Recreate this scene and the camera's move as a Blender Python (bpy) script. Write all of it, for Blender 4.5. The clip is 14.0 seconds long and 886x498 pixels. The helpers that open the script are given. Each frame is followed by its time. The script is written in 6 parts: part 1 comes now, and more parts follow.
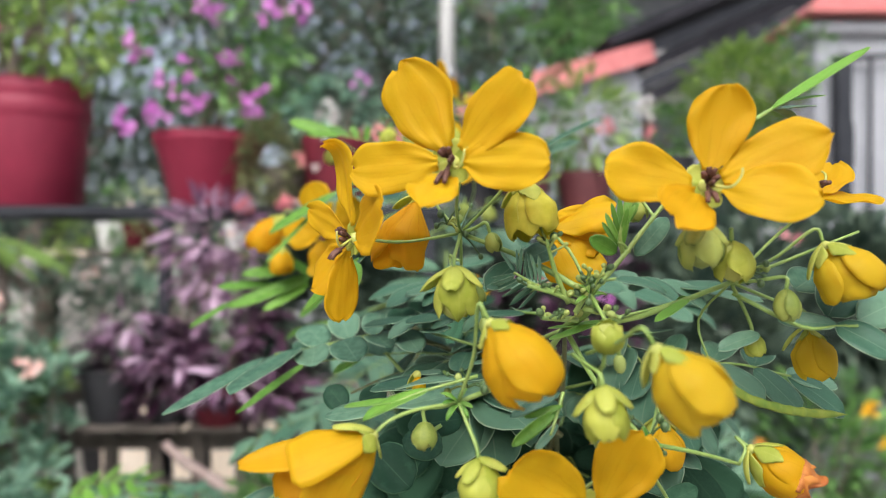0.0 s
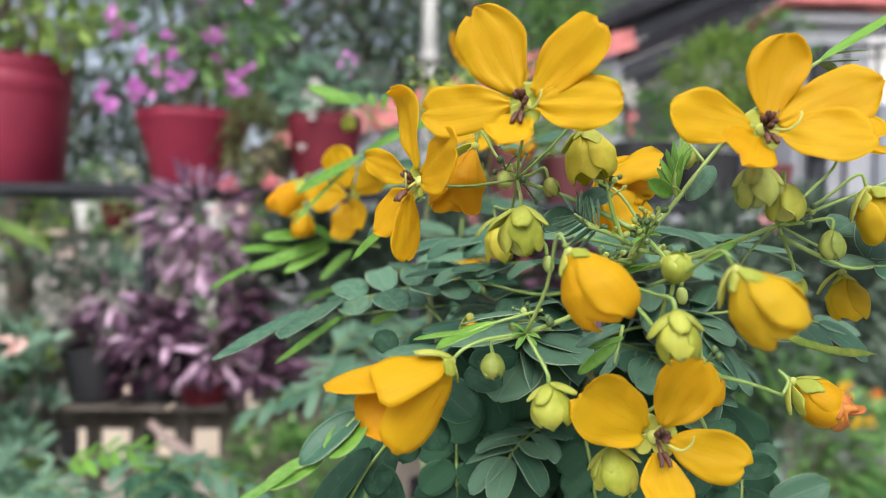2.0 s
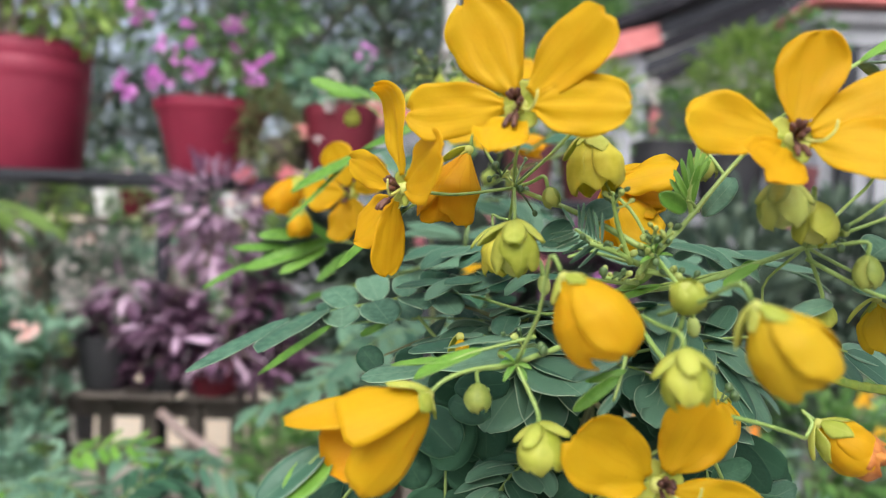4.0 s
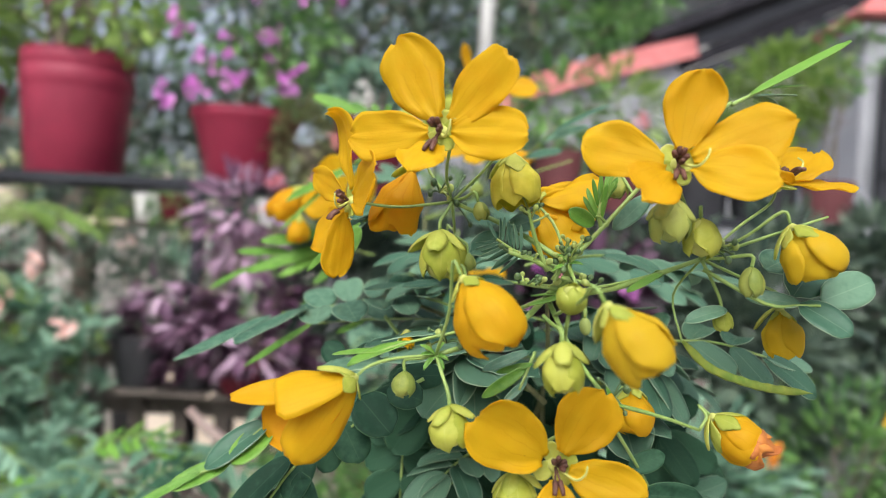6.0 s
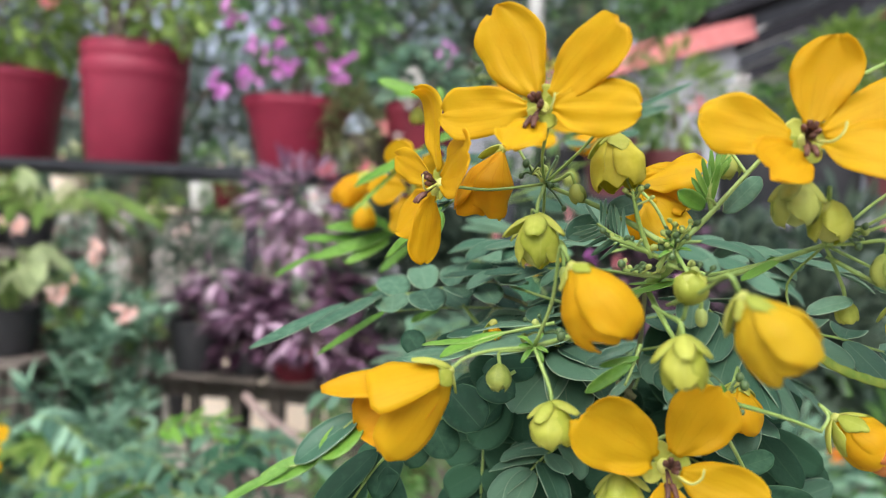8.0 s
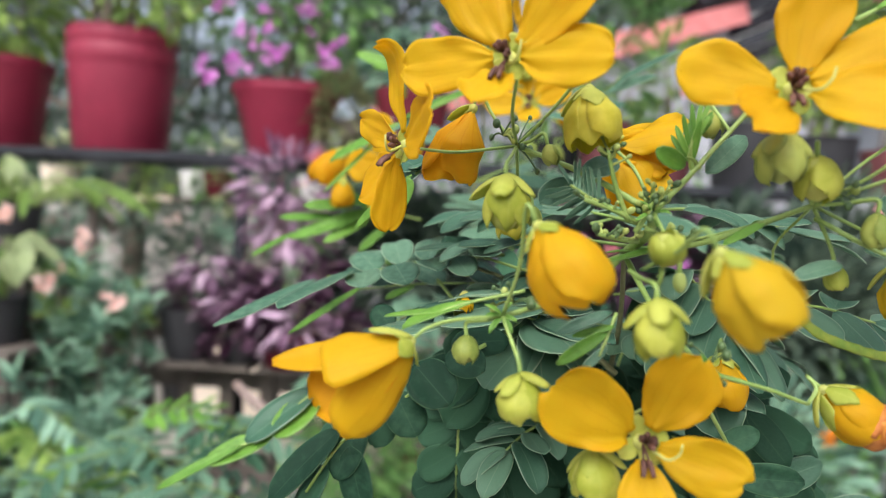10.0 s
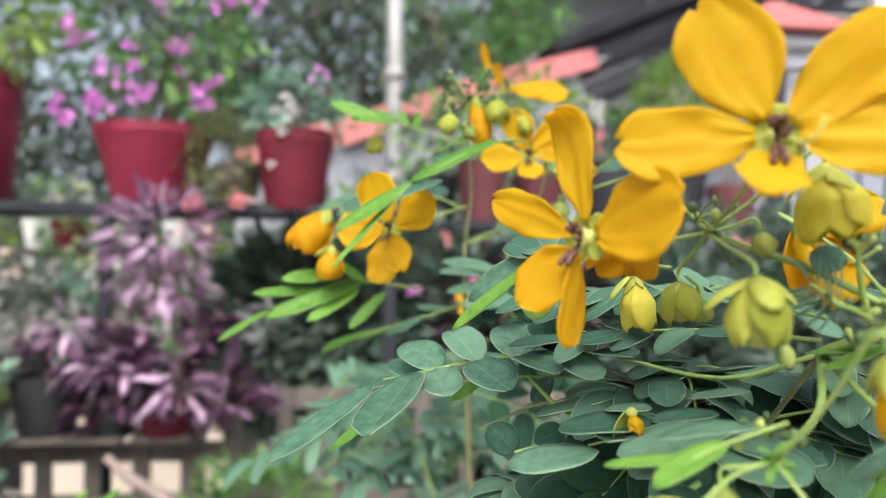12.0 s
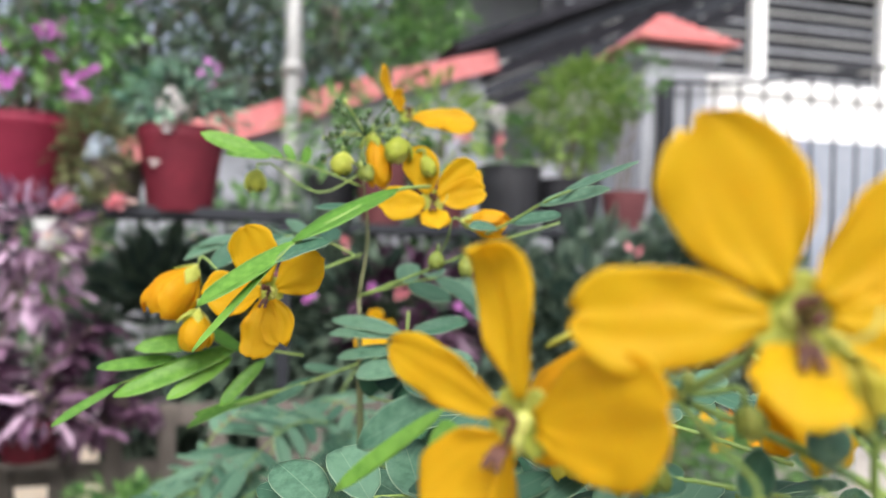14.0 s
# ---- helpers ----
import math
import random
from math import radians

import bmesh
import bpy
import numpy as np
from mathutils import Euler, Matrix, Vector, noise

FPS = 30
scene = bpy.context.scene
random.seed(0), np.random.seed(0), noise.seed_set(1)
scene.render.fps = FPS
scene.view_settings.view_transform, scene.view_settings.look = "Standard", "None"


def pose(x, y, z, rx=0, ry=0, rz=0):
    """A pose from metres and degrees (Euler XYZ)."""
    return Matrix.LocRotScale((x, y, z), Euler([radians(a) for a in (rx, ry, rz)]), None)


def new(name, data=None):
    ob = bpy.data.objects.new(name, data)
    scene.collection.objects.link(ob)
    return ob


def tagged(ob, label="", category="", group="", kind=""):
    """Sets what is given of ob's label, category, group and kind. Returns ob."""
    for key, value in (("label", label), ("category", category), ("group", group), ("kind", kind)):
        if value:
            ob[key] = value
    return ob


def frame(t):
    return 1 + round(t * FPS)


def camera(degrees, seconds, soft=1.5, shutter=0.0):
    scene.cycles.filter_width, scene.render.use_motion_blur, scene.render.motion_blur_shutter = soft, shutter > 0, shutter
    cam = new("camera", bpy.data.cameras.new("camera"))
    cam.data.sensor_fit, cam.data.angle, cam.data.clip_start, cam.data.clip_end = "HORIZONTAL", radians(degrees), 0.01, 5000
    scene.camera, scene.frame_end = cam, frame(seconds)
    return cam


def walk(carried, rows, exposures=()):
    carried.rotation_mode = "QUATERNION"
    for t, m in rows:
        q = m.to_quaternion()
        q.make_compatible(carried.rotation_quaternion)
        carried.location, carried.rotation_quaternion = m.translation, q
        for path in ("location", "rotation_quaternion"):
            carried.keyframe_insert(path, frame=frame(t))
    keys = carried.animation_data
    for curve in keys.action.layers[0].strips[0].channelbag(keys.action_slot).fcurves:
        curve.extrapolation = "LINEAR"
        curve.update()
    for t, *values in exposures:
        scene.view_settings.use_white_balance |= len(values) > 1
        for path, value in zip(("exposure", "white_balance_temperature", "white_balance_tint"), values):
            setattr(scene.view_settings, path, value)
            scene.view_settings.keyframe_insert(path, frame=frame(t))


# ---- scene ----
cam = camera(64.91, 14.0, soft=1.0)
cam.data.dof.use_dof = True
cam.data.dof.focus_distance = 0.192
cam.data.dof.aperture_fstop = 9.8

EYE = 1.22
PATH = [
    (0, -0.00034, -0.00100, -0.00055, 0.017, 0.039, -0.029),
    (0.5, -0.00015, 0.00821, -0.00069, -0.206, -0.271, -0.180),
    (1, -0.00114, 0.01413, -0.00660, -0.236, -1.054, -0.140),
    (1.5, -0.01813, 0.00531, -0.00810, -2.636, -1.486, -0.967),
    (2, -0.02338, -0.00892, -0.01250, -1.852, -1.102, -0.551),
    (2.5, -0.02258, -0.00516, -0.01030, -2.314, -1.513, -0.357),
    (2.7, -0.02326, -0.00332, -0.00587, -2.021, -1.714, -0.435),
    (4.8, -0.01083, 0.01381, -0.00824, 0.113, -1.367, -2.219),
    (5, -0.01145, 0.01192, -0.00443, 0.260, -1.094, -1.975),
    (5.5, -0.01353, 0.00848, -0.00549, 1.309, -1.643, -1.920),
    (6, 0.01147, -0.01366, -0.00643, 2.567, -1.024, -2.985),
    (6.5, 0.00808, -0.01697, -0.00156, 3.796, -1.293, -2.455),
    (7, 0.00195, -0.01853, -0.00143, 4.884, -1.465, -2.013),
    (7.5, -0.00113, -0.01043, -0.00375, 6.378, -1.875, -2.322),
    (7.7, -0.00196, -0.00723, -0.00560, 6.376, -2.029, -2.891),
    (10, 0.00485, 0.00809, -0.01389, 5.893, -3.113, -2.605),
    (10.5, -0.00645, 0.01511, -0.00917, 5.508, -3.304, -2.780),
    (11, -0.00983, 0.02514, -0.00844, 4.732, -2.093, -3.100),
    (11.5, -0.03368, 0.03822, -0.00286, -1.016, -0.548, -2.036),
    (12, -0.06671, 0.04756, -0.00072, -5.392, 0.225, -0.582),
    (12.5, -0.06935, 0.06318, 0.00216, -7.770, -0.478, -1.282),
    (13, -0.07145, 0.07013, 0.01089, -10.166, -0.041, -1.104),
    (13.5, -0.06676, 0.09221, 0.01982, -12.722, -1.236, -0.750),
    (14, -0.05945, 0.09089, 0.02727, -13.624, -0.020, -1.191),
]
walk(cam, [(t, pose(x, y, EYE + z, 90 + pitch, roll, yaw)) for t, x, y, z, yaw, pitch, roll in PATH], exposures=((0.0, 0.99, 6250, 10), (5.0, 1.02, 6250, 10), (10.8, 1.06, 6250, 10), (12.3, 1.27, 6250, 10), (13.2, 1.29, 6250, 10), (14.0, 1.08, 6250, 10)))

# ---- daylight: bright haze, no hard shadows ----
world = bpy.data.worlds.new("hazy_sky")
scene.world = world
world.use_nodes = True
wn = world.node_tree
sky = wn.nodes.new("ShaderNodeTexSky")
sky.sky_type, sky.sun_disc = "NISHITA", False
sky.sun_elevation, sky.sun_rotation = radians(48), radians(190)
sky.air_density, sky.dust_density, sky.ozone_density = 0.8, 6.0, 0.6
haze = wn.nodes.new("ShaderNodeHueSaturation")
haze.inputs["Saturation"].default_value = 0.5
wn.links.new(sky.outputs[0], haze.inputs["Color"])
wn.links.new(haze.outputs[0], wn.nodes["Background"].inputs[0])
wn.nodes["Background"].inputs[1].default_value = 0.143
sun_data = bpy.data.lights.new("sun", "SUN")
sun_data.energy, sun_data.angle, sun_data.color = 0.86, radians(50), (1.0, 0.97, 0.93)
sun = new("sun", sun_data)
sun.rotation_euler = (radians(42), 0, radians(-10))

# ---- materials ----


def ramp2(nt, fac, a, b):
    m = nt.nodes.new("ShaderNodeMix")
    m.data_type = "RGBA"
    m.inputs[6].default_value, m.inputs[7].default_value = (*a, 1), (*b, 1)
    if fac is not None:
        nt.links.new(fac, m.inputs[0])
    return m


def mathnode(nt, op, a, b=None, c=None):
    m = nt.nodes.new("ShaderNodeMath")
    m.operation = op
    for i, v in enumerate((a, b, c)):
        if v is None:
            continue
        if isinstance(v, (int, float)):
            m.inputs[i].default_value = v
        else:
            nt.links.new(v, m.inputs[i])
    return m.outputs[0]


def smooth(nt, value, lo, hi):
    m = nt.nodes.new("ShaderNodeMapRange")
    m.interpolation_type = "SMOOTHSTEP"
    nt.links.new(value, m.inputs[0])
    m.inputs[1].default_value, m.inputs[2].default_value = lo, hi
    return m.outputs[0]


def noise_tex(nt, vector, scale, detail=4.0, rough=0.55):
    n = nt.nodes.new("ShaderNodeTexNoise")
    n.inputs["Scale"].default_value, n.inputs["Detail"].default_value, n.inputs["Roughness"].default_value = scale, detail, rough
    if vector is not None:
        nt.links.new(vector, n.inputs["Vector"])
    return n.outputs[0]


def finish(nt, colour, rough=0.5, translucent=0.0, bump=None, depth=0.1, metal=0.0, gloss=0.5, distance=0.001):
    """Principled surface, mixed with light shining through for thin leaves and petals."""
    p = nt.nodes["Principled BSDF"]
    out = nt.nodes["Material Output"]
    nt.links.new(colour, p.inputs["Base Color"])
    p.inputs["Roughness"].default_value = rough
    p.inputs["Metallic"].default_value = metal
    p.inputs["Specular IOR Level"].default_value = gloss
    if bump is not None:
        b = nt.nodes.new("ShaderNodeBump")
        b.inputs["Strength"].default_value, b.inputs["Distance"].default_value = depth, distance
        nt.links.new(bump, b.inputs["Height"])
        nt.links.new(b.outputs[0], p.inputs["Normal"])
    if translucent > 0:
        t = nt.nodes.new("ShaderNodeBsdfTranslucent")
        nt.links.new(colour, t.inputs[0])
        mix = nt.nodes.new("ShaderNodeMixShader")
        mix.inputs[0].default_value = translucent
        nt.links.new(p.outputs[0], mix.inputs[1])
        nt.links.new(t.outputs[0], mix.inputs[2])
        nt.links.new(mix.outputs[0], out.inputs[0])


def base_material(name):
    m = bpy.data.materials.new(name)
    m.use_nodes = True
    return m, m.node_tree


def surface(name, a, b, scale=8.0, fine=90.0, rough=0.6, depth=0.25, metal=0.0, gloss=0.5, translucent=0.0, distance=0.002):
    """A plain material: two tones in broad stains, with a fine grain and relief."""
    m, nt = base_material(name)
    tc = nt.nodes.new("ShaderNodeTexCoord").outputs["Object"]
    broad, grain = noise_tex(nt, tc, scale), noise_tex(nt, tc, fine, 5, 0.65)
    mixed = mathnode(nt, "MULTIPLY_ADD", grain, 0.45, mathnode(nt, "MULTIPLY", broad, 0.6))
    col = ramp2(nt, smooth(nt, mixed, 0.3, 0.75), a, b)
    finish(nt, col.outputs[2], rough, translucent, grain, depth, metal, gloss, distance)
    return m


def leaf_material(name, dark, light, rib, rough=0.5, translucent=0.3, rim=0.93, spread=0.6, gloss=0.35):
    """A leaf with a pale midrib, side veins and a thin pale margin; u runs -1 to 1 across, v along."""
    m, nt = base_material(name)
    uv = nt.nodes.new("ShaderNodeTexCoord").outputs["UV"]
    obj = nt.nodes.new("ShaderNodeTexCoord").outputs["Object"]
    sep = nt.nodes.new("ShaderNodeSeparateXYZ")
    nt.links.new(uv, sep.inputs[0])
    across = mathnode(nt, "ABSOLUTE", mathnode(nt, "MULTIPLY_ADD", sep.outputs[0], 2.0, -1.0))
    veins = mathnode(nt, "SINE", mathnode(nt, "MULTIPLY", mathnode(nt, "SUBTRACT", sep.outputs[1], mathnode(nt, "MULTIPLY", across, 0.28)), 52.0))
    mottled = noise_tex(nt, obj, 260.0, 4)
    rnd = nt.nodes.new("ShaderNodeObjectInfo").outputs["Random"]
    tone = mathnode(nt, "MULTIPLY_ADD", mathnode(nt, "SUBTRACT", rnd, 0.5), spread, mottled)
    tone = mathnode(nt, "MULTIPLY_ADD", veins, 0.012, tone)
    body = ramp2(nt, smooth(nt, tone, 0.2, 0.8), dark, light)
    line = mathnode(nt, "MAXIMUM", mathnode(nt, "MULTIPLY", smooth(nt, across, 0.05, 0.0), 0.22), mathnode(nt, "MULTIPLY", smooth(nt, across, rim, 1.0), 0.7))
    col = ramp2(nt, line, (0, 0, 0), rib)
    nt.links.new(body.outputs[2], col.inputs[6])
    finish(nt, col.outputs[2], rough, translucent, mathnode(nt, "MULTIPLY_ADD", veins, 0.12, mottled), 0.18, 0, gloss, 0.0004)
    return m


def petal_material(name, pale, deep, vein, translucent=0.4):
    """A petal: fine veins that run from the claw to the edge, blotches, a slightly deeper base."""
    m, nt = base_material(name)
    uv = nt.nodes.new("ShaderNodeTexCoord").outputs["UV"]
    obj = nt.nodes.new("ShaderNodeTexCoord").outputs["Object"]
    stretch = nt.nodes.new("ShaderNodeMapping")
    stretch.inputs["Scale"].default_value = (11.0, 1.2, 1.0)
    nt.links.new(uv, stretch.inputs[0])
    rnd = nt.nodes.new("ShaderNodeObjectInfo").outputs["Random"]
    nt.links.new(mathnode(nt, "MULTIPLY", rnd, 30.0), stretch.inputs["Location"])
    fibres = noise_tex(nt, stretch.outputs[0], 1.0, 3, 0.6)
    blotch = noise_tex(nt, obj, 110.0, 3)
    tone = mathnode(nt, "MULTIPLY_ADD", mathnode(nt, "SUBTRACT", rnd, 0.5), 0.35, blotch)
    body = ramp2(nt, smooth(nt, tone, 0.25, 0.75), pale, deep)
    col = ramp2(nt, mathnode(nt, "MULTIPLY", mathnode(nt, "MULTIPLY_ADD", noise_tex(nt, obj, 1100.0, 3), 0.22, smooth(nt, fibres, 0.54, 0.72)), 0.20), (0, 0, 0), vein)
    nt.links.new(body.outputs[2], col.inputs[6])
    sep = nt.nodes.new("ShaderNodeSeparateXYZ")
    nt.links.new(uv, sep.inputs[0])
    wander = noise_tex(nt, obj, 160.0, 2)
    lane = mathnode(nt, "ADD", mathnode(nt, "MULTIPLY_ADD", sep.outputs[0], 5.0, rnd), mathnode(nt, "MULTIPLY", wander, 1.1))
    line = smooth(nt, mathnode(nt, "ABSOLUTE", mathnode(nt, "SUBTRACT", mathnode(nt, "FRACT", lane), 0.5)), 0.075, 0.0)
    fade = mathnode(nt, "MULTIPLY", smooth(nt, sep.outputs[1], 0.02, 0.16), smooth(nt, sep.outputs[1], 0.86, 0.35))
    veined = ramp2(nt, mathnode(nt, "MULTIPLY", mathnode(nt, "MULTIPLY", line, fade), 0.42), (0, 0, 0), vein)
    nt.links.new(col.outputs[2], veined.inputs[6])
    specks = ramp2(nt, mathnode(nt, "MULTIPLY", smooth(nt, noise_tex(nt, obj, 520.0, 2), 0.76, 0.80), 0.6), (0, 0, 0), (0.20, 0.09, 0.01))
    nt.links.new(veined.outputs[2], specks.inputs[6])
    col = specks
    finish(nt, col.outputs[2], 0.55, translucent, mathnode(nt, "ADD", mathnode(nt, "MULTIPLY_ADD", noise_tex(nt, obj, 240.0, 3), 1.3, fibres), mathnode(nt, "MULTIPLY", noise_tex(nt, obj, 700.0, 3), 0.5)), 0.34, 0, 0.25, 0.0005)
    return m


def crowd_material(name, dark, light, rough=0.55, translucent=0.3, gloss=0.3, lo=0.1, hi=1.0):
    """Many small leaves or blooms in one mesh: each takes its own tone."""
    m, nt = base_material(name)
    rnd = nt.nodes.new("ShaderNodeNewGeometry").outputs["Random Per Island"]
    grain = noise_tex(nt, nt.nodes.new("ShaderNodeTexCoord").outputs["Object"], 60.0, 3)
    tone = mathnode(nt, "MULTIPLY_ADD", grain, 0.4, mathnode(nt, "MULTIPLY", rnd, 0.75))
    col = ramp2(nt, smooth(nt, tone, lo, hi), dark, light)
    finish(nt, col.outputs[2], rough, translucent, grain, 0.2, 0, gloss)
    return m


M_PETAL = petal_material("yellow_petal", (0.755, 0.524, 0.011), (0.735, 0.460, 0.0075), (0.62, 0.36, 0.004), 0.62)
M_PETAL_PALE = petal_material("lemon_petal", (0.68, 0.525, 0.026), (0.66, 0.47, 0.017), (0.66, 0.42, 0.010), 0.55)
M_PETAL_OLD = petal_material("ageing_petal", (0.77, 0.49, 0.009), (0.75, 0.42, 0.006), (0.62, 0.29, 0.004), 0.60)
M_PETAL_DRY = petal_material("withered_petal", (0.58, 0.24, 0.04), (0.38, 0.12, 0.03), (0.20, 0.06, 0.02), 0.2)
M_SEPAL = leaf_material("sepal_green", (0.40, 0.46, 0.065), (0.58, 0.61, 0.13), (0.66, 0.68, 0.22), 0.55, 0.5, 0.96, 0.5)
M_OPENING = leaf_material("opening_bud", (0.60, 0.56, 0.045), (0.76, 0.70, 0.10), (0.78, 0.75, 0.18), 0.55, 0.5, 0.97, 0.5)
M_BUD = leaf_material("yellow_green_bud", (0.39, 0.44, 0.050), (0.55, 0.57, 0.10), (0.60, 0.63, 0.18), 0.55, 0.5, 0.97, 0.5)
M_SEPAL_DULL = leaf_material("bud_green", (0.19, 0.25, 0.045), (0.33, 0.37, 0.078), (0.38, 0.46, 0.14), 0.55, 0.25, 0.96, 0.5)
M_BEAD = surface("bead_bud_green", (0.028, 0.066, 0.020), (0.080, 0.135, 0.040), 200, 900, 0.5, 0.2, distance=0.0003)
M_STEM = surface("green_stem", (0.15, 0.25, 0.05), (0.27, 0.37, 0.10), 60, 700, 0.5, 0.2, distance=0.0005)
M_WOODY = surface("brown_green_stem", (0.10, 0.13, 0.05), (0.20, 0.19, 0.09), 60, 500, 0.7, 0.4, distance=0.0006)
M_LEAFLET = leaf_material("blue_green_leaflet", (0.056, 0.146, 0.088), (0.152, 0.286, 0.182), (0.40, 0.53, 0.36), 0.45, 0.38, gloss=0.4)
# darker copy of the leaflet: shade inside the shrub put into its colour
M_LEAFLET_SHADED = leaf_material("shaded_dark_leaflet", (0.011, 0.038, 0.021), (0.033, 0.090, 0.048), (0.07, 0.14, 0.075), 0.6, 0.08, gloss=0.12)
M_YOUNG = leaf_material("young_leaflet", (0.095, 0.245, 0.028), (0.19, 0.385, 0.058), (0.28, 0.43, 0.13), 0.45, 0.4)
M_ANTHER = surface("brown_anther", (0.045, 0.016, 0.010), (0.13, 0.050, 0.030), 300, 1500, 0.6, 0.4, distance=0.0003)
M_PISTIL = surface("pale_pistil", (0.40, 0.43, 0.09), (0.50, 0.50, 0.14), 200, 900, 0.5, 0.2, distance=0.0003)
M_POD = leaf_material("seed_pod", (0.13, 0.23, 0.035), (0.28, 0.33, 0.05), (0.36, 0.36, 0.07), 0.5, 0.35)
M_RED_POT = surface("red_plastic", (0.180, 0.013, 0.035), (0.245, 0.020, 0.049), 9, 140, 0.55, 0.12, gloss=0.35)
M_RED_POT_OLD = surface("faded_red_plastic", (0.085, 0.009, 0.018), (0.155, 0.017, 0.030), 14, 140, 0.6, 0.2, gloss=0.25)
M_MAROON = surface("maroon_pot", (0.085, 0.022, 0.026), (0.15, 0.042, 0.044), 7, 90, 0.6, 0.3)
M_BLACK_POT = surface("black_plastic", (0.010, 0.010, 0.012), (0.024, 0.024, 0.028), 9, 120, 0.6, 0.2)
M_SOIL = surface("potting_soil", (0.03, 0.02, 0.013), (0.08, 0.055, 0.035), 40, 260, 0.95, 0.9, distance=0.006)
M_IRON = surface("dark_iron", (0.018, 0.020, 0.026), (0.04, 0.043, 0.05), 12, 200, 0.5, 0.25, 0.6)
M_DRY = crowd_material("dry_brown_leaves", (0.05, 0.055, 0.024), (0.23, 0.25, 0.11))
M_WOOD = surface("grey_brown_timber", (0.080, 0.068, 0.058), (0.150, 0.126, 0.108), 14, 150, 0.8, 0.5, distance=0.003)
M_BARK = surface("tree_bark", (0.09, 0.07, 0.055), (0.20, 0.16, 0.13), 18, 90, 0.9, 0.9, distance=0.01)
M_LIMB = surface("peeled_limb", (0.22, 0.16, 0.145), (0.36, 0.28, 0.255), 30, 200, 0.8, 0.5, distance=0.003)
M_WHITE_WALL = surface("white_painted_wall", (0.78, 0.78, 0.77), (0.87, 0.87, 0.86), 3, 60, 0.75, 0.2)
# blue-grey that holds the shade seen low behind the gate
M_SHADE_BAND = surface("blue_grey_shade", (0.19, 0.21, 0.25), (0.26, 0.28, 0.32), 4, 60, 0.75, 0.2)
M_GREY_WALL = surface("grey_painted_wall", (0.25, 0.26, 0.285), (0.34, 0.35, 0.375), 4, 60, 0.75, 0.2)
M_CREAM = surface("cream_render", (0.74, 0.63, 0.50), (0.84, 0.74, 0.62), 4, 70, 0.85, 0.3)
M_TILE = surface("salmon_roof_tile", (0.50, 0.14, 0.14), (0.64, 0.25, 0.24), 12, 120, 0.7, 0.3)
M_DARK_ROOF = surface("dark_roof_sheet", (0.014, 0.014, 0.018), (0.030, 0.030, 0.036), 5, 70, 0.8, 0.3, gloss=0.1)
M_PAVING = surface("dusty_paving", (0.32, 0.29, 0.25), (0.45, 0.41, 0.36), 3, 60, 0.9, 0.5, distance=0.006)
M_PIPE = surface("galvanised_pipe", (0.25, 0.25, 0.24), (0.36, 0.36, 0.345), 8, 90, 0.5, 0.2, 0.2)
M_GLASS_DARK = surface("dark_window_opening", (0.02, 0.02, 0.025), (0.05, 0.05, 0.055), 3, 30, 0.2, 0.05)
M_PURPLE = crowd_material("purple_leaves", (0.034, 0.011, 0.026), (0.40, 0.22, 0.35), 0.42, 0.18, 0.45, lo=0.58, hi=1.30)
M_MAUVE = crowd_material("mauve_leaves", (0.14, 0.065, 0.12), (0.66, 0.48, 0.62), 0.45, 0.25, lo=0.2, hi=1.1)
M_GREEN = crowd_material("garden_green_leaves", (0.03, 0.10, 0.026), (0.17, 0.33, 0.085), 0.42, 0.3, 0.45)
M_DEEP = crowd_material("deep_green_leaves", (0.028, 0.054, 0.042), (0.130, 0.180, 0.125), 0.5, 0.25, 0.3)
M_BLUISH = crowd_material("grey_green_leaves", (0.042, 0.112, 0.078), (0.30, 0.49, 0.34))
M_LIME = crowd_material("lime_leaves", (0.085, 0.165, 0.03), (0.27, 0.39, 0.095), 0.5, 0.4)
M_VARIEGATED = crowd_material("variegated_leaves", (0.10, 0.19, 0.05), (0.62, 0.64, 0.38), 0.5, 0.3)
M_MAGENTA = crowd_material("magenta_blooms", (0.60, 0.16, 0.58), (0.86, 0.44, 0.84), 0.6, 0.4)
M_PINK = crowd_material("pink_blooms", (0.70, 0.22, 0.28), (0.90, 0.46, 0.48), 0.6, 0.4)
M_PEACH = crowd_material("peach_blooms", (0.74, 0.46, 0.40), (0.90, 0.72, 0.66), 0.6, 0.4)
M_WHITE_BLOOM = crowd_material("white_blooms", (0.66, 0.62, 0.60), (0.86, 0.84, 0.82), 0.6, 0.4)
M_ORANGE = crowd_material("orange_blooms", (0.75, 0.20, 0.01), (0.88, 0.36, 0.02), 0.6, 0.4)
M_FAR_YELLOW = crowd_material("far_yellow_blooms", (0.80, 0.44, 0.01), (0.9, 0.58, 0.04), 0.6, 0.4)

# ---- building helpers ----


def mesh_from(bm, name, mat, flat=False):
    me = bpy.data.meshes.new(name)
    bm.to_mesh(me)
    bm.free()
    me.materials.append(mat)
    if not flat:
        me.polygons.foreach_set("use_smooth", [True] * len(me.polygons))
    return me


def part(name, bm, mat, parent=None, label="", flat=False):
    """One mesh object, under a thing or under a part of it."""
    ob = new(name, mesh_from(bm, name, mat, flat))
    if parent is not None:
        ob.parent = parent
        if parent.type == "EMPTY":
            ob.matrix_parent_inverse = Matrix.Translation(-parent.location)
    if label:
        ob["label"] = label
    return ob


def thing(name, label, category, group="", at=(0, 0, 0)):
    ob = new(name)
    ob.location = at
    ob.empty_display_size = 0.05
    return tagged(ob, label, category, group)


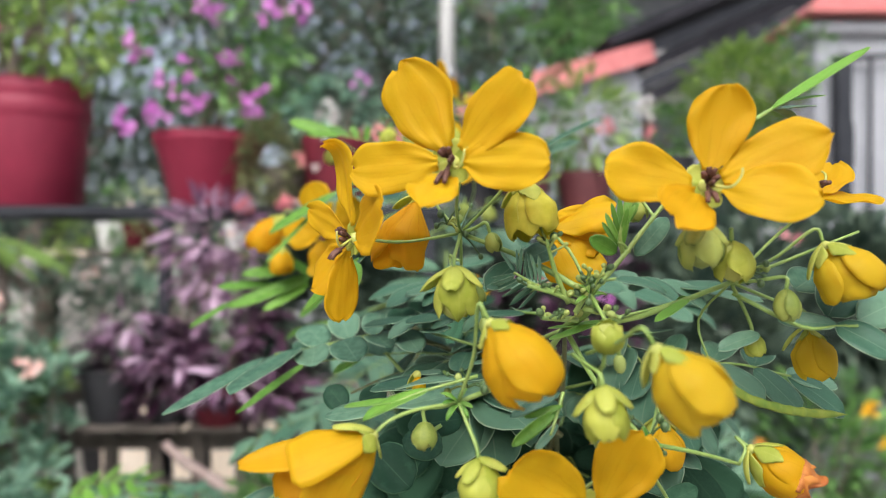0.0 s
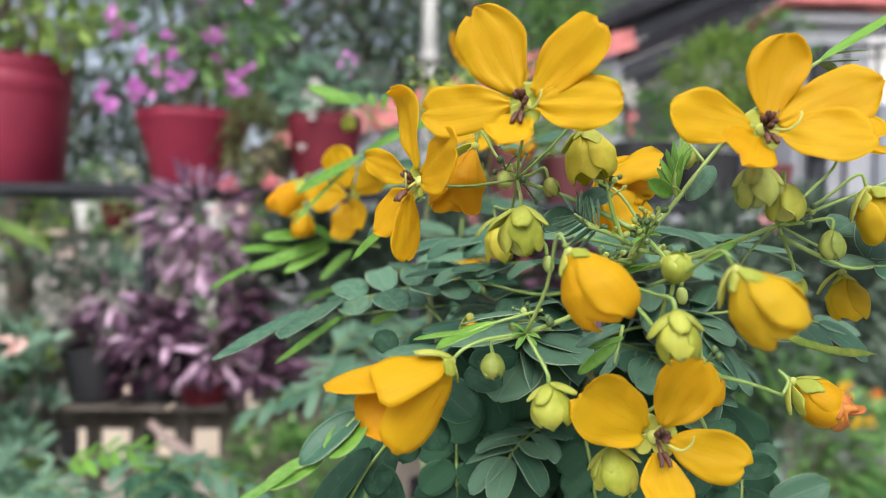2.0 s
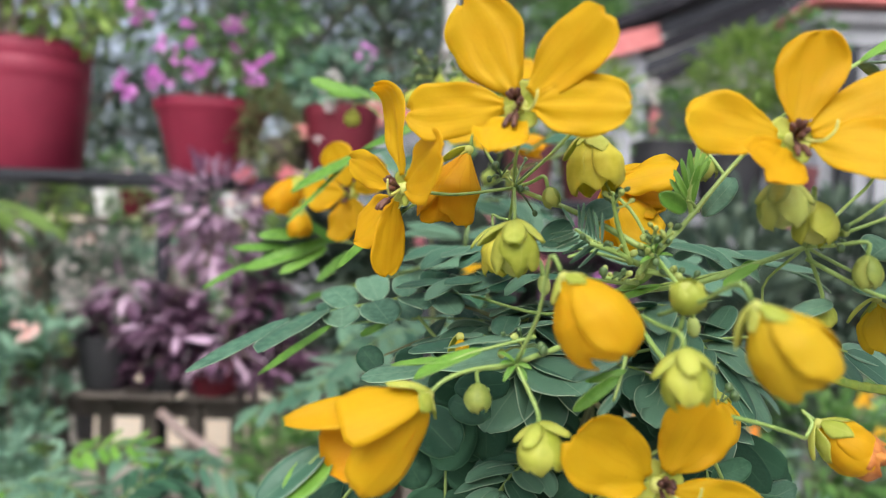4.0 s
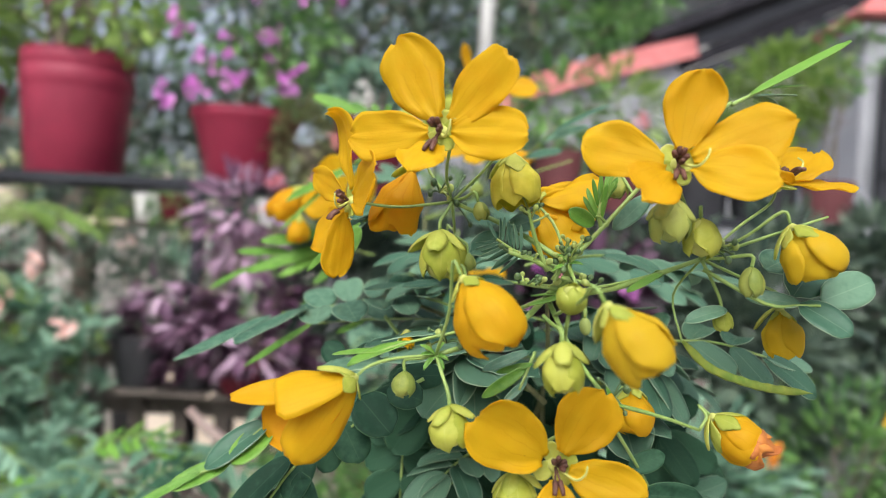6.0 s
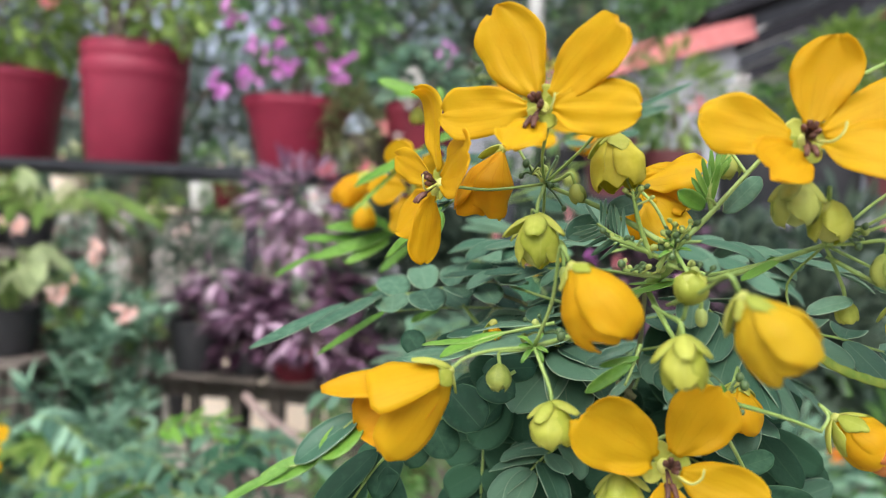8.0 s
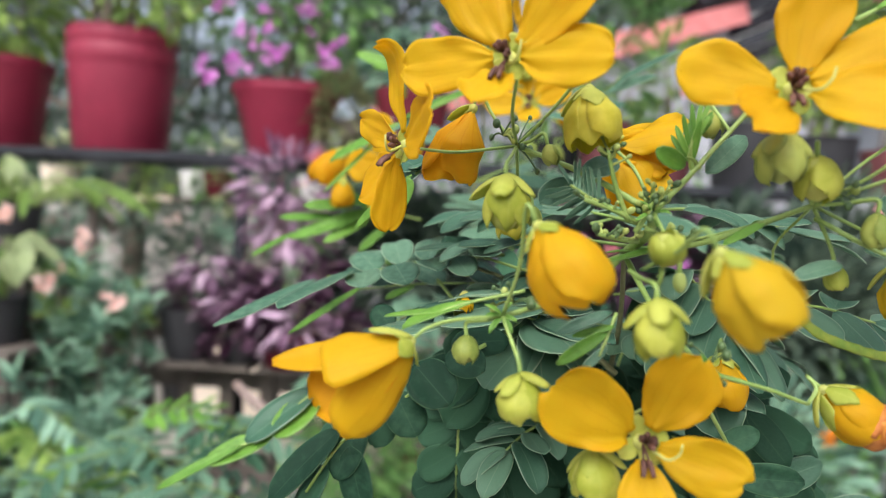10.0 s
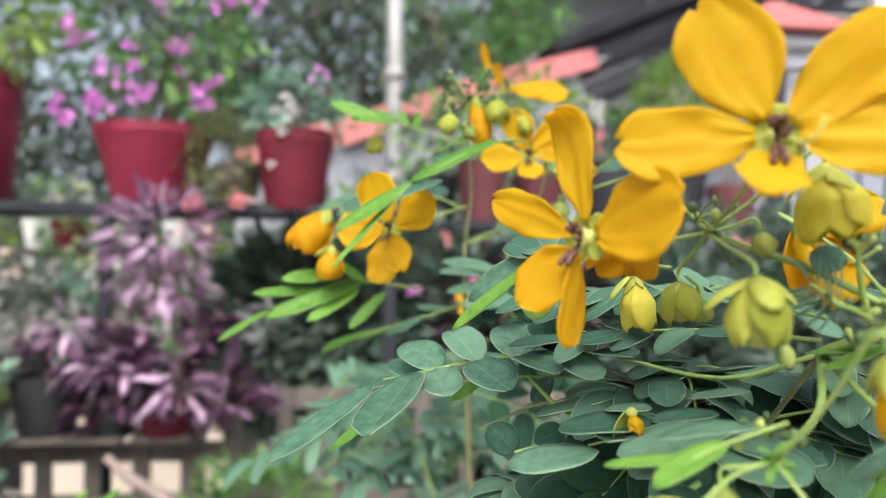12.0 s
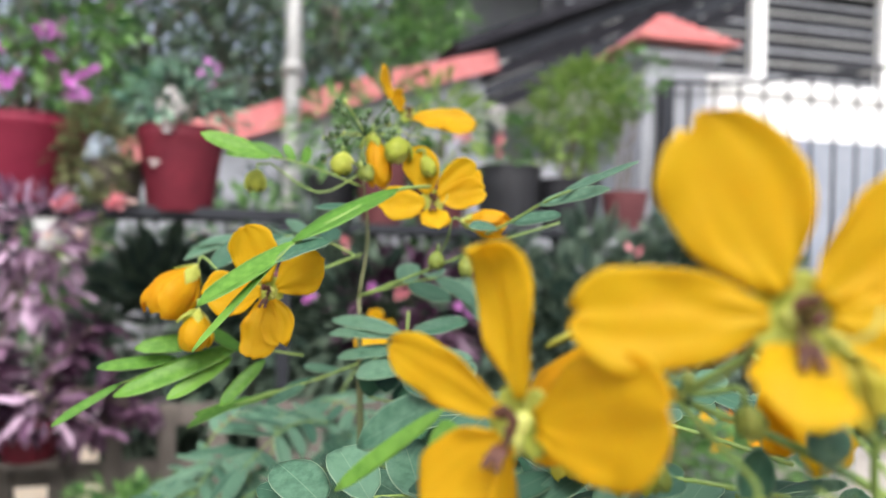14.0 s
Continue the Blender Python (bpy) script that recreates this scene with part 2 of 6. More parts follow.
def spline(points, n):
    """Points along a smooth curve through the given ones."""
    p = [Vector(q) for q in points]
    if len(p) == 2:
        return [p[0].lerp(p[1], i / n) for i in range(n + 1)]
    p = [p[0] * 2 - p[1], *p, p[-1] * 2 - p[-2]]
    spans, out = len(p) - 3, []
    for i in range(n + 1):
        s = min(int(i / n * spans), spans - 1)
        t = i / n * spans - s
        a, b, c, d = p[s:s + 4]
        out.append(0.5 * (2 * b + (c - a) * t + (2 * a - 5 * b + 4 * c - d) * t * t + (3 * b - a - 3 * c + d) * t ** 3))
    return out


def tube(bm, points, r0, r1, sides=7, n=None, knobs=0.0):
    """A tapering rod along a curve, with closed ends."""
    n = n or 4 * (len(points) - 1)
    line, rings = spline(points, n), []
    side = None
    for i, q in enumerate(line):
        way = (line[min(i + 1, n)] - line[max(i - 1, 0)]).normalized()
        if side is None:
            side = way.orthogonal().normalized()
        side = (side - way * side.dot(way)).normalized()
        other = way.cross(side)
        r = r0 + (r1 - r0) * i / n
        r *= 1 + knobs * noise.noise(q * 300)
        rings.append([bm.verts.new(q + (side * math.cos(a) + other * math.sin(a)) * r) for a in (2 * math.pi * k / sides for k in range(sides))])
    for a, b in zip(rings, rings[1:]):
        for k in range(sides):
            bm.faces.new((a[k], a[(k + 1) % sides], b[(k + 1) % sides], b[k]))
    bm.faces.new(rings[0][::-1])
    bm.faces.new(rings[-1])
    return bm


def lathe(bm, profile, sides=28, centre=(0, 0, 0), close=True):
    """A turned body from (radius, height) pairs, bottom to top."""
    c, rings = Vector(centre), []
    for r, z in profile:
        rings.append([bm.verts.new(c + Vector((r * math.cos(2 * math.pi * k / sides), r * math.sin(2 * math.pi * k / sides), z))) for k in range(sides)])
    for a, b in zip(rings, rings[1:]):
        for k in range(sides):
            bm.faces.new((a[k], a[(k + 1) % sides], b[(k + 1) % sides], b[k]))
    if close:
        bm.faces.new(rings[0][::-1])
        bm.faces.new(rings[-1])
    return bm


def box(bm, lo, hi, bevel=0.0):
    lo, hi = Vector(lo), Vector(hi)
    made = bmesh.ops.create_cube(bm, size=1.0, matrix=Matrix.LocRotScale((lo + hi) / 2, None, hi - lo))
    if bevel:
        bmesh.ops.bevel(bm, geom=list({e for v in made["verts"] for e in v.link_edges}), offset=bevel, segments=2, affect="EDGES")
    return bm


def beam(bm, a, b, w, h):
    """A square bar from a to b."""
    a, b = Vector(a), Vector(b)
    way = (b - a).normalized()
    side = way.cross(Vector((0, 0, 1)))
    side = side.normalized() if side.length > 1e-4 else Vector((1, 0, 0))
    up = side.cross(way)
    vs = [[bm.verts.new(q + side * sx * w / 2 + up * sz * h / 2) for sx, sz in ((-1, -1), (1, -1), (1, 1), (-1, 1))] for q in (a, b)]
    for k in range(4):
        bm.faces.new((vs[0][k], vs[0][(k + 1) % 4], vs[1][(k + 1) % 4], vs[1][k]))
    bm.faces.new(vs[0][::-1])
    bm.faces.new(vs[1])
    return bm


def blade(length, width, swell=0.75, close=0.4, claw=0.05, cup=0.2, bend=0.3, wave=0.0, fold=0.0, seed=0, nu=6, nv=9, thick=0.0003, tip=0.0, ease=1.4, ragged_=0.0, hook=0.0):
    """A petal or leaflet along +y with its upper face to +z. swell and close shape the outline, cup lifts the edges, bend (radians)
    curls it towards its upper face, wave ruffles the edge, fold creases the middle, tip draws out a point."""
    bm = bmesh.new()
    uv = bm.loops.layers.uv.new("UVMap")
    peak = swell / (swell + close)
    top = peak ** swell * (1 - peak) ** close
    grid, where = [], {}
    y = z = 0.0
    for j in range(nv + 1):
        v = j / nv
        vv = min(max(v, 0.004), 0.996)
        w = width / 2 * max(vv ** swell * (1 - vv) ** close / top, claw)
        if tip and v > 0.8:
            w *= 1 - tip * (v - 0.8) / 0.2
        ragged = [1 + 0.9 * wave * noise.noise(Vector((v * 3.1 + 11 * side_, seed * 1.3, 2.7 * side_))) for side_ in (-1, 1)]
        if ragged_:
            ragged = [q + ragged_ * (noise.noise(Vector((v * 9.0, seed * 2.1 + 5 * k, 1.7))) + 0.5 * noise.noise(Vector((v * 21.0, seed * 1.1 + 3 * k, 6.2)))) for k, q in enumerate(ragged)]
        turn_ = bend * (v ** ease) + hook * max(0.0, (v - 0.6) / 0.4) ** 2
        if j:
            y += math.cos(turn_) * length / nv
            z += math.sin(turn_) * length / nv
        row = []
        for i in range(nu + 1):
            u = 2 * i / nu - 1
            rise = cup * w * (u * u) + fold * w * abs(u) + wave * width * abs(u) ** 2 * noise.noise(Vector((u * 1.6 + seed * 7.3, v * 3.4, seed * 1.7)))
            rise += 0.35 * wave * width * noise.noise(Vector((u * 2.5, v * 2.5, seed * 3.1 + 9)))
            lead = wave * width * 0.9 * v * v * noise.noise(Vector((u * 0.9, seed * 2.3, 4)))
            if ragged_:
                lead += ragged_ * width * v ** 4 * (0.8 * noise.noise(Vector((u * 2.6, seed * 3.7, 8))) + 0.45 * noise.noise(Vector((u * 7.0, seed * 1.9, 2))))
                rise += 0.008 * width * noise.noise(Vector((u * 4.5, v * 1.1, seed * 5.3))) * min(1.0, v * 3)
            edge = u * w * (1 - 0.22 * abs(cup) * u * u) * ragged[u > 0]
            q = bm.verts.new((edge, y - math.sin(turn_) * rise + math.cos(turn_) * lead, z + math.cos(turn_) * rise + math.sin(turn_) * lead))
            where[q] = (i / nu, v)
            row.append(q)
        grid.append(row)
    for a, b in zip(grid, grid[1:]):
        for i in range(nu):
            f = bm.faces.new((a[i], a[i + 1], b[i + 1], b[i]))
            for loop in f.loops:
                loop[uv].uv = where[loop.vert]
    bm.normal_update()
    if thick:
        bmesh.ops.solidify(bm, geom=bm.faces[:], thickness=thick)
        bm.normal_update()
    return bm


def shell(length, radius, span, turn, mouth=0.2, end=1.0, shoulder=0.5, close=0.42, layer=1.0, lap=0.05, start=0.0, ruffle=0.02, point=0.5, seed=0, nu=8, nv=10, thick=0.0002, lobe=0.0, crease=0.0):
    """A petal or sepal that wraps an egg along +y: span and turn in degrees round it (0 is +z), mouth the egg's width where it
    ends, end how far down it reaches, lap how far one edge lies over its neighbour."""
    bm = bmesh.new()
    uv = bm.loops.layers.uv.new("UVMap")
    peak = shoulder / (shoulder + close)
    top = peak ** shoulder * (1 - peak) ** close
    skins = []
    for inner in (0.0, thick):
        grid = []
        for j in range(nv + 1):
            v = j / nv
            row = []
            for i in range(nu + 1):
                u = 2 * i / nu - 1
                s = start + (end - start) * v * (1 - (0.13 * point + lobe) * v * u * u) * (1 + ruffle * 2.0 * noise.noise(Vector((u * 1.3 + seed, 3.1, seed * 0.7))))
                q = min(max(s, 0.004), 0.995)
                r = radius * (q ** shoulder * (1 - q) ** close / top * (1 - mouth) + mouth * min(q * 2.2, 1.0))
                broad = min(1.0, 0.5 + 1.6 * v) * (1 - point * max(0.0, (v - 0.55) / 0.45) ** 2)
                a = radians(turn + u * span * broad)
                r *= layer + crease * (0.5 - u * u) * min(1.0, v * 2.5) + lap * u * min(1.0, v * 3) + ruffle * noise.noise(Vector((u * 1.7 + seed * 3.3, v * 2.6, seed * 1.9))) * (0.6 + 2.2 * v * v)
                r = max(r - inner, r * 0.4)
                row.append((bm.verts.new((math.sin(a) * r, s * length + inner, math.cos(a) * r)), (i / nu, v)))
            grid.append(row)
        skins.append(grid)

    def face(*corners):
        f = bm.faces.new([q[0] for q in corners])
        for loop, q in zip(f.loops, corners):
            loop[uv].uv = q[1]

    one, two = skins
    for j in range(nv):
        for i in range(nu):
            face(one[j][i], one[j + 1][i], one[j + 1][i + 1], one[j][i + 1])
            face(two[j][i], two[j][i + 1], two[j + 1][i + 1], two[j + 1][i])
        face(one[j][0], two[j][0], two[j + 1][0], one[j + 1][0])
        face(one[j][nu], one[j + 1][nu], two[j + 1][nu], two[j][nu])
    for i in range(nu):
        face(one[nv][i], two[nv][i], two[nv][i + 1], one[nv][i + 1])
    bm.normal_update()
    return bm


def aim(base, along, upper):
    """The pose of a blade at base that points along, with its upper face to upper."""
    y = Vector(along).normalized()
    z = Vector(upper)
    z = (z - y * z.dot(y))
    z = z.normalized() if z.length > 1e-5 else y.orthogonal().normalized()
    m = Matrix((y.cross(z), y, z)).transposed().to_4x4()
    m.translation = base
    return m


def leaf_cloud(name, mat, parent, spots, size, seed, aspect=0.45, droop=0.3, label="", jitter=0.35, fold=0.25):
    """Many small folded leaves in one mesh: spots are rows of place and the way each leaf points (3 + 3 numbers)."""
    rng = np.random.default_rng(seed)
    spots = np.asarray(spots, float)
    n = len(spots)
    base, way = spots[:, :3], spots[:, 3:] + rng.normal(0, jitter, (n, 3))
    way[:, 2] -= droop
    way /= np.linalg.norm(way, axis=1, keepdims=True) + 1e-9
    up = np.array([0, 0, 1.0]) + rng.normal(0, 0.45, (n, 3))
    side = np.cross(way, up)
    side /= np.linalg.norm(side, axis=1, keepdims=True) + 1e-9
    up = np.cross(side, way)
    s = size * rng.uniform(0.6, 1.3, (n, 1))
    w = s * aspect / 2
    verts = np.stack([base, base + way * s * 0.3 + side * w * 0.85 + up * w * fold, base + way * s * 0.3, base + way * s * 0.3 - side * w * 0.85 + up * w * fold,
                      base + way * s * 0.68 + side * w * 0.8 - up * s * 0.04 + up * w * fold, base + way * s * 0.68 - up * s * 0.05, base + way * s * 0.68 - side * w * 0.8 - up * s * 0.04 + up * w * fold,
                      base + way * s - up * s * 0.16], 1).reshape(-1, 3)
    faces = []
    for k in range(n):
        o = 8 * k
        faces += [(o, o + 2, o + 1), (o, o + 3, o + 2), (o + 1, o + 2, o + 5, o + 4), (o + 2, o + 3, o + 6, o + 5), (o + 4, o + 5, o + 7), (o + 5, o + 6, o + 7)]
    me = bpy.data.meshes.new(name)
    me.from_pydata(verts.tolist(), [], faces)
    me.materials.append(mat)
    ob = new(name, me)
    ob.parent = parent
    ob.matrix_parent_inverse = Matrix.Translation(-parent.location)
    ob["kind"] = "stuff"
    if label:
        ob["label"] = label
    return ob


def ball_spots(rng, n, centre, radii, shell=0.35):
    """Leaf places in a lumpy ball, pointing outwards."""
    d = rng.normal(0, 1, (n, 3))
    d /= np.linalg.norm(d, axis=1, keepdims=True)
    r = rng.uniform(shell, 1.0, (n, 1)) ** 0.6
    lump = np.array([1 + 0.35 * noise.noise(Vector(q * 2.2) + Vector(centre) * 3) for q in d])[:, None]
    return np.hstack([np.asarray(centre) + d * r * lump * np.asarray(radii), d])


def whorl_spots(rng, n, centre, radii):
    """Leaf places on many shoot tips: each tip carries a rosette of leaves that spread and rise."""
    rows = []
    for tip in ball_spots(rng, max(n // 12, 1), centre, radii, 0.25):
        turn = rng.uniform(0, 6.283)
        for j in range(12):
            a, low = turn + 2.4 * j, j / 12
            rows.append([tip[0], tip[1], tip[2] - 0.035 * low, math.cos(a) * (0.6 + 0.5 * low), math.sin(a) * (0.6 + 0.5 * low), 0.95 - 0.85 * low])
    return np.array(rows)


# ---- the setting: yard, house, gate pillar, sloping stair wall ----


def structure(name, bm, mat, label="", flat=True, category=""):
    return tagged(part(name, bm, mat, None, "", flat), label or name.replace("_", " "), category or name.split("_")[0], kind="structure")


bm = bmesh.new()
bmesh.ops.create_grid(bm, x_segments=60, y_segments=60, size=60, matrix=Matrix.Translation((0, 30, 0)))
for v in bm.verts:
    v.co.z = 0.02 * noise.noise(v.co * 0.6) - 0.02
structure("ground", bm, M_PAVING, "dusty beige paved yard", False)

E_ = EYE
# house front with a dark slatted balcony over a white wall
bm = bmesh.new()
box(bm, (1.2, 6.2, -0.02), (9.5, 6.45, E_ + 1.78), 0.01)
box(bm, (3.2, 6.14, E_ + 1.66), (9.5, 6.2, E_ + 1.80), 0.008)
structure("wall_house", bm, M_WHITE_WALL, "bright white painted house wall")
# added band on the wall: shade behind the gate put into its colour
bm = bmesh.new()
box(bm, (1.2, 6.17, -0.02), (9.5, 6.197, E_ + 1.22), 0.004)
structure("wall_plinth", bm, M_SHADE_BAND, "added blue-grey band for the shade low on the house wall")
bm = bmesh.new()
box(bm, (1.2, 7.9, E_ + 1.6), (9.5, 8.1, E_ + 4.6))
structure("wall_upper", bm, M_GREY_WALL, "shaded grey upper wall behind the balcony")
bm = bmesh.new()
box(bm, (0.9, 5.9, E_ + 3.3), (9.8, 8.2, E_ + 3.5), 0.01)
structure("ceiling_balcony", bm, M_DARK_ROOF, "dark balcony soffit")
railing = thing("balcony_railing", "white posts with dark and grey horizontal slats on the balcony", "railing", at=(5, 6.3, E_ + 1.8))
for k in range(8):
    bm = box(bmesh.new(), (2.6, 6.24, E_ + 1.86 + 0.13 * k), (9.5, 6.27, E_ + 1.885 + 0.13 * k), 0.004)
    part("slat", bm, M_PIPE if k % 2 else M_GREY_WALL, railing, flat=True)
for x in (3.0, 4.62, 6.2, 7.8, 9.4):
    part("post", box(bmesh.new(), (x, 6.21, E_ + 1.78), (x + 0.14, 6.32, E_ + 2.95), 0.006), M_WHITE_WALL, railing, flat=True)
bm = bmesh.new()
box(bm, (2.6, 6.9, E_ + 1.8), (9.5, 6.95, E_ + 2.9))
structure("window_1", bm, M_GLASS_DARK, "dark glazed balcony front")

# dark sloping lean-to roof beside the house
roof = thing("lean_to_roof", "dark sloping sheet roof on thin rafters", "roof", at=(2.4, 5.6, E_ + 2.0))
bm = bmesh.new()
beam(bm, (1.05, 5.3, E_ + 1.38), (3.9, 5.5, E_ + 2.62), 1.4, 0.07)
part("roof_sheet", bm, M_DARK_ROOF, roof, flat=True)
for k in range(4):
    part("rafter", beam(bmesh.new(), (1.05, 4.75 + 0.02 * k, E_ + 1.22 - 0.11 * k), (3.6, 4.95 + 0.02 * k, E_ + 2.36 - 0.11 * k), 0.05, 0.088), M_DARK_ROOF if k % 2 else M_IRON, roof, flat=True)
for x, z in ((1.3, 1.40), (3.2, 2.2)):
    part("post", beam(bmesh.new(), (x, 5.2, 0), (x, 5.2, E_ + z), 0.07, 0.07), M_DARK_ROOF, roof, flat=True)

# gate pillar with a tiled pyramid cap
pillar = thing("gate_pillar", "grey rendered gate pillar with a salmon tiled pyramid cap", "pillar", at=(2.2, 3.85, 0))
part("shaft", box(bmesh.new(), (1.99, 3.72, -0.02), (2.41, 4.08, E_ + 1.24), 0.012), M_GREY_WALL, pillar, flat=True)
part("moulding", box(bmesh.new(), (1.93, 3.66, E_ + 1.14), (2.47, 4.14, E_ + 1.20), 0.012), M_GREY_WALL, pillar, flat=True)
bm = bmesh.new()
low, apex = [bm.verts.new(q) for q in ((1.88, 3.60, E_ + 1.24), (2.52, 3.60, E_ + 1.24), (2.52, 4.20, E_ + 1.24), (1.88, 4.20, E_ + 1.24))], bm.verts.new((2.2, 3.9, E_ + 1.48))
bm.faces.new(low[::-1])
for k in range(4):
    bm.faces.new((low[k], low[(k + 1) % 4], apex))
cap = part("cap", bm, M_TILE, pillar, "salmon tiled cap", True)
for k in range(7):
    f = k / 7
    part("tile_row", box(bmesh.new(), (1.87 + 0.32 * f, 3.585 + 0.30 * f, E_ + 1.228 + 0.24 * f), (2.53 - 0.32 * f, 3.625 + 0.30 * f, E_ + 1.25 + 0.24 * f), 0.006), M_TILE, cap, flat=True)

# iron gate
gate = thing("iron_gate", "black wrought iron gate with slim upright bars", "gate", at=(2.9, 3.7, 0))
part("gate_frame", box(bmesh.new(), (2.05, 3.62, 0.05), (2.13, 3.68, E_ + 1.02), 0.005), M_IRON, gate, flat=True)
part("gate_frame", box(bmesh.new(), (4.3, 3.62, 0.05), (4.36, 3.68, E_ + 1.30), 0.005), M_IRON, gate, flat=True)
part("top_rail", tube(bmesh.new(), [(2.09, 3.65, E_ + 1.0), (2.7, 3.65, E_ + 1.05), (3.4, 3.65, E_ + 1.18), (4.33, 3.65, E_ + 1.28)], 0.014, 0.014, 8), M_IRON, gate)
part("mid_rail", box(bmesh.new(), (2.1, 3.635, E_ - 0.22), (4.33, 3.665, E_ - 0.19), 0.003), M_IRON, gate, flat=True)
part("low_rail", box(bmesh.new(), (2.1, 3.635, 0.10), (4.33, 3.665, 0.14), 0.003), M_IRON, gate, flat=True)
for k in range(13):
    x = 2.24 + 0.165 * k
    top = E_ + 1.01 + 0.27 * ((x - 2.1) / 2.2) ** 1.2
    part("bar", tube(bmesh.new(), [(x, 3.65, 0.11), (x, 3.65, top)], 0.011 if k % 3 else 0.016, 0.011, 6, 2), M_IRON, gate)
part("gate_plate", box(bmesh.new(), (2.16, 3.70, 0.1), (2.40, 3.715, E_ + 0.98), 0.003), M_GREY_WALL, gate, flat=True)
part("latch", box(bmesh.new(), (2.02, 3.58, E_ + 0.42), (2.12, 3.62, E_ + 0.66), 0.01), M_IRON, gate, flat=True)

# low white boundary wall with the sloping salmon coping of the stair
bm = bmesh.new()
box(bm, (-0.1, 4.55, -0.02), (2.0, 4.7, E_ + 0.64), 0.008)
structure("wall_boundary", bm, M_GREY_WALL, "pale grey boundary wall")
slope = [(-0.79, 3.78, E_ + 0.435), (-0.33, 3.87, E_ + 0.621), (0.54, 4.35, E_ + 1.024), (1.36, 4.86, E_ + 1.357)]
coping = thing("stair_coping", "salmon painted sloping coping of the stair wall", "coping", at=(0.3, 4.7, E_ + 1.0))
for a, b in zip(slope, slope[1:]):
    a, b = Vector(a), Vector(b)
    n = max(int((b - a).length / 0.24), 1)
    for k in range(n):
        p, q = a.lerp(b, (k + 0.01) / n), a.lerp(b, (k + 0.99) / n)
        part("coping_tile", beam(bmesh.new(), p, q, 0.28, 0.135), M_TILE, coping, flat=True)
bm = bmesh.new()
rings = [[bm.verts.new((q[0], q[1] + dy, z)) for dy, z in ((-0.07, -0.02), (-0.07, q[2] - 0.05), (0.07, q[2] - 0.05), (0.07, -0.02))] for q in slope]
for p, q in zip(rings, rings[1:]):
    for k in range(4):
        bm.faces.new((p[k], q[k], q[(k + 1) % 4], p[(k + 1) % 4]))
bm.faces.new(rings[0])
bm.faces.new(rings[-1][::-1])
bmesh.ops.recalc_face_normals(bm, faces=bm.faces[:])
structure("wall_stair", bm, M_GREY_WALL, "grey rendered stair wall under a sloping coping")

# a cream wall added for the sunlit yard's brightness behind the fence, and ledges for the pots
bm = bmesh.new()
box(bm, (-1.72, 3.50, -0.02), (-0.70, 3.60, E_ - 0.64), 0.008)
structure("wall_cream", bm, M_CREAM, "added cream wall standing in for the sunlit yard behind the fence")
bm = bmesh.new()
box(bm, (0.62, 2.72, -0.02), (1.95, 3.25, E_ + 0.12), 0.01)
structure("wall_ledge", bm, M_GREY_WALL, "grey rendered ledge that carries the planters")

# an unseen wall behind the walk, added to block part of the front light
bm = bmesh.new()
box(bm, (-6.0, -4.15, -0.02), (6.0, -4.0, E_ + 1.2), 0.01)
structure("wall_veranda", bm, M_WHITE_WALL, "unseen white wall behind the path, added to hold back front light")

# pale pole
pole = thing("pole", "pale galvanised pole standing in the yard", "pole", at=(0.0185, 3.85, 0))
part("shaft", tube(bmesh.new(), [(0.0185, 3.85, -0.02), (0.0185, 3.85, E_ + 1.9)], 0.045, 0.043, 14, 4), M_PIPE, pole)
part("collar", tube(bmesh.new(), [(0.0185, 3.85, E_ + 0.93), (0.0185, 3.85, E_ + 0.99)], 0.055, 0.055, 14, 2), M_PIPE, pole)

# ---- the flowering shrub; its places are given on a 4 cm grid from the first eye ----
CM4 = 0.04


def G(x, y, z):
    return Vector((x * CM4, y * CM4, EYE + z * CM4))


def facing(yaw, pitch):
    """Right, up and out of a flower that is turned yaw degrees to the left of the path's start and tipped up by pitch."""
    a, b = radians(yaw), radians(pitch)
    out = Vector((-math.sin(a) * math.cos(b), -math.cos(a) * math.cos(b), math.sin(b)))
    right = Vector((math.cos(a), -math.sin(a), 0))
    return right, out.cross(right), out


def axis_frame(way):
    out = Vector(way).normalized()
    right = out.cross(Vector((0, 1, 0.2))).normalized()
    return right, out.cross(right), out


def stalk(parent, points, r0=0.00044, r1=0.00042, name="stalk", mat=None):
    return part(name, tube(bmesh.new(), points, r0, r1, 7, knobs=0.12), mat or M_STEM, parent)


def ring_of(parent, name, c, frame3, specs, mat, seed, inset=0.02, **shape):
    """Blades round a centre: (angle, length, width, lift, bend, cup, twist) each; lengths on the 4 cm grid."""
    r, u, o = frame3
    for k, (ang, length, width, lift, bend, cup, *more) in enumerate(specs):
        a, l = radians(ang), radians(lift)
        radial = r * math.cos(a) + u * math.sin(a)
        way = radial * math.cos(l) + o * math.sin(l)
        upper = o * math.cos(l) - radial * math.sin(l)
        if more:
            upper = Matrix.Rotation(radians(more[0]), 3, way) @ upper
        bm = blade(length * CM4, width * CM4, cup=cup, bend=bend, seed=seed * 13 + k, tip=(0.40, 0.15, 0.0, 0.25, 0.1)[(k + seed) % 5] if name == "petal" else 0.0, hook=more[1] if len(more) > 1 else 0.0, **shape)
        ob = part(name, bm, mat, parent)
        ob.matrix_basis = aim(c + radial * inset * CM4 + o * 0.006 * CM4 * k, way, upper)


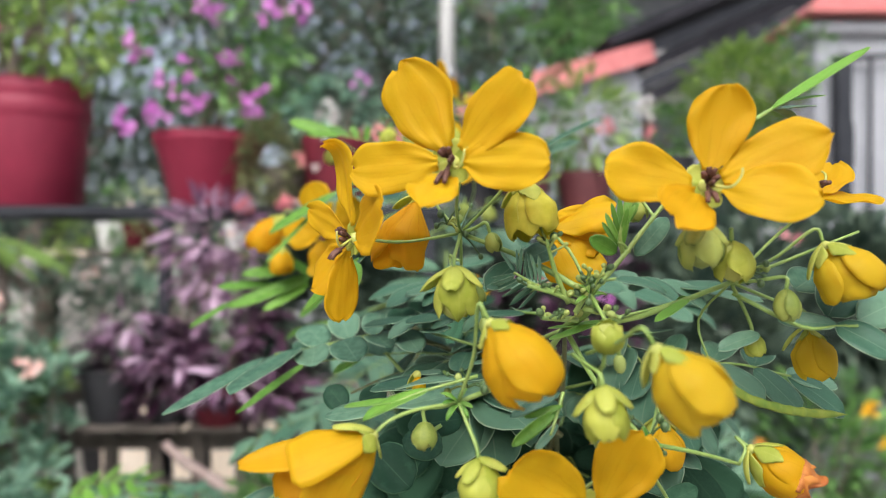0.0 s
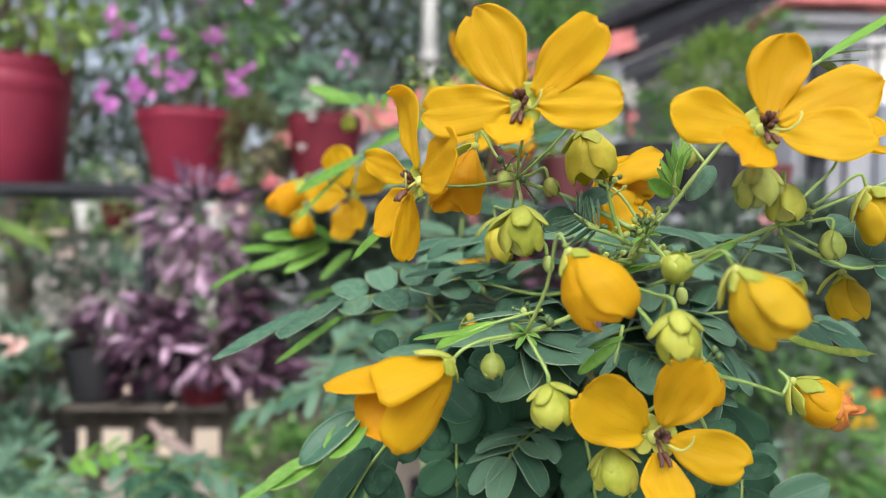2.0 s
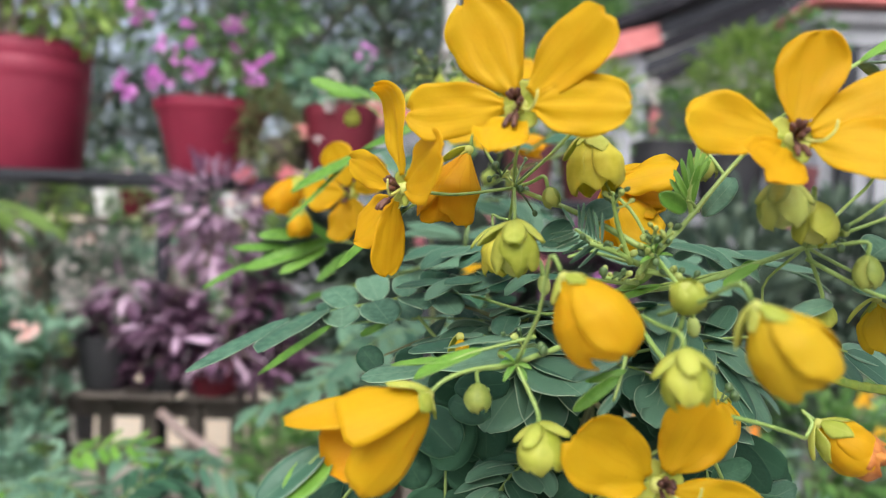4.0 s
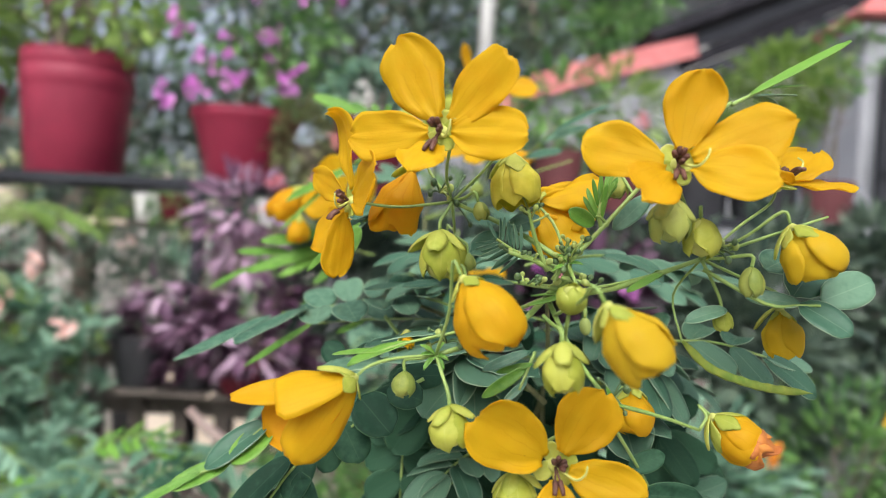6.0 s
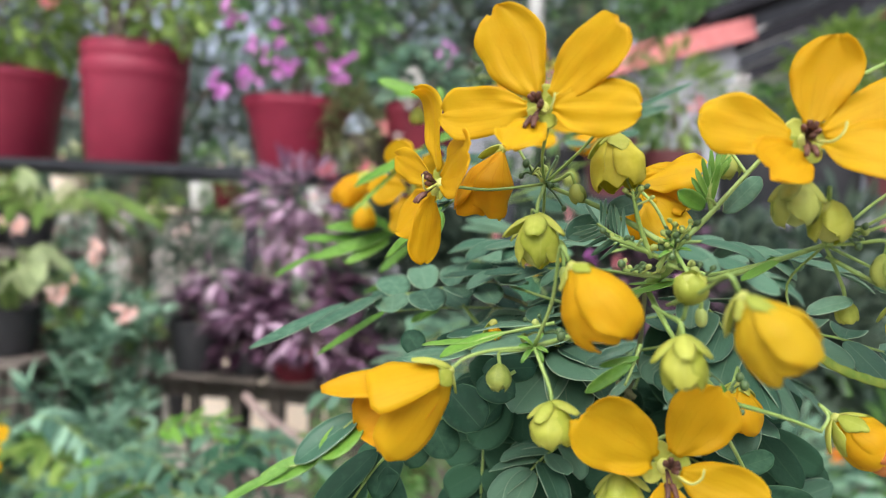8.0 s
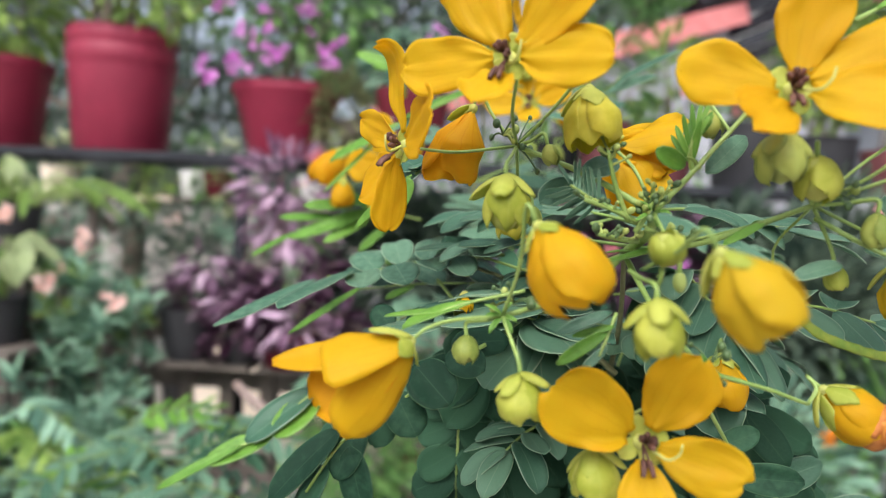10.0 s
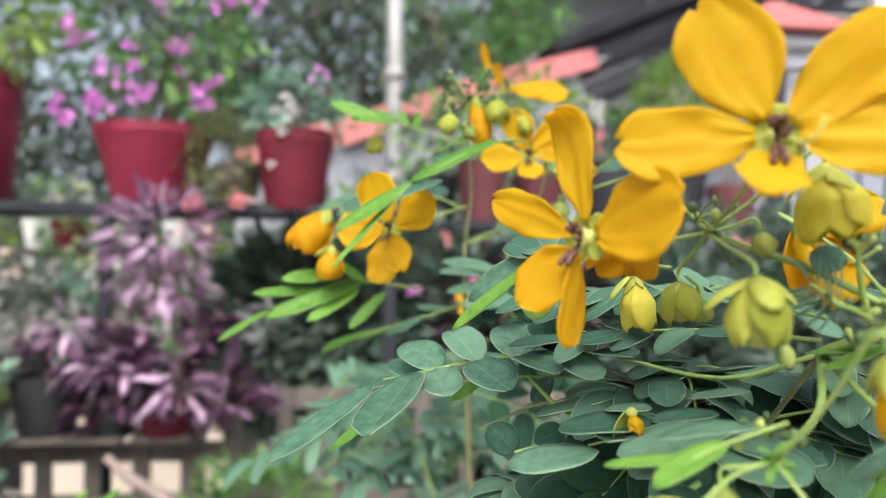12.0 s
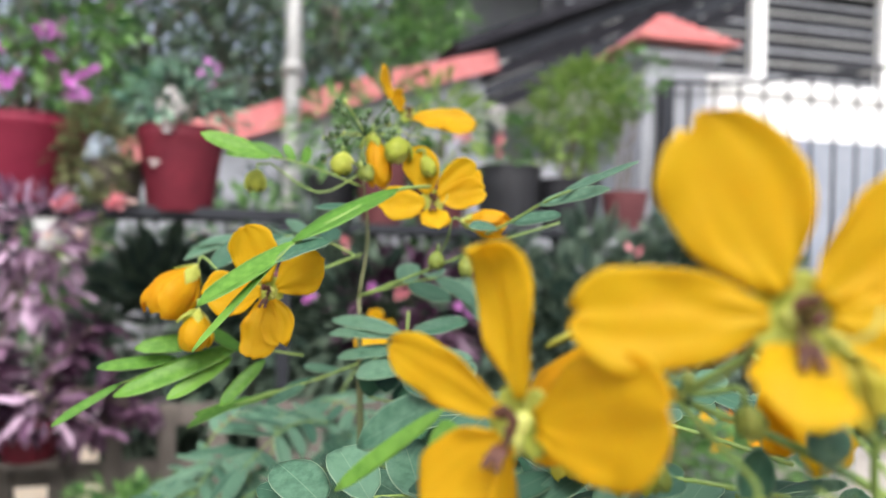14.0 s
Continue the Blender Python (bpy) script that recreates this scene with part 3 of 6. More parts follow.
def flower(bush, c, frame3, petals, seed, joint=None, mat=None, sepals=5, wave=0.15, stamens=True, label=""):
    """An open bloom: five broad petals, brown anthers, a curved pale pistil and pale sepals behind."""
    r, u, o = frame3
    hub = bmesh.new()
    bmesh.ops.create_icosphere(hub, subdivisions=2, radius=0.045 * CM4, matrix=Matrix.Translation(c - o * 0.03 * CM4))
    fl = part("flower", hub, M_PISTIL, bush, label)
    petals = [(q[0], q[1] * 0.90, q[2] * 0.97, q[3], q[4] * 0.8, q[5] * 0.5, *q[6:]) for q in petals]
    ring_of(fl, "petal", c, frame3, petals, mat or M_PETAL, seed, wave=wave, inset=0.085, swell=0.60, close=0.35, claw=0.24, nu=14, nv=22, thick=0.00014, ragged_=0.018)
    turns = sorted(q[0] % 360 for q in petals)
    gaps = [(p + ((q - p) % 360) / 2) for p, q in zip(turns, turns[1:] + turns[:1])][:sepals]
    ring_of(fl, "sepal", c - o * 0.05 * CM4, frame3, [(g, 0.135, 0.115, 4, 0.3, 0.25) for g in gaps], M_SEPAL, seed + 5, inset=0.01, swell=0.5, close=0.45, claw=0.35, nu=6, nv=7)
    if stamens:
        rng = random.Random(seed)
        for k in range(7):
            a = 2 * math.pi * k / 7 + rng.uniform(-0.3, 0.3)
            long_ = k in (4, 5)
            spread, reach = (0.05, 0.10) if not long_ else (0.05, 0.14)
            side = r * math.cos(a) * spread + u * (math.sin(a) * spread + 0.02)
            if long_:
                side = r * (0.02 + 0.055 * (k - 5)) - u * 0.15
            tip = c + (side + o * reach) * CM4
            mid = c + (side * 0.55 + o * reach * 0.6) * CM4
            bm = bmesh.new()
            tube(bm, [c, mid], 0.00032, 0.00028, 5, 2)
            tube(bm, [mid, mid.lerp(tip, 0.5) + o * 0.012 * CM4, tip], 0.00080, 0.00055, 6, 5)
            part("stamen", bm, M_ANTHER, fl)
        bm = tube(bmesh.new(), [c, c + (o * 0.07 + r * 0.05 - u * 0.04) * CM4, c + (o * 0.13 + r * 0.10 - u * 0.06) * CM4, c + (o * 0.17 + r * 0.14 - u * 0.02) * CM4, c + (o * 0.18 + r * 0.15 + u * 0.03) * CM4], 0.00042, 0.00024, 7, 12)
        part("pistil", bm, M_PISTIL, fl)
    if joint is not None:
        stalk(fl, [joint, joint.lerp(c, 0.5) - Vector((0, 0, 0.0016)), c - o * 0.16 * CM4, c - o * 0.03 * CM4])
    return fl


def closed_flower(bush, c, way, length, width, seed, joint=None, mat=None, mouth=0.22, cap=0.26, label="", petals=4, start=-40.0, ruffle=0.07, close=0.38, shoulder=0.72):
    """A nodding bloom whose petals wrap round one another, under a cap of pale sepals."""
    f3 = axis_frame(way)
    r, u, o = f3
    hub = bmesh.new()
    bmesh.ops.create_icosphere(hub, subdivisions=2, radius=0.032 * CM4, matrix=Matrix.Translation(c))
    fl = part("flower", hub, M_SEPAL, bush, label or "closed yellow bloom")
    rng = random.Random(seed)
    stand_ = aim(c, o, (0, -1, 0.15))
    for k in range(petals):
        bm = shell(length * rng.uniform(0.93, 1.05) * CM4, width * 0.5 * CM4, rng.uniform(58, 74), start + k * 137 + rng.uniform(-10, 10), mouth * rng.uniform(0.85, 1.2), rng.uniform(0.94, 1.0), layer=0.90 + 0.045 * (petals - k), lap=rng.uniform(0.05, 0.10),
                   ruffle=ruffle, point=rng.uniform(0.1, 0.3), seed=seed * 5 + k, close=close, shoulder=shoulder, lobe=rng.uniform(0.08, 0.18), crease=0.09, nu=14, nv=16, thick=0.00014)
        part("petal", bm, mat or M_PETAL, fl).matrix_basis = stand_ @ Matrix.Rotation(radians(rng.uniform(-4, 4)), 4, "X") @ Matrix.Rotation(radians(rng.uniform(-4, 4)), 4, "Z")
    for k in range(4):
        bm = shell(length * CM4, width * 0.5 * CM4, rng.uniform(34, 48), start + 20 + k * 92 + rng.uniform(-12, 12), mouth, cap * rng.uniform(0.7, 1.4), layer=1.06, lap=0.03, ruffle=0.04, point=0.6, seed=seed * 7 + k, nu=8, nv=8, shoulder=shoulder * 0.85, close=close, lobe=0.25, crease=0.04)
        part("sepal", bm, M_SEPAL, fl).matrix_basis = aim(c - o * 0.015 * CM4, o, (0, -1, 0.15))
    ring_of(fl, "sepal", c - o * 0.02 * CM4, f3, [(200 + rng.uniform(-50, 50), 0.24, 0.10, 8, 0.9, 0.4)], M_SEPAL, seed + 3, inset=0.01, swell=0.5, close=0.42, claw=0.4, nu=4, nv=7, ease=0.8)
    if joint is not None:
        stalk(fl, [joint, joint.lerp(c, 0.5) + Vector((0, 0, 0.002)), c - o * 0.12 * CM4, c - o * 0.02 * CM4])
    return fl


def bud(bush, c, way, length, seed, joint=None, plump=0.8, mat=None, open_=0.0, peep=None, mouth=0.06):
    """A plump bud: a core wrapped in rounded, overlapping sepals, of which some may stand off like a collar. c is its stalk end."""
    f3 = axis_frame(way)
    r, u, o = f3
    core = bmesh.new()
    bmesh.ops.create_icosphere(core, subdivisions=2, radius=0.5, matrix=aim(c + o * length * 0.49 * CM4, o, r) @ Matrix.Diagonal((length * plump * 0.80 * CM4, length * 0.95 * CM4, length * plump * 0.80 * CM4, 1)))
    b = part("bud", core, peep or mat or M_SEPAL, bush)
    rng = random.Random(seed)
    if length > 0.13:
        for k in range(5):
            bm = shell(length * rng.uniform(0.98, 1.08) * CM4, length * plump * 0.5 * CM4, rng.uniform(46, 60), k * 144 + rng.uniform(-20, 20), mouth, rng.uniform(0.84, 0.97), close=0.42 - 0.35 * mouth, layer=0.86 + 0.06 * (5 - k), lap=0.09, ruffle=0.07, point=rng.uniform(0.3, 0.6),
                       seed=seed * 3 + k, nu=9, nv=10, lobe=rng.uniform(0.04, 0.14), crease=0.07)
            part("sepal", bm, mat or (M_BUD if length > 0.2 else M_SEPAL), b).matrix_basis = aim(c, o, (0, -1, 0.15))
        if open_:
            ring_of(b, "sepal", c - o * 0.015 * CM4, f3, [(rng.uniform(0, 40) + k * 90, length * rng.uniform(0.62, 0.84), length * rng.uniform(0.40, 0.50), 12 - 34 * open_ + rng.uniform(-6, 6), 1.2 - 0.5 * open_, 0.5) for k in range(4)], mat or M_SEPAL, seed,
                    inset=0.01, wave=0.04, swell=0.42, close=0.42, claw=0.35, nu=6, nv=8, thick=0.0002, ease=0.7)
    if joint is not None:
        stalk(b, [joint, joint.lerp(c, 0.5) + Vector((0, 0, 0.0012)), c - o * 0.07 * CM4, c + o * 0.01 * CM4], 0.00046, 0.0005)
    return b


LEAFLETS = {}


def leaflet_mesh(mat, kind, k):
    """A few shared leaflets: round, oblong or narrow, each one unit long."""
    key = (mat.name, kind, k)
    if key not in LEAFLETS:
        ratio = {"round": 0.80, "oblong": 0.52, "narrow": 0.30, "strap": 0.17}[kind] * (0.94, 1.0, 1.06, 0.98)[k]
        bm = blade(1.0, ratio, swell=0.46, close=0.44, claw=0.05, cup=(0.10, -0.08, 0.16, 0.03)[k], bend=(-0.35, -0.12, -0.55, 0.12)[k], wave=0.05, fold=0.10, seed=40 + k, nu=6, nv=9, thick=0.012)
        LEAFLETS[key] = mesh_from(bm, "leaflet", mat)
    return LEAFLETS[key]


def leaf(bush, points, pairs, size, upper=(0, -0.35, 1), kind="round", mat=None, seed=0, angle=58, first=0.3, grow=0.25, end_pair=1.0, end_angle=18, fold=0.0, radius=0.0006, end_kind=""):
    """A pinnate leaf: a thin stalk with leaflets in pairs, the last two pointing on."""
    mat = mat or M_LEAFLET
    lf = part("leaf", tube(bmesh.new(), points, radius, radius * 0.6, 6, 16), M_STEM, bush)
    line = spline(points, 40)
    rng = random.Random(seed * 3 + 1)
    upper = Vector(upper).normalized()
    for p in range(pairs):
        f = first + (1 - first) * p / max(pairs - 1, 1)
        i = min(int(f * 40), 39)
        way = (line[i + 1] - line[i]).normalized()
        side = way.cross(upper).normalized()
        last = p == pairs - 1
        for sgn in (-1, 1):
            a = radians((end_angle if last else angle) + rng.uniform(-9, 9))
            d = way * math.cos(a) + side * sgn * math.sin(a) + upper * (fold + rng.uniform(-0.14, 0.1))
            up = upper + side * sgn * rng.uniform(-0.15, 0.25) - way * 0.15 + side * sgn * fold * -0.8
            s = size * (1 + grow * p / max(pairs - 1, 1)) * (end_pair if last else 1.0) * rng.uniform(0.9, 1.08) * CM4
            ob = new("leaflet", leaflet_mesh(mat, end_kind or kind if last else kind, rng.randrange(4)))
            ob.parent = lf
            ob.matrix_basis = aim(line[i] + d * 0.0006, d, up) @ Matrix.Diagonal((s, s, s, 1))
    return lf


def loose_leaf(bush, rachis, upper, leaflets, radius, in_shade=False):
    """A leaf whose leaflets are set one by one: base and tip on the 4 cm grid, breadth to length, and whether it is
    young. The last argument picks the shade-dark leaflet.
    """
    lf = part("leaf", tube(bmesh.new(), [G(*q) for q in rachis], radius, radius * 0.6, 6, 12), M_STEM, bush)
    for k, (b, t, ratio, young) in enumerate(leaflets):
        b, t = G(*b), G(*t)
        size = (t - b).length
        wob = random.Random(round(size * 1e6) + k)
        bm = blade(size, size * ratio * 1.05, swell=0.46, close=0.44, claw=0.04, cup=wob.uniform(-0.1, 0.2), bend=wob.uniform(-0.3, 0.15), wave=0.05, fold=wob.uniform(0.04, 0.2), seed=k + 40, nu=6, nv=9, thick=0.00025)
        tilt = Vector(upper) + Vector((wob.uniform(-0.2, 0.2), wob.uniform(-0.15, 0.15), wob.uniform(-0.2, 0.2)))
        ob = part("leaflet", bm, M_YOUNG if young else M_LEAFLET_SHADED if in_shade else M_LEAFLET, lf)
        ob.matrix_basis = aim(b, t - b, tilt)
    return lf


def petal_to(fl, base, tip, width, upper, mat, seed, bend=0.1, cup=0.2, close=0.3, wave=0.06):
    """One petal from base to tip, with its upper face to upper."""
    b, t = G(*base), G(*tip)
    ob = part("petal", blade((t - b).length, width * CM4, swell=0.5, close=close, claw=0.25, cup=cup, bend=bend, wave=wave, seed=seed, nu=8, nv=12, thick=0.00025), mat, fl)
    ob.matrix_basis = aim(b, t - b, upper)


bush = thing("senna_shrub", "yellow-flowering senna shrub with blue-green leaflets in a red pot", "shrub")
HEART = G(0.86, 4.95, -0.58)
NODE_W, NODE_X, NODE_Y, NODE_Z = G(0.11, 4.81, 0.10), G(1.80, 4.36, -0.22), G(0.08, 4.10, -0.92), G(1.20, 4.10, -1.16)
STUB = G(0.93, 4.42, -0.30)
SPUR = G(1.36, 4.50, 0.20)


def branch(points, r0, r1, mat=None):
    return part("branch", tube(bmesh.new(), points, r0 * 0.78, r1 * 0.75, 9, knobs=0.15), mat or M_STEM, bush)


branch([G(1.6, 12.0, -24), G(1.45, 9.5, -12), G(1.2, 7.2, -4), G(1.0, 6.2, -1.6)], 0.0045, 0.0012, M_WOODY)
branch([G(1.0, 6.2, -1.6), G(0.96, 5.6, -1.1), HEART], 0.0012, 0.0009, M_WOODY)
branch([HEART, G(0.95, 4.62, -0.42), STUB], 0.00187, 0.00144)
branch([STUB, G(0.55, 4.62, -0.08), NODE_W], 0.00108, 0.00079)
branch([STUB, G(1.12, 4.42, -0.08), SPUR, G(1.62, 4.42, 0.52), G(1.89, 4.22, 0.80)], 0.00094, 0.00058)
branch([HEART, G(1.3, 4.62, -0.46), NODE_X], 0.00115, 0.00080)
branch([NODE_X, G(2.2, 4.3, -0.05), G(2.6, 4.35, 0.1)], 0.00065, 0.00043)
branch([HEART, G(0.55, 4.5, -0.80), NODE_Y], 0.00122, 0.00086)
branch([HEART, G(1.0, 4.5, -0.90), NODE_Z], 0.00108, 0.00072)
branch([NODE_Z, G(1.55, 4.2, -1.25), G(1.85, 4.35, -1.36)], 0.00072, 0.00058)
branch([G(1.0, 5.9, -1.6), G(0.2, 5.9, -0.95), G(-0.2, 6.0, -0.8)], 0.00130, 0.00072, M_WOODY)

# open blooms
flower(bush, G(0.04, 4.04, 0.50), facing(23, 4), [(119, 0.66, 0.44, 6, 0.12, 0.15), (42, 0.63, 0.37, 6, 0.3, 0.10), (182, 0.66, 0.36, -3, 0.08, 0.10), (-4, 0.57, 0.35, 4, 0.10, 0.05), (258, 0.34, 0.32, 58, -0.7, 0.04)], 1, NODE_W, label="wide open yellow bloom")
flower(bush, G(-0.62, 4.64, 0.06), facing(57, 4), [(97, 0.74, 0.27, 10, -0.15, 0.30, -4, 2.2), (161, 0.66, 0.25, 4, 0.1, 0.25), (14, 0.63, 0.45, 8, 0.1, 0.15), (226, 0.47, 0.34, 10, 0.2, 0.2), (265, 0.53, 0.29, 2, -0.1, 0.15, 75)], 2, NODE_W, label="yellow bloom turned aside")
flower(bush, G(1.50, 3.96, 0.36), facing(8, 14), [(78, 0.57, 0.37, 12, 0.25, 0.25), (174, 0.575, 0.37, 10, 0.2, 0.2), (20, 0.66, 0.38, 12, 0.1, 0.15), (-17, 0.57, 0.35, 25, 0.0, 0.15), (232, 0.42, 0.36, 46, -0.3, 0.2)], 3, NODE_X, label="broad open yellow bloom with faint veins")
flower(bush, G(0.86, 3.95, -1.53), facing(-6, 8), [(152, 0.60, 0.47, 14, 0.1, 0.5), (60, 0.52, 0.40, 12, 0.2, 0.2), (-18, 0.50, 0.34, 16, 0.2, 0.2), (268, 0.42, 0.32, 30, 0.2, 0.2)], 42, NODE_Z)
bud(bush, G(0.62, 4.05, -1.62), (0.1, -0.1, -1), 0.29, 47, NODE_Z, 0.92, open_=0.35, mouth=0.2)
side = closed_flower(bush, G(0.76, 5.0, 0.17), (0.9, -0.1, -0.35), 0.45, 0.40, 5, STUB, petals=0, cap=0.10, label="yellow bloom seen from the side")
petal_to(side, (0.77, 5.00, 0.17), (1.22, 4.94, 0.26), 0.34, (-0.15, -0.75, 0.6), M_PETAL, 51, 0.2, -0.25, 0.18, 0.30)
petal_to(side, (0.77, 5.02, 0.15), (1.18, 5.10, 0.02), 0.36, (0.1, -1, 0.3), M_PETAL, 52, 0.1, 0.2, 0.2, 0.3)
petal_to(side, (0.77, 5.00, 0.13), (1.08, 4.92, -0.24), 0.36, (0.2, -1, 0.2), M_PETAL, 53, 0.15, -0.2, 0.2, 0.3)
petal_to(side, (0.77, 5.06, 0.13), (0.90, 5.10, -0.26), 0.28, (-0.2, -1, 0.1), M_PETAL_OLD, 54, 0.1, 0.2, 0.30, 0.10)
petal_to(side, (0.77, 5.06, 0.18), (1.24, 5.16, 0.14), 0.34, (0.1, -1, 0.3), M_PETAL, 55, 0.1, 0.2, 0.30, 0.10)
flower(bush, G(2.38, 4.62, 0.34), facing(-30, 70), [(18, 0.50, 0.40, 26, 0.2, 0.25), (-24, 0.52, 0.36, 8, 0.1, 0.2), (88, 0.50, 0.36, 50, 0.3, 0.25), (150, 0.42, 0.34, 44, 0.2, 0.25), (205, 0.36, 0.30, 14, 0.1, 0.2)], 6, NODE_X)

# nodding, closing blooms
closed_flower(bush, G(0.24, 3.60, -0.40), (0.56, -0.10, -0.84), 0.46, 0.36, 11, NODE_Y, mouth=0.34, cap=0.20, ruffle=0.06, close=0.27, shoulder=0.52)
closed_flower(bush, G(0.97, 3.16, -0.47), (0.58, -0.10, -0.80), 0.41, 0.30, 12, G(0.80, 3.9, -0.60), mat=M_PETAL_PALE, mouth=0.55, cap=0.28, close=0.26, ruffle=0.07, shoulder=0.55)
nod = closed_flower(bush, G(-0.40, 3.86, -1.05), (-0.72, -0.12, -0.62), 0.50, 0.50, 13, NODE_Y, petals=0, cap=0.15, label="half-closed nodding yellow bloom")
petal_to(nod, (-0.42, 3.84, -1.05), (-0.84, 3.67, -1.12), 0.34, (-0.1, -0.7, 0.7), M_PETAL, 131, -0.2, -0.2, 0.12)
petal_to(nod, (-0.44, 3.90, -1.08), (-1.13, 3.80, -1.22), 0.22, (-0.1, -0.6, 0.8), M_PETAL, 132, 0.1, 0.1, 0.5)
petal_to(nod, (-0.42, 3.84, -1.08), (-0.73, 3.74, -1.56), 0.34, (-0.3, 0.9, 0.0), M_PETAL, 133, 0.15, 0.3, 0.32)
petal_to(nod, (-0.44, 3.92, -1.08), (-0.92, 3.92, -1.46), 0.40, (-0.2, -0.9, 0.2), M_PETAL_OLD, 134, 0.1, 0.3, 0.34)
petal_to(nod, (-0.42, 3.94, -1.08), (-0.76, 4.02, -1.52), 0.36, (-0.2, -0.9, 0.1), M_PETAL, 135, 0.1, 0.3, 0.34)
closed_flower(bush, G(-0.19, 4.88, 0.345), (-0.32, 0.10, -0.94), 0.53, 0.33, 14, NODE_W, mat=M_PETAL_OLD, mouth=0.78, cap=0.10, ruffle=0.10, close=0.2, shoulder=0.9)
closed_flower(bush, G(2.31, 4.20, 0.01), (0.50, -0.1, -0.80), 0.36, 0.33, 15, NODE_X, mat=M_PETAL_PALE, mouth=0.42, cap=0.38, close=0.28, shoulder=0.55)
closed_flower(bush, G(2.52, 4.80, -0.56), (0.15, -0.1, -0.95), 0.34, 0.28, 16, NODE_X, mat=M_PETAL_PALE, mouth=0.72, close=0.22, cap=0.34)
closed_flower(bush, G(1.95, 4.40, -1.28), (0.72, -0.1, -0.55), 0.38, 0.30, 18, G(1.85, 4.35, -1.36), cap=0.5)
closed_flower(bush, G(2.10, 4.36, -1.40), (0.75, -0.2, -0.35), 0.20, 0.24, 19, None, mat=M_PETAL_DRY, mouth=0.7, cap=0.05, ruffle=0.24, label="withered orange-brown bloom")
closed_flower(bush, G(1.52, 4.9, -1.22), (0.1, 0, -1), 0.34, 0.30, 20, NODE_Z)

closed_flower(bush, G(-0.20, 5.08, -0.93), (0.15, -0.3, -0.9), 0.12, 0.08, 21, None, mouth=0.8, ruffle=0.3, cap=0.05, label="tiny dried yellow bloom caught on a leaf")

# buds
closed_flower(bush, G(0.52, 4.42, 0.41), (0.10, -0.1, -1), 0.36, 0.30, 31, NODE_W, mat=M_OPENING, mouth=0.50, cap=0.30, petals=5, close=0.26, shoulder=0.45, ruffle=0.06, label="yellow-green bloom about to open")
bud(bush, G(0.06, 4.24, -0.13), (0.02, -0.1, -1), 0.33, 32, NODE_W, 0.80, open_=0.42, mouth=0.14)
bud(bush, G(0.80, 3.52, -0.72), (0.1, -0.15, -1), 0.28, 33, G(0.74, 4.0, -0.62), 0.80, open_=0.3, mouth=0.25)
bud(bush, G(0.19, 3.9, -1.20), (0.12, -0.1, -1), 0.25, 34, NODE_Y, 0.98, open_=0.55, mouth=0.2)
bud(bush, G(0.85, 3.68, -0.57), (0.05, -0.25, 1), 0.18, 35, G(0.87, 3.95, -0.84), 0.95)
bud(bush, G(-0.12, 4.18, -1.05), (0.05, -0.1, -1), 0.17, 36, NODE_Y, 0.85, mat=M_SEPAL_DULL)
bud(bush, G(0.30, 4.62, 0.10), (0.35, 0, -0.9), 0.14, 37, NODE_W, 0.8, mat=M_SEPAL_DULL)
bud(bush, G(1.25, 4.62, 0.34), (0.2, 0, -1), 0.18, 38, SPUR, 0.9, mat=M_SEPAL_DULL)
bud(bush, G(1.47, 4.0, 0.14), (0.1, 0.1, -1), 0.28, 39, NODE_X, 0.85, mat=M_SEPAL_DULL, open_=0.3)
bud(bush, G(1.70, 4.1, 0.04), (0.1, 0.1, -1), 0.26, 40, NODE_X, 0.85)
bud(bush, G(2.06, 4.18, -0.25), (0.05, 0, -1), 0.20, 41, NODE_X, 0.72, mat=M_SEPAL_DULL)
bud(bush, G(0.13, 5.20, -0.18), (0.05, 0, -1), 0.26, 42, NODE_W, 0.9)
closed_flower(bush, G(0.06, 5.75, -0.18), (0.1, -0.1, -0.95), 0.36, 0.23, 17, G(0.12, 5.3, -0.10), mat=M_OPENING, mouth=0.5, close=0.26, shoulder=0.5)
bud(bush, G(0.24, 5.15, -0.28), (0.2, 0, -1), 0.15, 43, G(0.12, 5.1, -0.14), 0.7, mat=M_SEPAL_DULL)
bud(bush, G(2.0, 4.5, -0.56), (0.2, 0, -1), 0.16, 44, NODE_X, 0.8)
bud(bush, G(0.98, 3.9, -0.60), (0.1, 0, -1), 0.12, 45, STUB, 0.75, mat=M_SEPAL_DULL)
bud(bush, G(0.24, 4.3, -0.43), (0.2, 0, -1), 0.13, 46, G(0.12, 4.3, -0.30), 0.75, mat=M_SEPAL_DULL)


def tiny_buds(parent, centre, n, spread, seed, swell=1.0):
    """A young spray: thin forked stalks that end in bead-like buds."""
    rng = random.Random(seed)
    for k in range(n):
        d = Vector((rng.uniform(-1, 1), rng.uniform(-0.8, 0.4), rng.uniform(-0.5, 1))).normalized() * spread * rng.uniform(0.35, 0.8) * CM4
        bm = tube(bmesh.new(), [centre, centre + d * 0.5 + Vector((0, 0, 0.0008)), centre + d], 0.00030, 0.00024, 5, 5)
        s = rng.uniform(0.013, 0.028) * CM4 * swell
        bmesh.ops.create_icosphere(bm, subdivisions=2, radius=s, matrix=Matrix.Translation(centre + d) @ Matrix.Diagonal((1, 1, 1.25, 1)))
        part("flower_bud", bm, M_BEAD if k % 5 else M_SEPAL_DULL, parent)


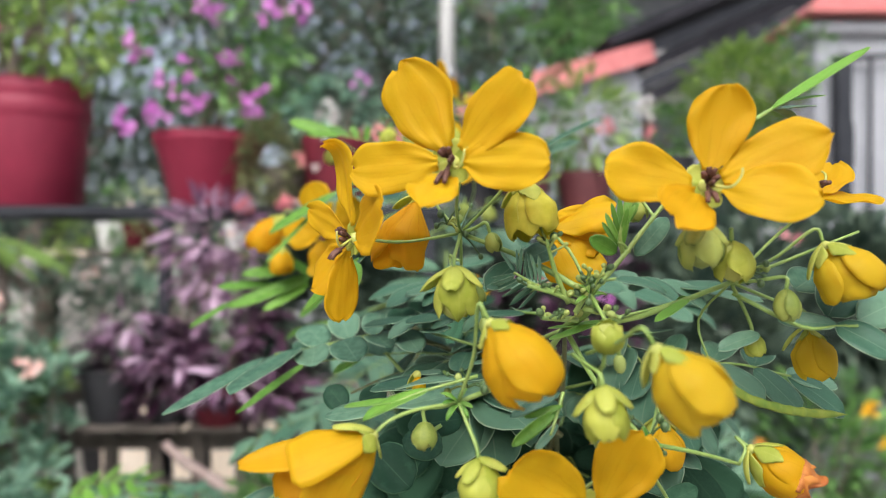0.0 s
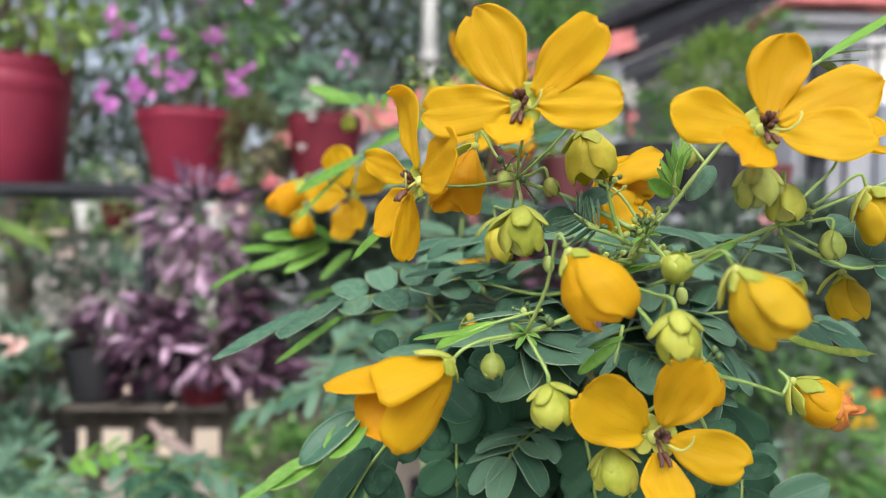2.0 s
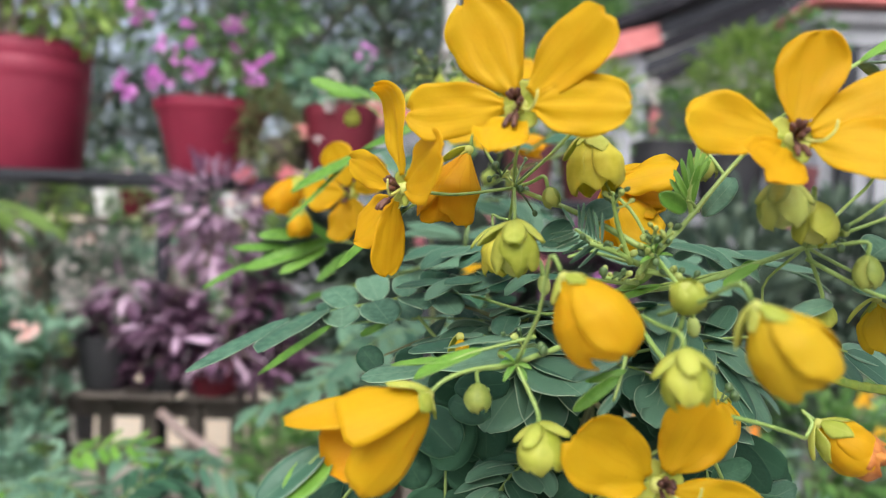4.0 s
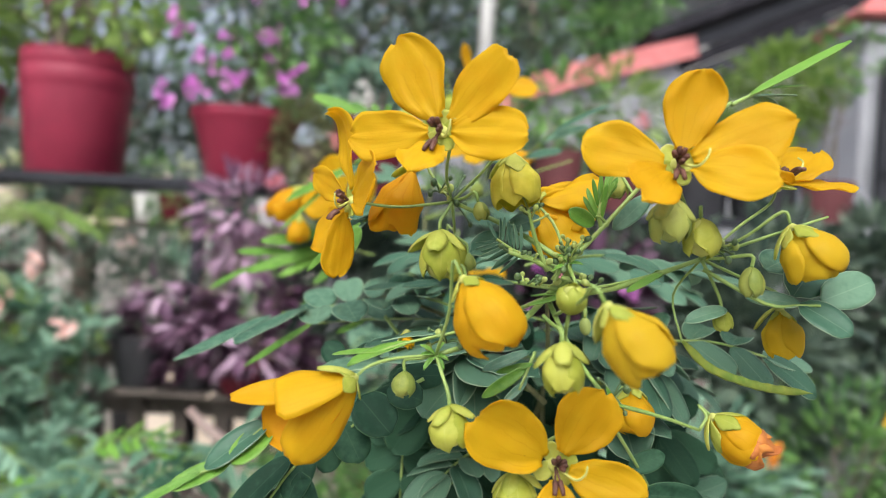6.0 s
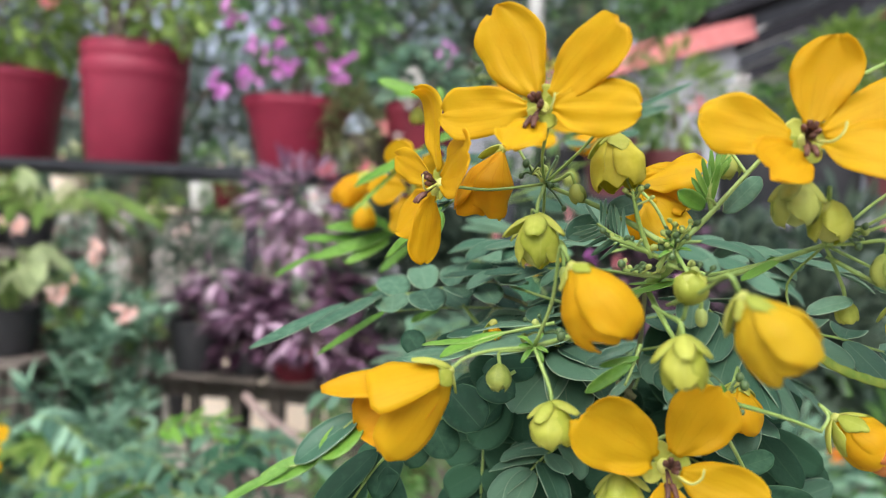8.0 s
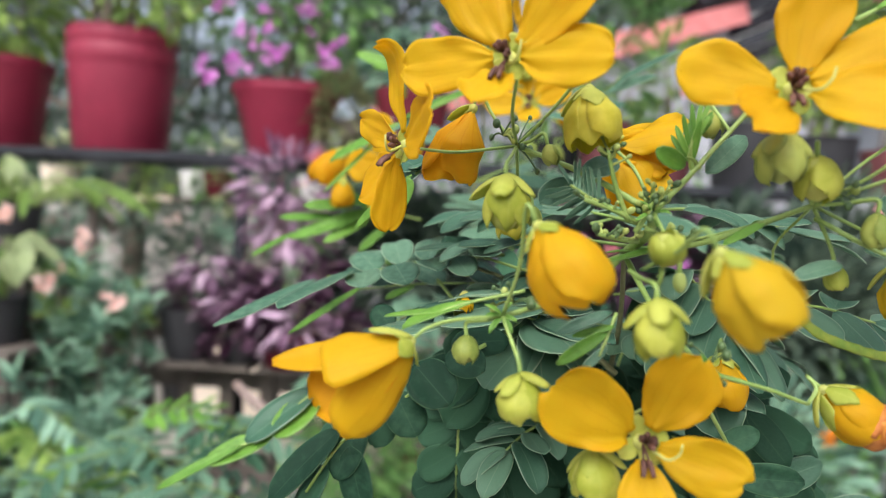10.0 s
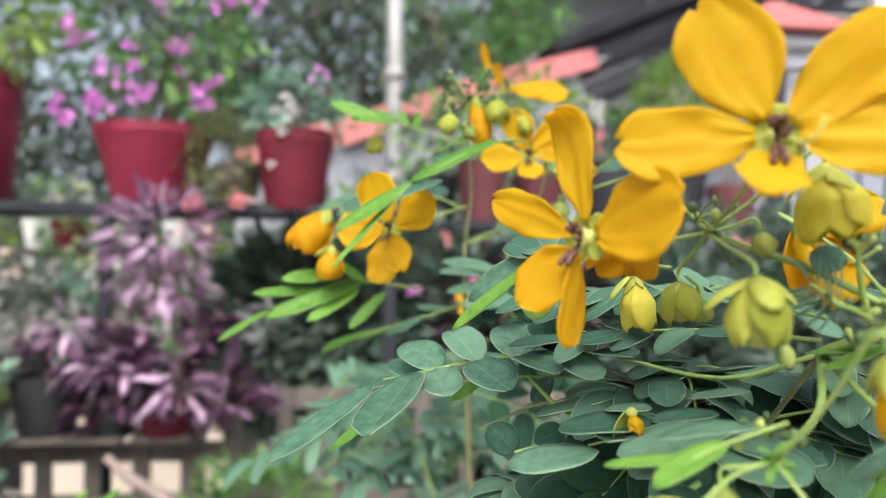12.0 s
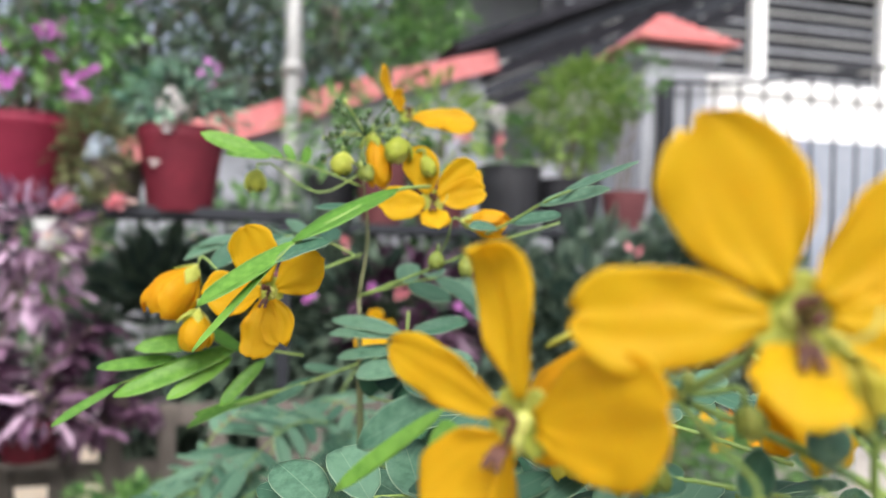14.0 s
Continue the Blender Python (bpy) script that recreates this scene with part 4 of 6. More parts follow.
def raceme(base, tip, n, seed, swell=1.0, top=0.55, reach=0.07):
    """A stout green stem with short-stalked, bead-like buds round its upper part."""
    rng = random.Random(seed)
    bend = (base + tip) * 0.5 + Vector((rng.uniform(-1, 1), 0, 0)) * 0.03 * CM4
    part("branch", tube(bmesh.new(), [base, bend, tip], 0.00075, 0.0005, 8, knobs=0.15), M_STEM, bush)
    for k in range(n):
        f = top + (1 - top) * k / max(n - 1, 1)
        a = 2.4 * k + rng.uniform(-0.4, 0.4)
        foot = base.lerp(tip, f)
        d = Vector((math.cos(a), math.sin(a) * 0.8, 0.45 + 0.8 * f * rng.random())).normalized() * reach * rng.uniform(0.5, 1.2) * CM4
        bm = tube(bmesh.new(), [foot, foot + d * 0.6 - Vector((0, 0, 0.0002)), foot + d], 0.00034, 0.0003, 6, 5)
        r = rng.uniform(0.011, 0.024) * swell * CM4
        bmesh.ops.create_icosphere(bm, subdivisions=2, radius=r, matrix=aim(foot + d, d, (0.3, -1, 0.2)) @ Matrix.Diagonal((1, 1.3, 1, 1)))
        part("flower_bud", bm, M_BEAD if k % 2 else M_SEPAL_DULL, bush)


raceme(G(0.80, 4.47, -0.36), G(0.64, 4.35, 0.05), 7, 51, 1.05, 0.80, 0.10)
raceme(G(0.84, 4.45, -0.42), G(0.92, 4.40, -0.15), 13, 52, 0.95, 0.35, 0.06)
raceme(STUB, G(1.02, 4.42, -0.14), 7, 53, 0.9, 0.3, 0.06)
raceme(G(0.86, 4.50, -0.36), G(0.52, 4.36, -0.24), 8, 54, 1.0, 0.3, 0.07)
raceme(G(0.88, 4.60, -0.48), G(0.60, 4.30, -0.44), 8, 55, 1.2, 0.25, 0.08)
raceme(G(0.90, 4.45, -0.40), G(1.10, 4.30, -0.44), 6, 56, 1.1, 0.4, 0.07)
tiny_buds(bush, G(0.02, 4.75, 0.16), 6, 0.18, 54)
tiny_buds(bush, G(0.14, 4.25, -0.86), 6, 0.20, 55)
tiny_buds(bush, G(1.85, 4.32, -0.16), 7, 0.26, 56)
tiny_buds(bush, G(1.22, 4.1, -1.12), 5, 0.2, 57)
tiny_buds(bush, STUB, 4, 0.28, 58, 0.75)
tiny_buds(bush, NODE_W, 5, 0.30, 59)

# young bracts that spread like a star from the lower forks
for k, (node, n, size) in enumerate(((NODE_Y, 6, 0.13), (NODE_Z, 4, 0.12), (STUB, 5, 0.12))):
    rng = random.Random(640 + k)
    for j in range(n):
        a = 6.283 * j / n + rng.uniform(-0.3, 0.3)
        d = Vector((math.cos(a), -0.35 + rng.uniform(-0.3, 0.2), math.sin(a) * 0.8 + 0.15)).normalized()
        bract = part("bract", blade(size * rng.uniform(0.7, 1.1) * CM4, size * 0.28 * CM4, swell=0.5, close=0.5, claw=0.2, cup=0.3, bend=-0.4, fold=0.3, seed=j, nu=4, nv=6, thick=0.0002, tip=0.4), M_YOUNG, bush)
        bract.matrix_basis = aim(node, d, (0, -0.5, 1))

# a flat green pod with its seeds showing
def seed_pod(points, width, beans):
    """A flat pod along a curve, swollen over each bean, drawn out to a fine tip."""
    bm = bmesh.new()
    uv = bm.loops.layers.uv.new("UVMap")
    n = beans * 6
    line = spline(points, n)
    rings = []
    for j, p in enumerate(line):
        f = j / n
        way = (line[min(j + 1, n)] - line[max(j - 1, 0)]).normalized()
        out = Vector((0.1, -1, 0.25))
        out = (out - way * out.dot(way)).normalized()
        up = way.cross(out).normalized()
        w = width * CM4 * 0.5 * min(1.0, f * 9 + 0.25, (1 - f) * 7 + 0.06) * (1 + 0.08 * math.sin(f * beans * 6.283))
        th = 0.007 * CM4 + 0.012 * CM4 * max(0.0, math.sin(f * beans * 6.283)) * min(1.0, (1 - f) * 6)
        rings.append([bm.verts.new(p + up * w * math.cos(a) + out * th * math.sin(a)) for a in (k * math.pi / 4 for k in range(8))])
    for j, (q, r) in enumerate(zip(rings, rings[1:])):
        for k in range(8):
            face = bm.faces.new((q[k], q[(k + 1) % 8], r[(k + 1) % 8], r[k]))
            for loop, (x, y) in zip(face.loops, ((k, j), (k + 1, j), (k + 1, j + 1), (k, j + 1))):
                loop[uv].uv = (x / 8, y / n)
    bm.faces.new(rings[0][::-1])
    bm.faces.new(rings[-1])
    bm.normal_update()
    return bm


part("seed_pod", seed_pod([G(1.77, 4.57, -0.80), G(1.98, 4.60, -0.98), G(2.26, 4.66, -1.08), G(2.50, 4.74, -1.13), G(2.80, 4.82, -1.16)], 0.062, 9), M_POD, bush, "flat green pod with its seeds showing")
stalk(bush, [NODE_X, G(1.74, 4.75, -0.5), G(1.77, 4.57, -0.81)], 0.00035, 0.00035)

# leaves, from the ones the blooms stand over to those behind
leaf(bush, [G(1.2, 5.4, -0.42), G(0.7, 5.9, -0.30), G(0.2, 6.3, -0.30), G(-0.30, 6.6, -0.38)], 7, 0.42, (-0.1, -0.12, 1), "oblong", seed=5)
leaf(bush, [G(1.1, 5.3, -0.55), G(0.6, 5.6, -0.52), G(0.1, 5.9, -0.56), G(-0.3, 6.1, -0.62)], 6, 0.36, (-0.1, -0.08, 1), "oblong", seed=6)
leaf(bush, [NODE_X, G(1.45, 4.55, -0.38), G(1.05, 4.7, -0.50)], 2, 0.30, (0, -0.1, 1), "narrow", M_YOUNG, seed=10)
loose_leaf(bush, [(1.89, 4.22, 0.78), (2.05, 4.30, 0.87), (2.20, 4.36, 0.95)], (-0.5, -0.55, 0.75), [
    ((2.02, 4.28, 0.86), (2.73, 4.45, 1.28), 0.11, 1),
    ((2.18, 4.36, 0.93), (2.45, 4.46, 1.00), 0.22, 1),
    ((2.04, 4.32, 0.86), (2.42, 4.52, 0.93), 0.26, 0),
    ((2.06, 4.36, 0.88), (2.36, 4.66, 0.90), 0.20, 0),
], 0.0006)
leaf(bush, [G(0.95, 5.2, -0.3), G(1.4, 5.6, -0.25), G(1.9, 5.9, -0.3), G(2.4, 6.0, -0.4)], 6, 0.42, (0, -0.1, 1), "oblong", seed=13)
leaf(bush, [G(0.0, 5.6, -1.0), G(0.1, 5.35, -1.05), G(0.3, 5.1, -1.08)], 3, 0.50, (0, -0.2, 1), "round", seed=18, first=0.2)
leaf(bush, [G(1.0, 5.9, -1.2), G(1.6, 5.6, -1.0), G(2.2, 5.4, -0.9), G(2.7, 5.4, -1.0)], 5, 0.42, (0, -0.5, 0.9), "oblong", seed=21, first=0.2)
leaf(bush, [G(1.1, 6.4, -2.0), G(1.7, 6.0, -2.2), G(2.3, 5.8, -2.5), G(2.8, 5.6, -3.0)], 5, 0.46, (0, -1, 0.15), "oblong", seed=23, first=0.15)
leaf(bush, [G(0.8, 6.5, -0.4), G(1.3, 7.0, -0.3), G(1.9, 7.4, -0.4), G(2.6, 7.6, -0.6)], 6, 0.44, (0, -0.4, 1), "oblong", seed=25, first=0.2)

# leaves below -1.25 take the darker copy, with shade in its colour
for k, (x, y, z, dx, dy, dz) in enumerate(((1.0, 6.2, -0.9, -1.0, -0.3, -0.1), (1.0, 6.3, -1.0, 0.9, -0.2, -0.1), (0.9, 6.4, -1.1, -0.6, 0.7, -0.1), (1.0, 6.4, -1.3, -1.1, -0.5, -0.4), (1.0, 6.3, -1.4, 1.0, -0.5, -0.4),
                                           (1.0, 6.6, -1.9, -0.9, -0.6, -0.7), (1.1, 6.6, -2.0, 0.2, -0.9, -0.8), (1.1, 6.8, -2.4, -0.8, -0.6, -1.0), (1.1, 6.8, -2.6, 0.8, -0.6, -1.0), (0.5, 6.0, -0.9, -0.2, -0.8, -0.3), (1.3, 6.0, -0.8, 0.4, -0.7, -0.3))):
    leaf(bush, [G(x, y, z), G(x + dx * 0.35, y + dy * 0.35, z + 0.06), G(x + dx * 0.7, y + dy * 0.7, z + dz * 0.4), G(x + dx, y + dy, z + dz)], 6, 0.44, (0, -0.1, 1) if z > -1.2 else (0, -1, 0.2), "round" if k % 2 else "oblong", M_LEAFLET_SHADED if z < -1.25 else None, seed=100 + k, first=0.15)

# leaves whose leaflets lie each their own way: (base, tip, breadth, young)
loose_leaf(bush, [(0.05, 5.90, -0.68), (-0.33, 6.10, -0.74), (-0.71, 6.40, -0.81), (-1.06, 6.65, -0.91), (-1.42, 6.75, -1.00)], (-0.2, -0.28, 1.0), [
    ((-1.16, 6.70, -0.94), (-1.44, 7.10, -0.74), 0.60, 0),
    ((-0.89, 6.50, -0.86), (-1.04, 6.95, -0.65), 0.58, 0),
    ((-0.61, 6.30, -0.79), (-0.63, 6.80, -0.58), 0.56, 0),
    ((-0.37, 6.10, -0.74), (-0.40, 6.60, -0.59), 0.55, 0),
    ((-0.14, 6.00, -0.71), (-0.13, 6.40, -0.61), 0.55, 0),
    ((-1.23, 6.60, -0.94), (-1.16, 6.10, -1.07), 0.62, 0),
    ((-0.94, 6.45, -0.85), (-0.75, 5.95, -0.96), 0.60, 0),
    ((-0.62, 6.25, -0.78), (-0.46, 5.75, -0.80), 0.56, 0),
    ((-0.36, 6.05, -0.73), (-0.22, 5.60, -0.80), 0.50, 0),
    ((-0.14, 5.90, -0.69), (-0.02, 5.50, -0.68), 0.50, 0),
], 0.0006)
loose_leaf(bush, [(-1.06, 6.65, -0.91), (-1.38, 6.70, -0.99), (-1.61, 6.60, -1.01)], (-0.3, -0.35, 0.9), [
    ((-1.69, 6.50, -1.03), (-2.37, 5.86, -1.44), 0.20, 0),
    ((-1.38, 6.55, -0.95), (-1.72, 5.65, -1.22), 0.40, 0),
    ((-1.51, 6.60, -1.01), (-1.84, 6.90, -1.14), 0.35, 0),
], 0.0005)
loose_leaf(bush, [(0.59, 6.30, -1.03), (-0.14, 6.60, -1.00), (-0.82, 6.90, -1.07), (-1.37, 7.00, -1.16)], (-0.3, -0.3, 0.9), [
    ((-1.37, 7.00, -1.14), (-2.04, 6.80, -1.61), 0.15, 1),
    ((-1.06, 7.00, -1.10), (-1.56, 7.20, -0.94), 0.50, 0),
    ((-0.53, 6.80, -1.04), (-0.84, 7.10, -0.87), 0.60, 0),
    ((-0.03, 6.60, -1.00), (-0.26, 7.00, -0.86), 0.60, 0),
    ((-0.82, 6.90, -1.08), (-1.07, 6.70, -1.18), 0.50, 1),
    ((-0.30, 6.70, -1.01), (-0.45, 6.40, -1.15), 0.50, 0),
    ((0.23, 6.50, -1.01), (0.08, 6.90, -0.90), 0.60, 0),
], 0.0005)
loose_leaf(bush, [(-0.58, 4.50, -1.40), (-0.79, 4.20, -1.43), (-0.94, 3.95, -1.39), (-1.15, 3.85, -1.61), (-1.30, 3.75, -1.66)], (-0.35, -0.75, 0.55), [
    ((-0.94, 3.95, -1.38), (-1.27, 3.78, -1.63), 0.42, 0),
    ((-0.92, 3.95, -1.41), (-1.10, 3.80, -1.61), 0.62, 1),
    ((-1.14, 3.85, -1.61), (-1.45, 3.70, -1.75), 0.34, 1),
    ((-1.28, 3.75, -1.65), (-1.68, 3.60, -1.85), 0.12, 1),
], 0.0006)
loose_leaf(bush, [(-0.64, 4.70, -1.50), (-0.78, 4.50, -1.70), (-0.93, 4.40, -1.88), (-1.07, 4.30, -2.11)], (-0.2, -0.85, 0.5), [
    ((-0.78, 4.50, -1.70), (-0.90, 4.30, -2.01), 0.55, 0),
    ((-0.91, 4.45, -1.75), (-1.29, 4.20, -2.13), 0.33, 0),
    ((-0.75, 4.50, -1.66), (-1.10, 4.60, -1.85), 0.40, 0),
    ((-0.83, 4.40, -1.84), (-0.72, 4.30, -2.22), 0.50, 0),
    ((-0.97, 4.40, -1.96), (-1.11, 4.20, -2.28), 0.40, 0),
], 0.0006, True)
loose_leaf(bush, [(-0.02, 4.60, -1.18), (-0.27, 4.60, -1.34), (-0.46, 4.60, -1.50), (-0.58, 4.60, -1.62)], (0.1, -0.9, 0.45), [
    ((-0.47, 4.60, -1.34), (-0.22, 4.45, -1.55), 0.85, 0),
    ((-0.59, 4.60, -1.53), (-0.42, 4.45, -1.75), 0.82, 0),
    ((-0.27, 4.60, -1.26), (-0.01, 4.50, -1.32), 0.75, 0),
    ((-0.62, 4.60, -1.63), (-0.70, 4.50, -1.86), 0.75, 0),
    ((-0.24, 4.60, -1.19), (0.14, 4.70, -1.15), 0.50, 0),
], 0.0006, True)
loose_leaf(bush, [(-0.56, 5.40, -0.01), (-0.62, 5.60, -0.04), (-0.67, 5.60, -0.07)], (-0.35, -0.7, 0.6), [
    ((-0.62, 5.60, -0.04), (-1.08, 5.85, -0.32), 0.34, 0),
    ((-0.64, 5.60, -0.03), (-0.80, 5.80, 0.07), 0.80, 0),
    ((-0.62, 5.50, -0.01), (-0.59, 5.80, 0.09), 0.80, 0),
    ((-0.70, 5.40, -0.11), (-0.74, 5.10, -0.41), 0.48, 1),
    ((-0.68, 5.50, -0.08), (-1.21, 5.70, -0.51), 0.12, 1),
], 0.0005)
loose_leaf(bush, [(0.41, 5.00, -1.01), (0.17, 5.10, -1.01), (-0.07, 5.20, -1.07), (-0.39, 5.30, -1.18)], (-0.1, -0.25, 1.0), [
    ((0.37, 5.00, -0.98), (-0.34, 4.90, -1.15), 0.42, 0),
    ((0.33, 5.10, -0.95), (-0.04, 5.20, -0.99), 0.36, 0),
    ((-0.00, 5.20, -1.04), (-0.57, 5.30, -1.05), 0.55, 0),
    ((-0.04, 5.20, -0.94), (-0.24, 5.40, -0.99), 0.60, 0),
    ((0.11, 5.30, -0.95), (0.18, 5.50, -0.80), 0.85, 0),
    ((-0.36, 5.20, -1.18), (-0.89, 5.20, -1.26), 0.55, 0),
    ((0.46, 5.00, -0.80), (0.19, 5.20, -0.87), 0.30, 0),
], 0.0006)
loose_leaf(bush, [(-0.50, 5.50, -1.24), (-0.65, 5.50, -1.24), (-0.80, 5.50, -1.27)], (-0.1, -0.85, 0.5), [
    ((-0.79, 5.50, -1.27), (-0.94, 5.60, -1.12), 0.85, 0),
    ((-0.67, 5.50, -1.21), (-0.47, 5.60, -1.16), 0.70, 0),
], 0.0006, True)
loose_leaf(bush, [(1.83, 4.40, -0.29), (2.21, 4.30, -0.49), (2.43, 4.30, -0.49), (2.54, 4.25, -0.48)], (0, -0.8, 0.6), [
    ((2.43, 4.30, -0.48), (2.68, 4.10, -0.62), 0.62, 0),
    ((2.43, 4.30, -0.48), (2.12, 4.40, -0.45), 0.36, 0),
    ((2.41, 4.35, -0.43), (2.70, 4.60, -0.14), 0.60, 0),
    ((2.00, 4.40, -0.55), (1.71, 4.30, -0.61), 0.34, 0),
    ((2.57, 4.30, -0.45), (2.94, 4.40, -0.31), 0.60, 0),
    ((2.28, 4.50, -0.27), (2.56, 4.70, -0.15), 0.70, 0),
], 0.0006)
loose_leaf(bush, [(1.32, 4.60, -1.41), (1.60, 4.90, -1.81), (1.76, 5.00, -2.06)], (0, -0.9, 0.45), [
    ((1.53, 4.90, -1.82), (1.79, 4.90, -1.70), 0.55, 0),
    ((1.65, 4.90, -2.01), (2.05, 4.80, -1.98), 0.50, 0),
    ((1.64, 5.00, -2.00), (1.45, 4.90, -2.24), 0.60, 0),
], 0.0006, True)
loose_leaf(bush, [(0.72, 4.20, -0.88), (0.66, 4.10, -1.01), (0.62, 4.05, -1.10)], (0.1, -0.9, 0.4), [
    ((0.68, 4.10, -0.86), (0.38, 4.00, -0.97), 0.20, 0),
    ((0.66, 4.10, -0.97), (0.39, 4.00, -1.15), 0.22, 1),
    ((0.70, 4.10, -0.94), (0.47, 4.08, -1.00), 0.18, 1),
    ((0.67, 4.10, -1.05), (0.53, 4.00, -1.17), 0.24, 0),
], 0.0005)
leaf(bush, [G(1.15, 4.44, -0.06), G(1.12, 4.42, 0.06), G(1.15, 4.42, 0.20)], 8, 0.21, (-0.5, -1, 0.1), "strap", M_YOUNG, seed=171, angle=24, first=0.22, grow=-0.2, end_angle=8, radius=0.0007)
loose_leaf(bush, [(1.19, 4.45, -0.03), (1.14, 4.42, 0.02), (1.10, 4.40, 0.03)], (-0.3, -1, 0.2), [
    ((1.08, 4.35, -0.03), (0.90, 4.30, 0.06), 0.50, 1),
    ((1.24, 4.50, -0.05), (1.53, 4.70, 0.22), 0.30, 0),
    ((0.74, 4.60, 0.01), (0.52, 4.50, -0.08), 0.60, 0),
    ((0.47, 4.70, -0.12), (0.27, 4.60, -0.27), 0.60, 0),
], 0.0005)

loose_leaf(bush, [(0.20, 4.20, -0.78), (-0.14, 4.16, -0.87), (-0.30, 4.14, -0.93)], (0.0, -0.12, 1), [
    ((0.06, 4.20, -0.80), (-0.32, 4.46, -0.86), 0.40, 0),
    ((-0.10, 4.18, -0.86), (-0.49, 4.06, -0.98), 0.34, 1),
    ((-0.28, 4.14, -0.92), (-0.62, 4.30, -1.00), 0.26, 1),
], 0.0005)
leaf(bush, [G(0.74, 4.46, -0.30), G(0.58, 4.42, -0.24), G(0.44, 4.40, -0.16)], 9, 0.19, (0.5, -0.9, -0.2), "strap", M_LEAFLET, seed=172, angle=60, first=0.4, grow=-0.2, end_angle=40, radius=0.0006)
branch([G(1.0, 5.9, -1.3), G(0.5, 5.7, -1.12), G(-0.1, 5.6, -1.10)], 0.0010, 0.0006, M_WOODY)
branch([HEART, G(0.45, 5.3, -0.78), G(-0.1, 5.7, -0.70)], 0.0009, 0.0006)
branch([G(1.0, 6.2, -1.6), G(0.4, 6.2, -1.35), G(0.12, 6.20, -1.26), G(-0.27, 6.20, -1.19), G(-0.53, 6.30, -0.95)], 0.0013, 0.0008)
branch([G(-0.19, 6.20, -1.21), G(-0.42, 6.30, -1.14), G(-0.86, 6.40, -1.34)], 0.0009, 0.0005, M_WOODY)
branch([G(0.35, 6.00, -0.98), G(0.05, 6.10, -0.88), G(-0.30, 6.20, -0.78)], 0.0008, 0.0005, M_WOODY)
# the shaded inside of the shrub: level leaves, one over the other
for k in range(6):
    rng = random.Random(1300 + k)
    a = 6.283 * k / 6 + rng.uniform(-0.2, 0.2)
    z = -1.30 - 0.20 * (k % 5)
    c = G(0.95 + 0.4 * math.cos(a), 6.7 + 0.5 * math.sin(a), z)
    d = Vector((math.cos(a) * 1.1, math.sin(a) * 1.0, rng.uniform(-0.15, 0.1))) * CM4
    leaf(bush, [c, c + d * 0.4 + Vector((0, 0, 0.002)), c + d * 0.75, c + d - Vector((0, 0, 0.004))], 6, 0.37, (0, -0.2, 1), "round" if k % 2 else "oblong", M_LEAFLET, seed=150 + k, first=0.15)

# hanging leaves in the shade-coloured copy, for the dark depth below the blooms
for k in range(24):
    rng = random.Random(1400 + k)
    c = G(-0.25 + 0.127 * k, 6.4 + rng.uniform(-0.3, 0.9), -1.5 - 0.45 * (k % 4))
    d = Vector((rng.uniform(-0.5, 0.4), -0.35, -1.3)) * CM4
    leaf(bush, [c, c + d * 0.35 + Vector((0, -0.008, 0.004)), c + d * 0.7 + Vector((0, -0.01, 0)), c + d], 8, 0.32, (0, -1, 0.25), "round", M_LEAFLET_SHADED, seed=170 + k, first=0.1)
branch([G(1.0, 6.2, -1.6), G(0.9, 6.6, -2.4), G(1.1, 6.9, -3.4)], 0.0014, 0.0011, M_WOODY)

# ---- the second flowering shrub, a hand's length behind ----
bush2 = thing("senna_shrub", "smaller yellow-flowering senna shrub behind, with young lime leaves", "shrub")
FORK = G(-0.50, 10.5, 0.10)
CROWN = G(-0.50, 10.4, 1.55)
first_bush, bush = bush, bush2
branch([G(0.2, 14.0, -24), G(0.0, 12.0, -10), G(-0.4, 10.8, -2.0), FORK], 0.0050, 0.0012, M_WOODY)
branch([FORK, G(-0.40, 10.6, 0.8), CROWN], 0.00105, 0.00070, M_WOODY)
branch([CROWN, G(-0.15, 10.8, 2.0), G(0.15, 11.8, 2.45)], 0.00072, 0.00050)
branch([G(-0.48, 10.5, 0.6), G(-1.2, 10.0, 0.35), G(-1.75, 9.6, 0.22)], 0.00086, 0.00065)
branch([CROWN, G(-1.0, 10.4, 1.30), G(-1.55, 10.5, 1.62)], 0.00065, 0.00050)
branch([FORK, G(0.3, 10.2, 0.45), G(0.9, 9.8, 0.75), G(1.6, 9.5, 1.0)], 0.00094, 0.00058)
flower(bush2, G(0.24, 9.95, 1.22), facing(8, 10), [(110, 0.60, 0.42, 12, 0.2, 0.25), (38, 0.62, 0.44, 14, 0.2, 0.25), (190, 0.58, 0.44, 12, 0.1, 0.25), (8, 0.58, 0.36, 20, 0.2, 0.25), (275, 0.36, 0.36, 40, -0.2, 0.3)], 61, CROWN)
flower(bush2, G(0.30, 11.9, 2.56), facing(0, 25), [(140, 0.82, 0.36, 4, 1.5, 0.45, 40), (-14, 0.98, 0.52, 4, 0.2, 0.3, -12), (-38, 0.62, 0.36, 20, 0.3, 0.3, -20), (150, 0.4, 0.30, 50, 0.3, 0.3)], 62, G(0.15, 11.8, 2.45))
flower(bush2, G(-1.52, 9.15, 0.24), facing(24, 2), [(110, 0.66, 0.50, 10, 0.2, 0.25), (30, 0.66, 0.50, 10, 0.2, 0.25), (185, 0.62, 0.46, 8, 0.1, 0.25), (-68, 0.50, 0.38, 14, 0.1, 0.2), (262, 0.62, 0.40, 10, 0.1, 0.2)], 63, G(-1.75, 9.6, 0.22))
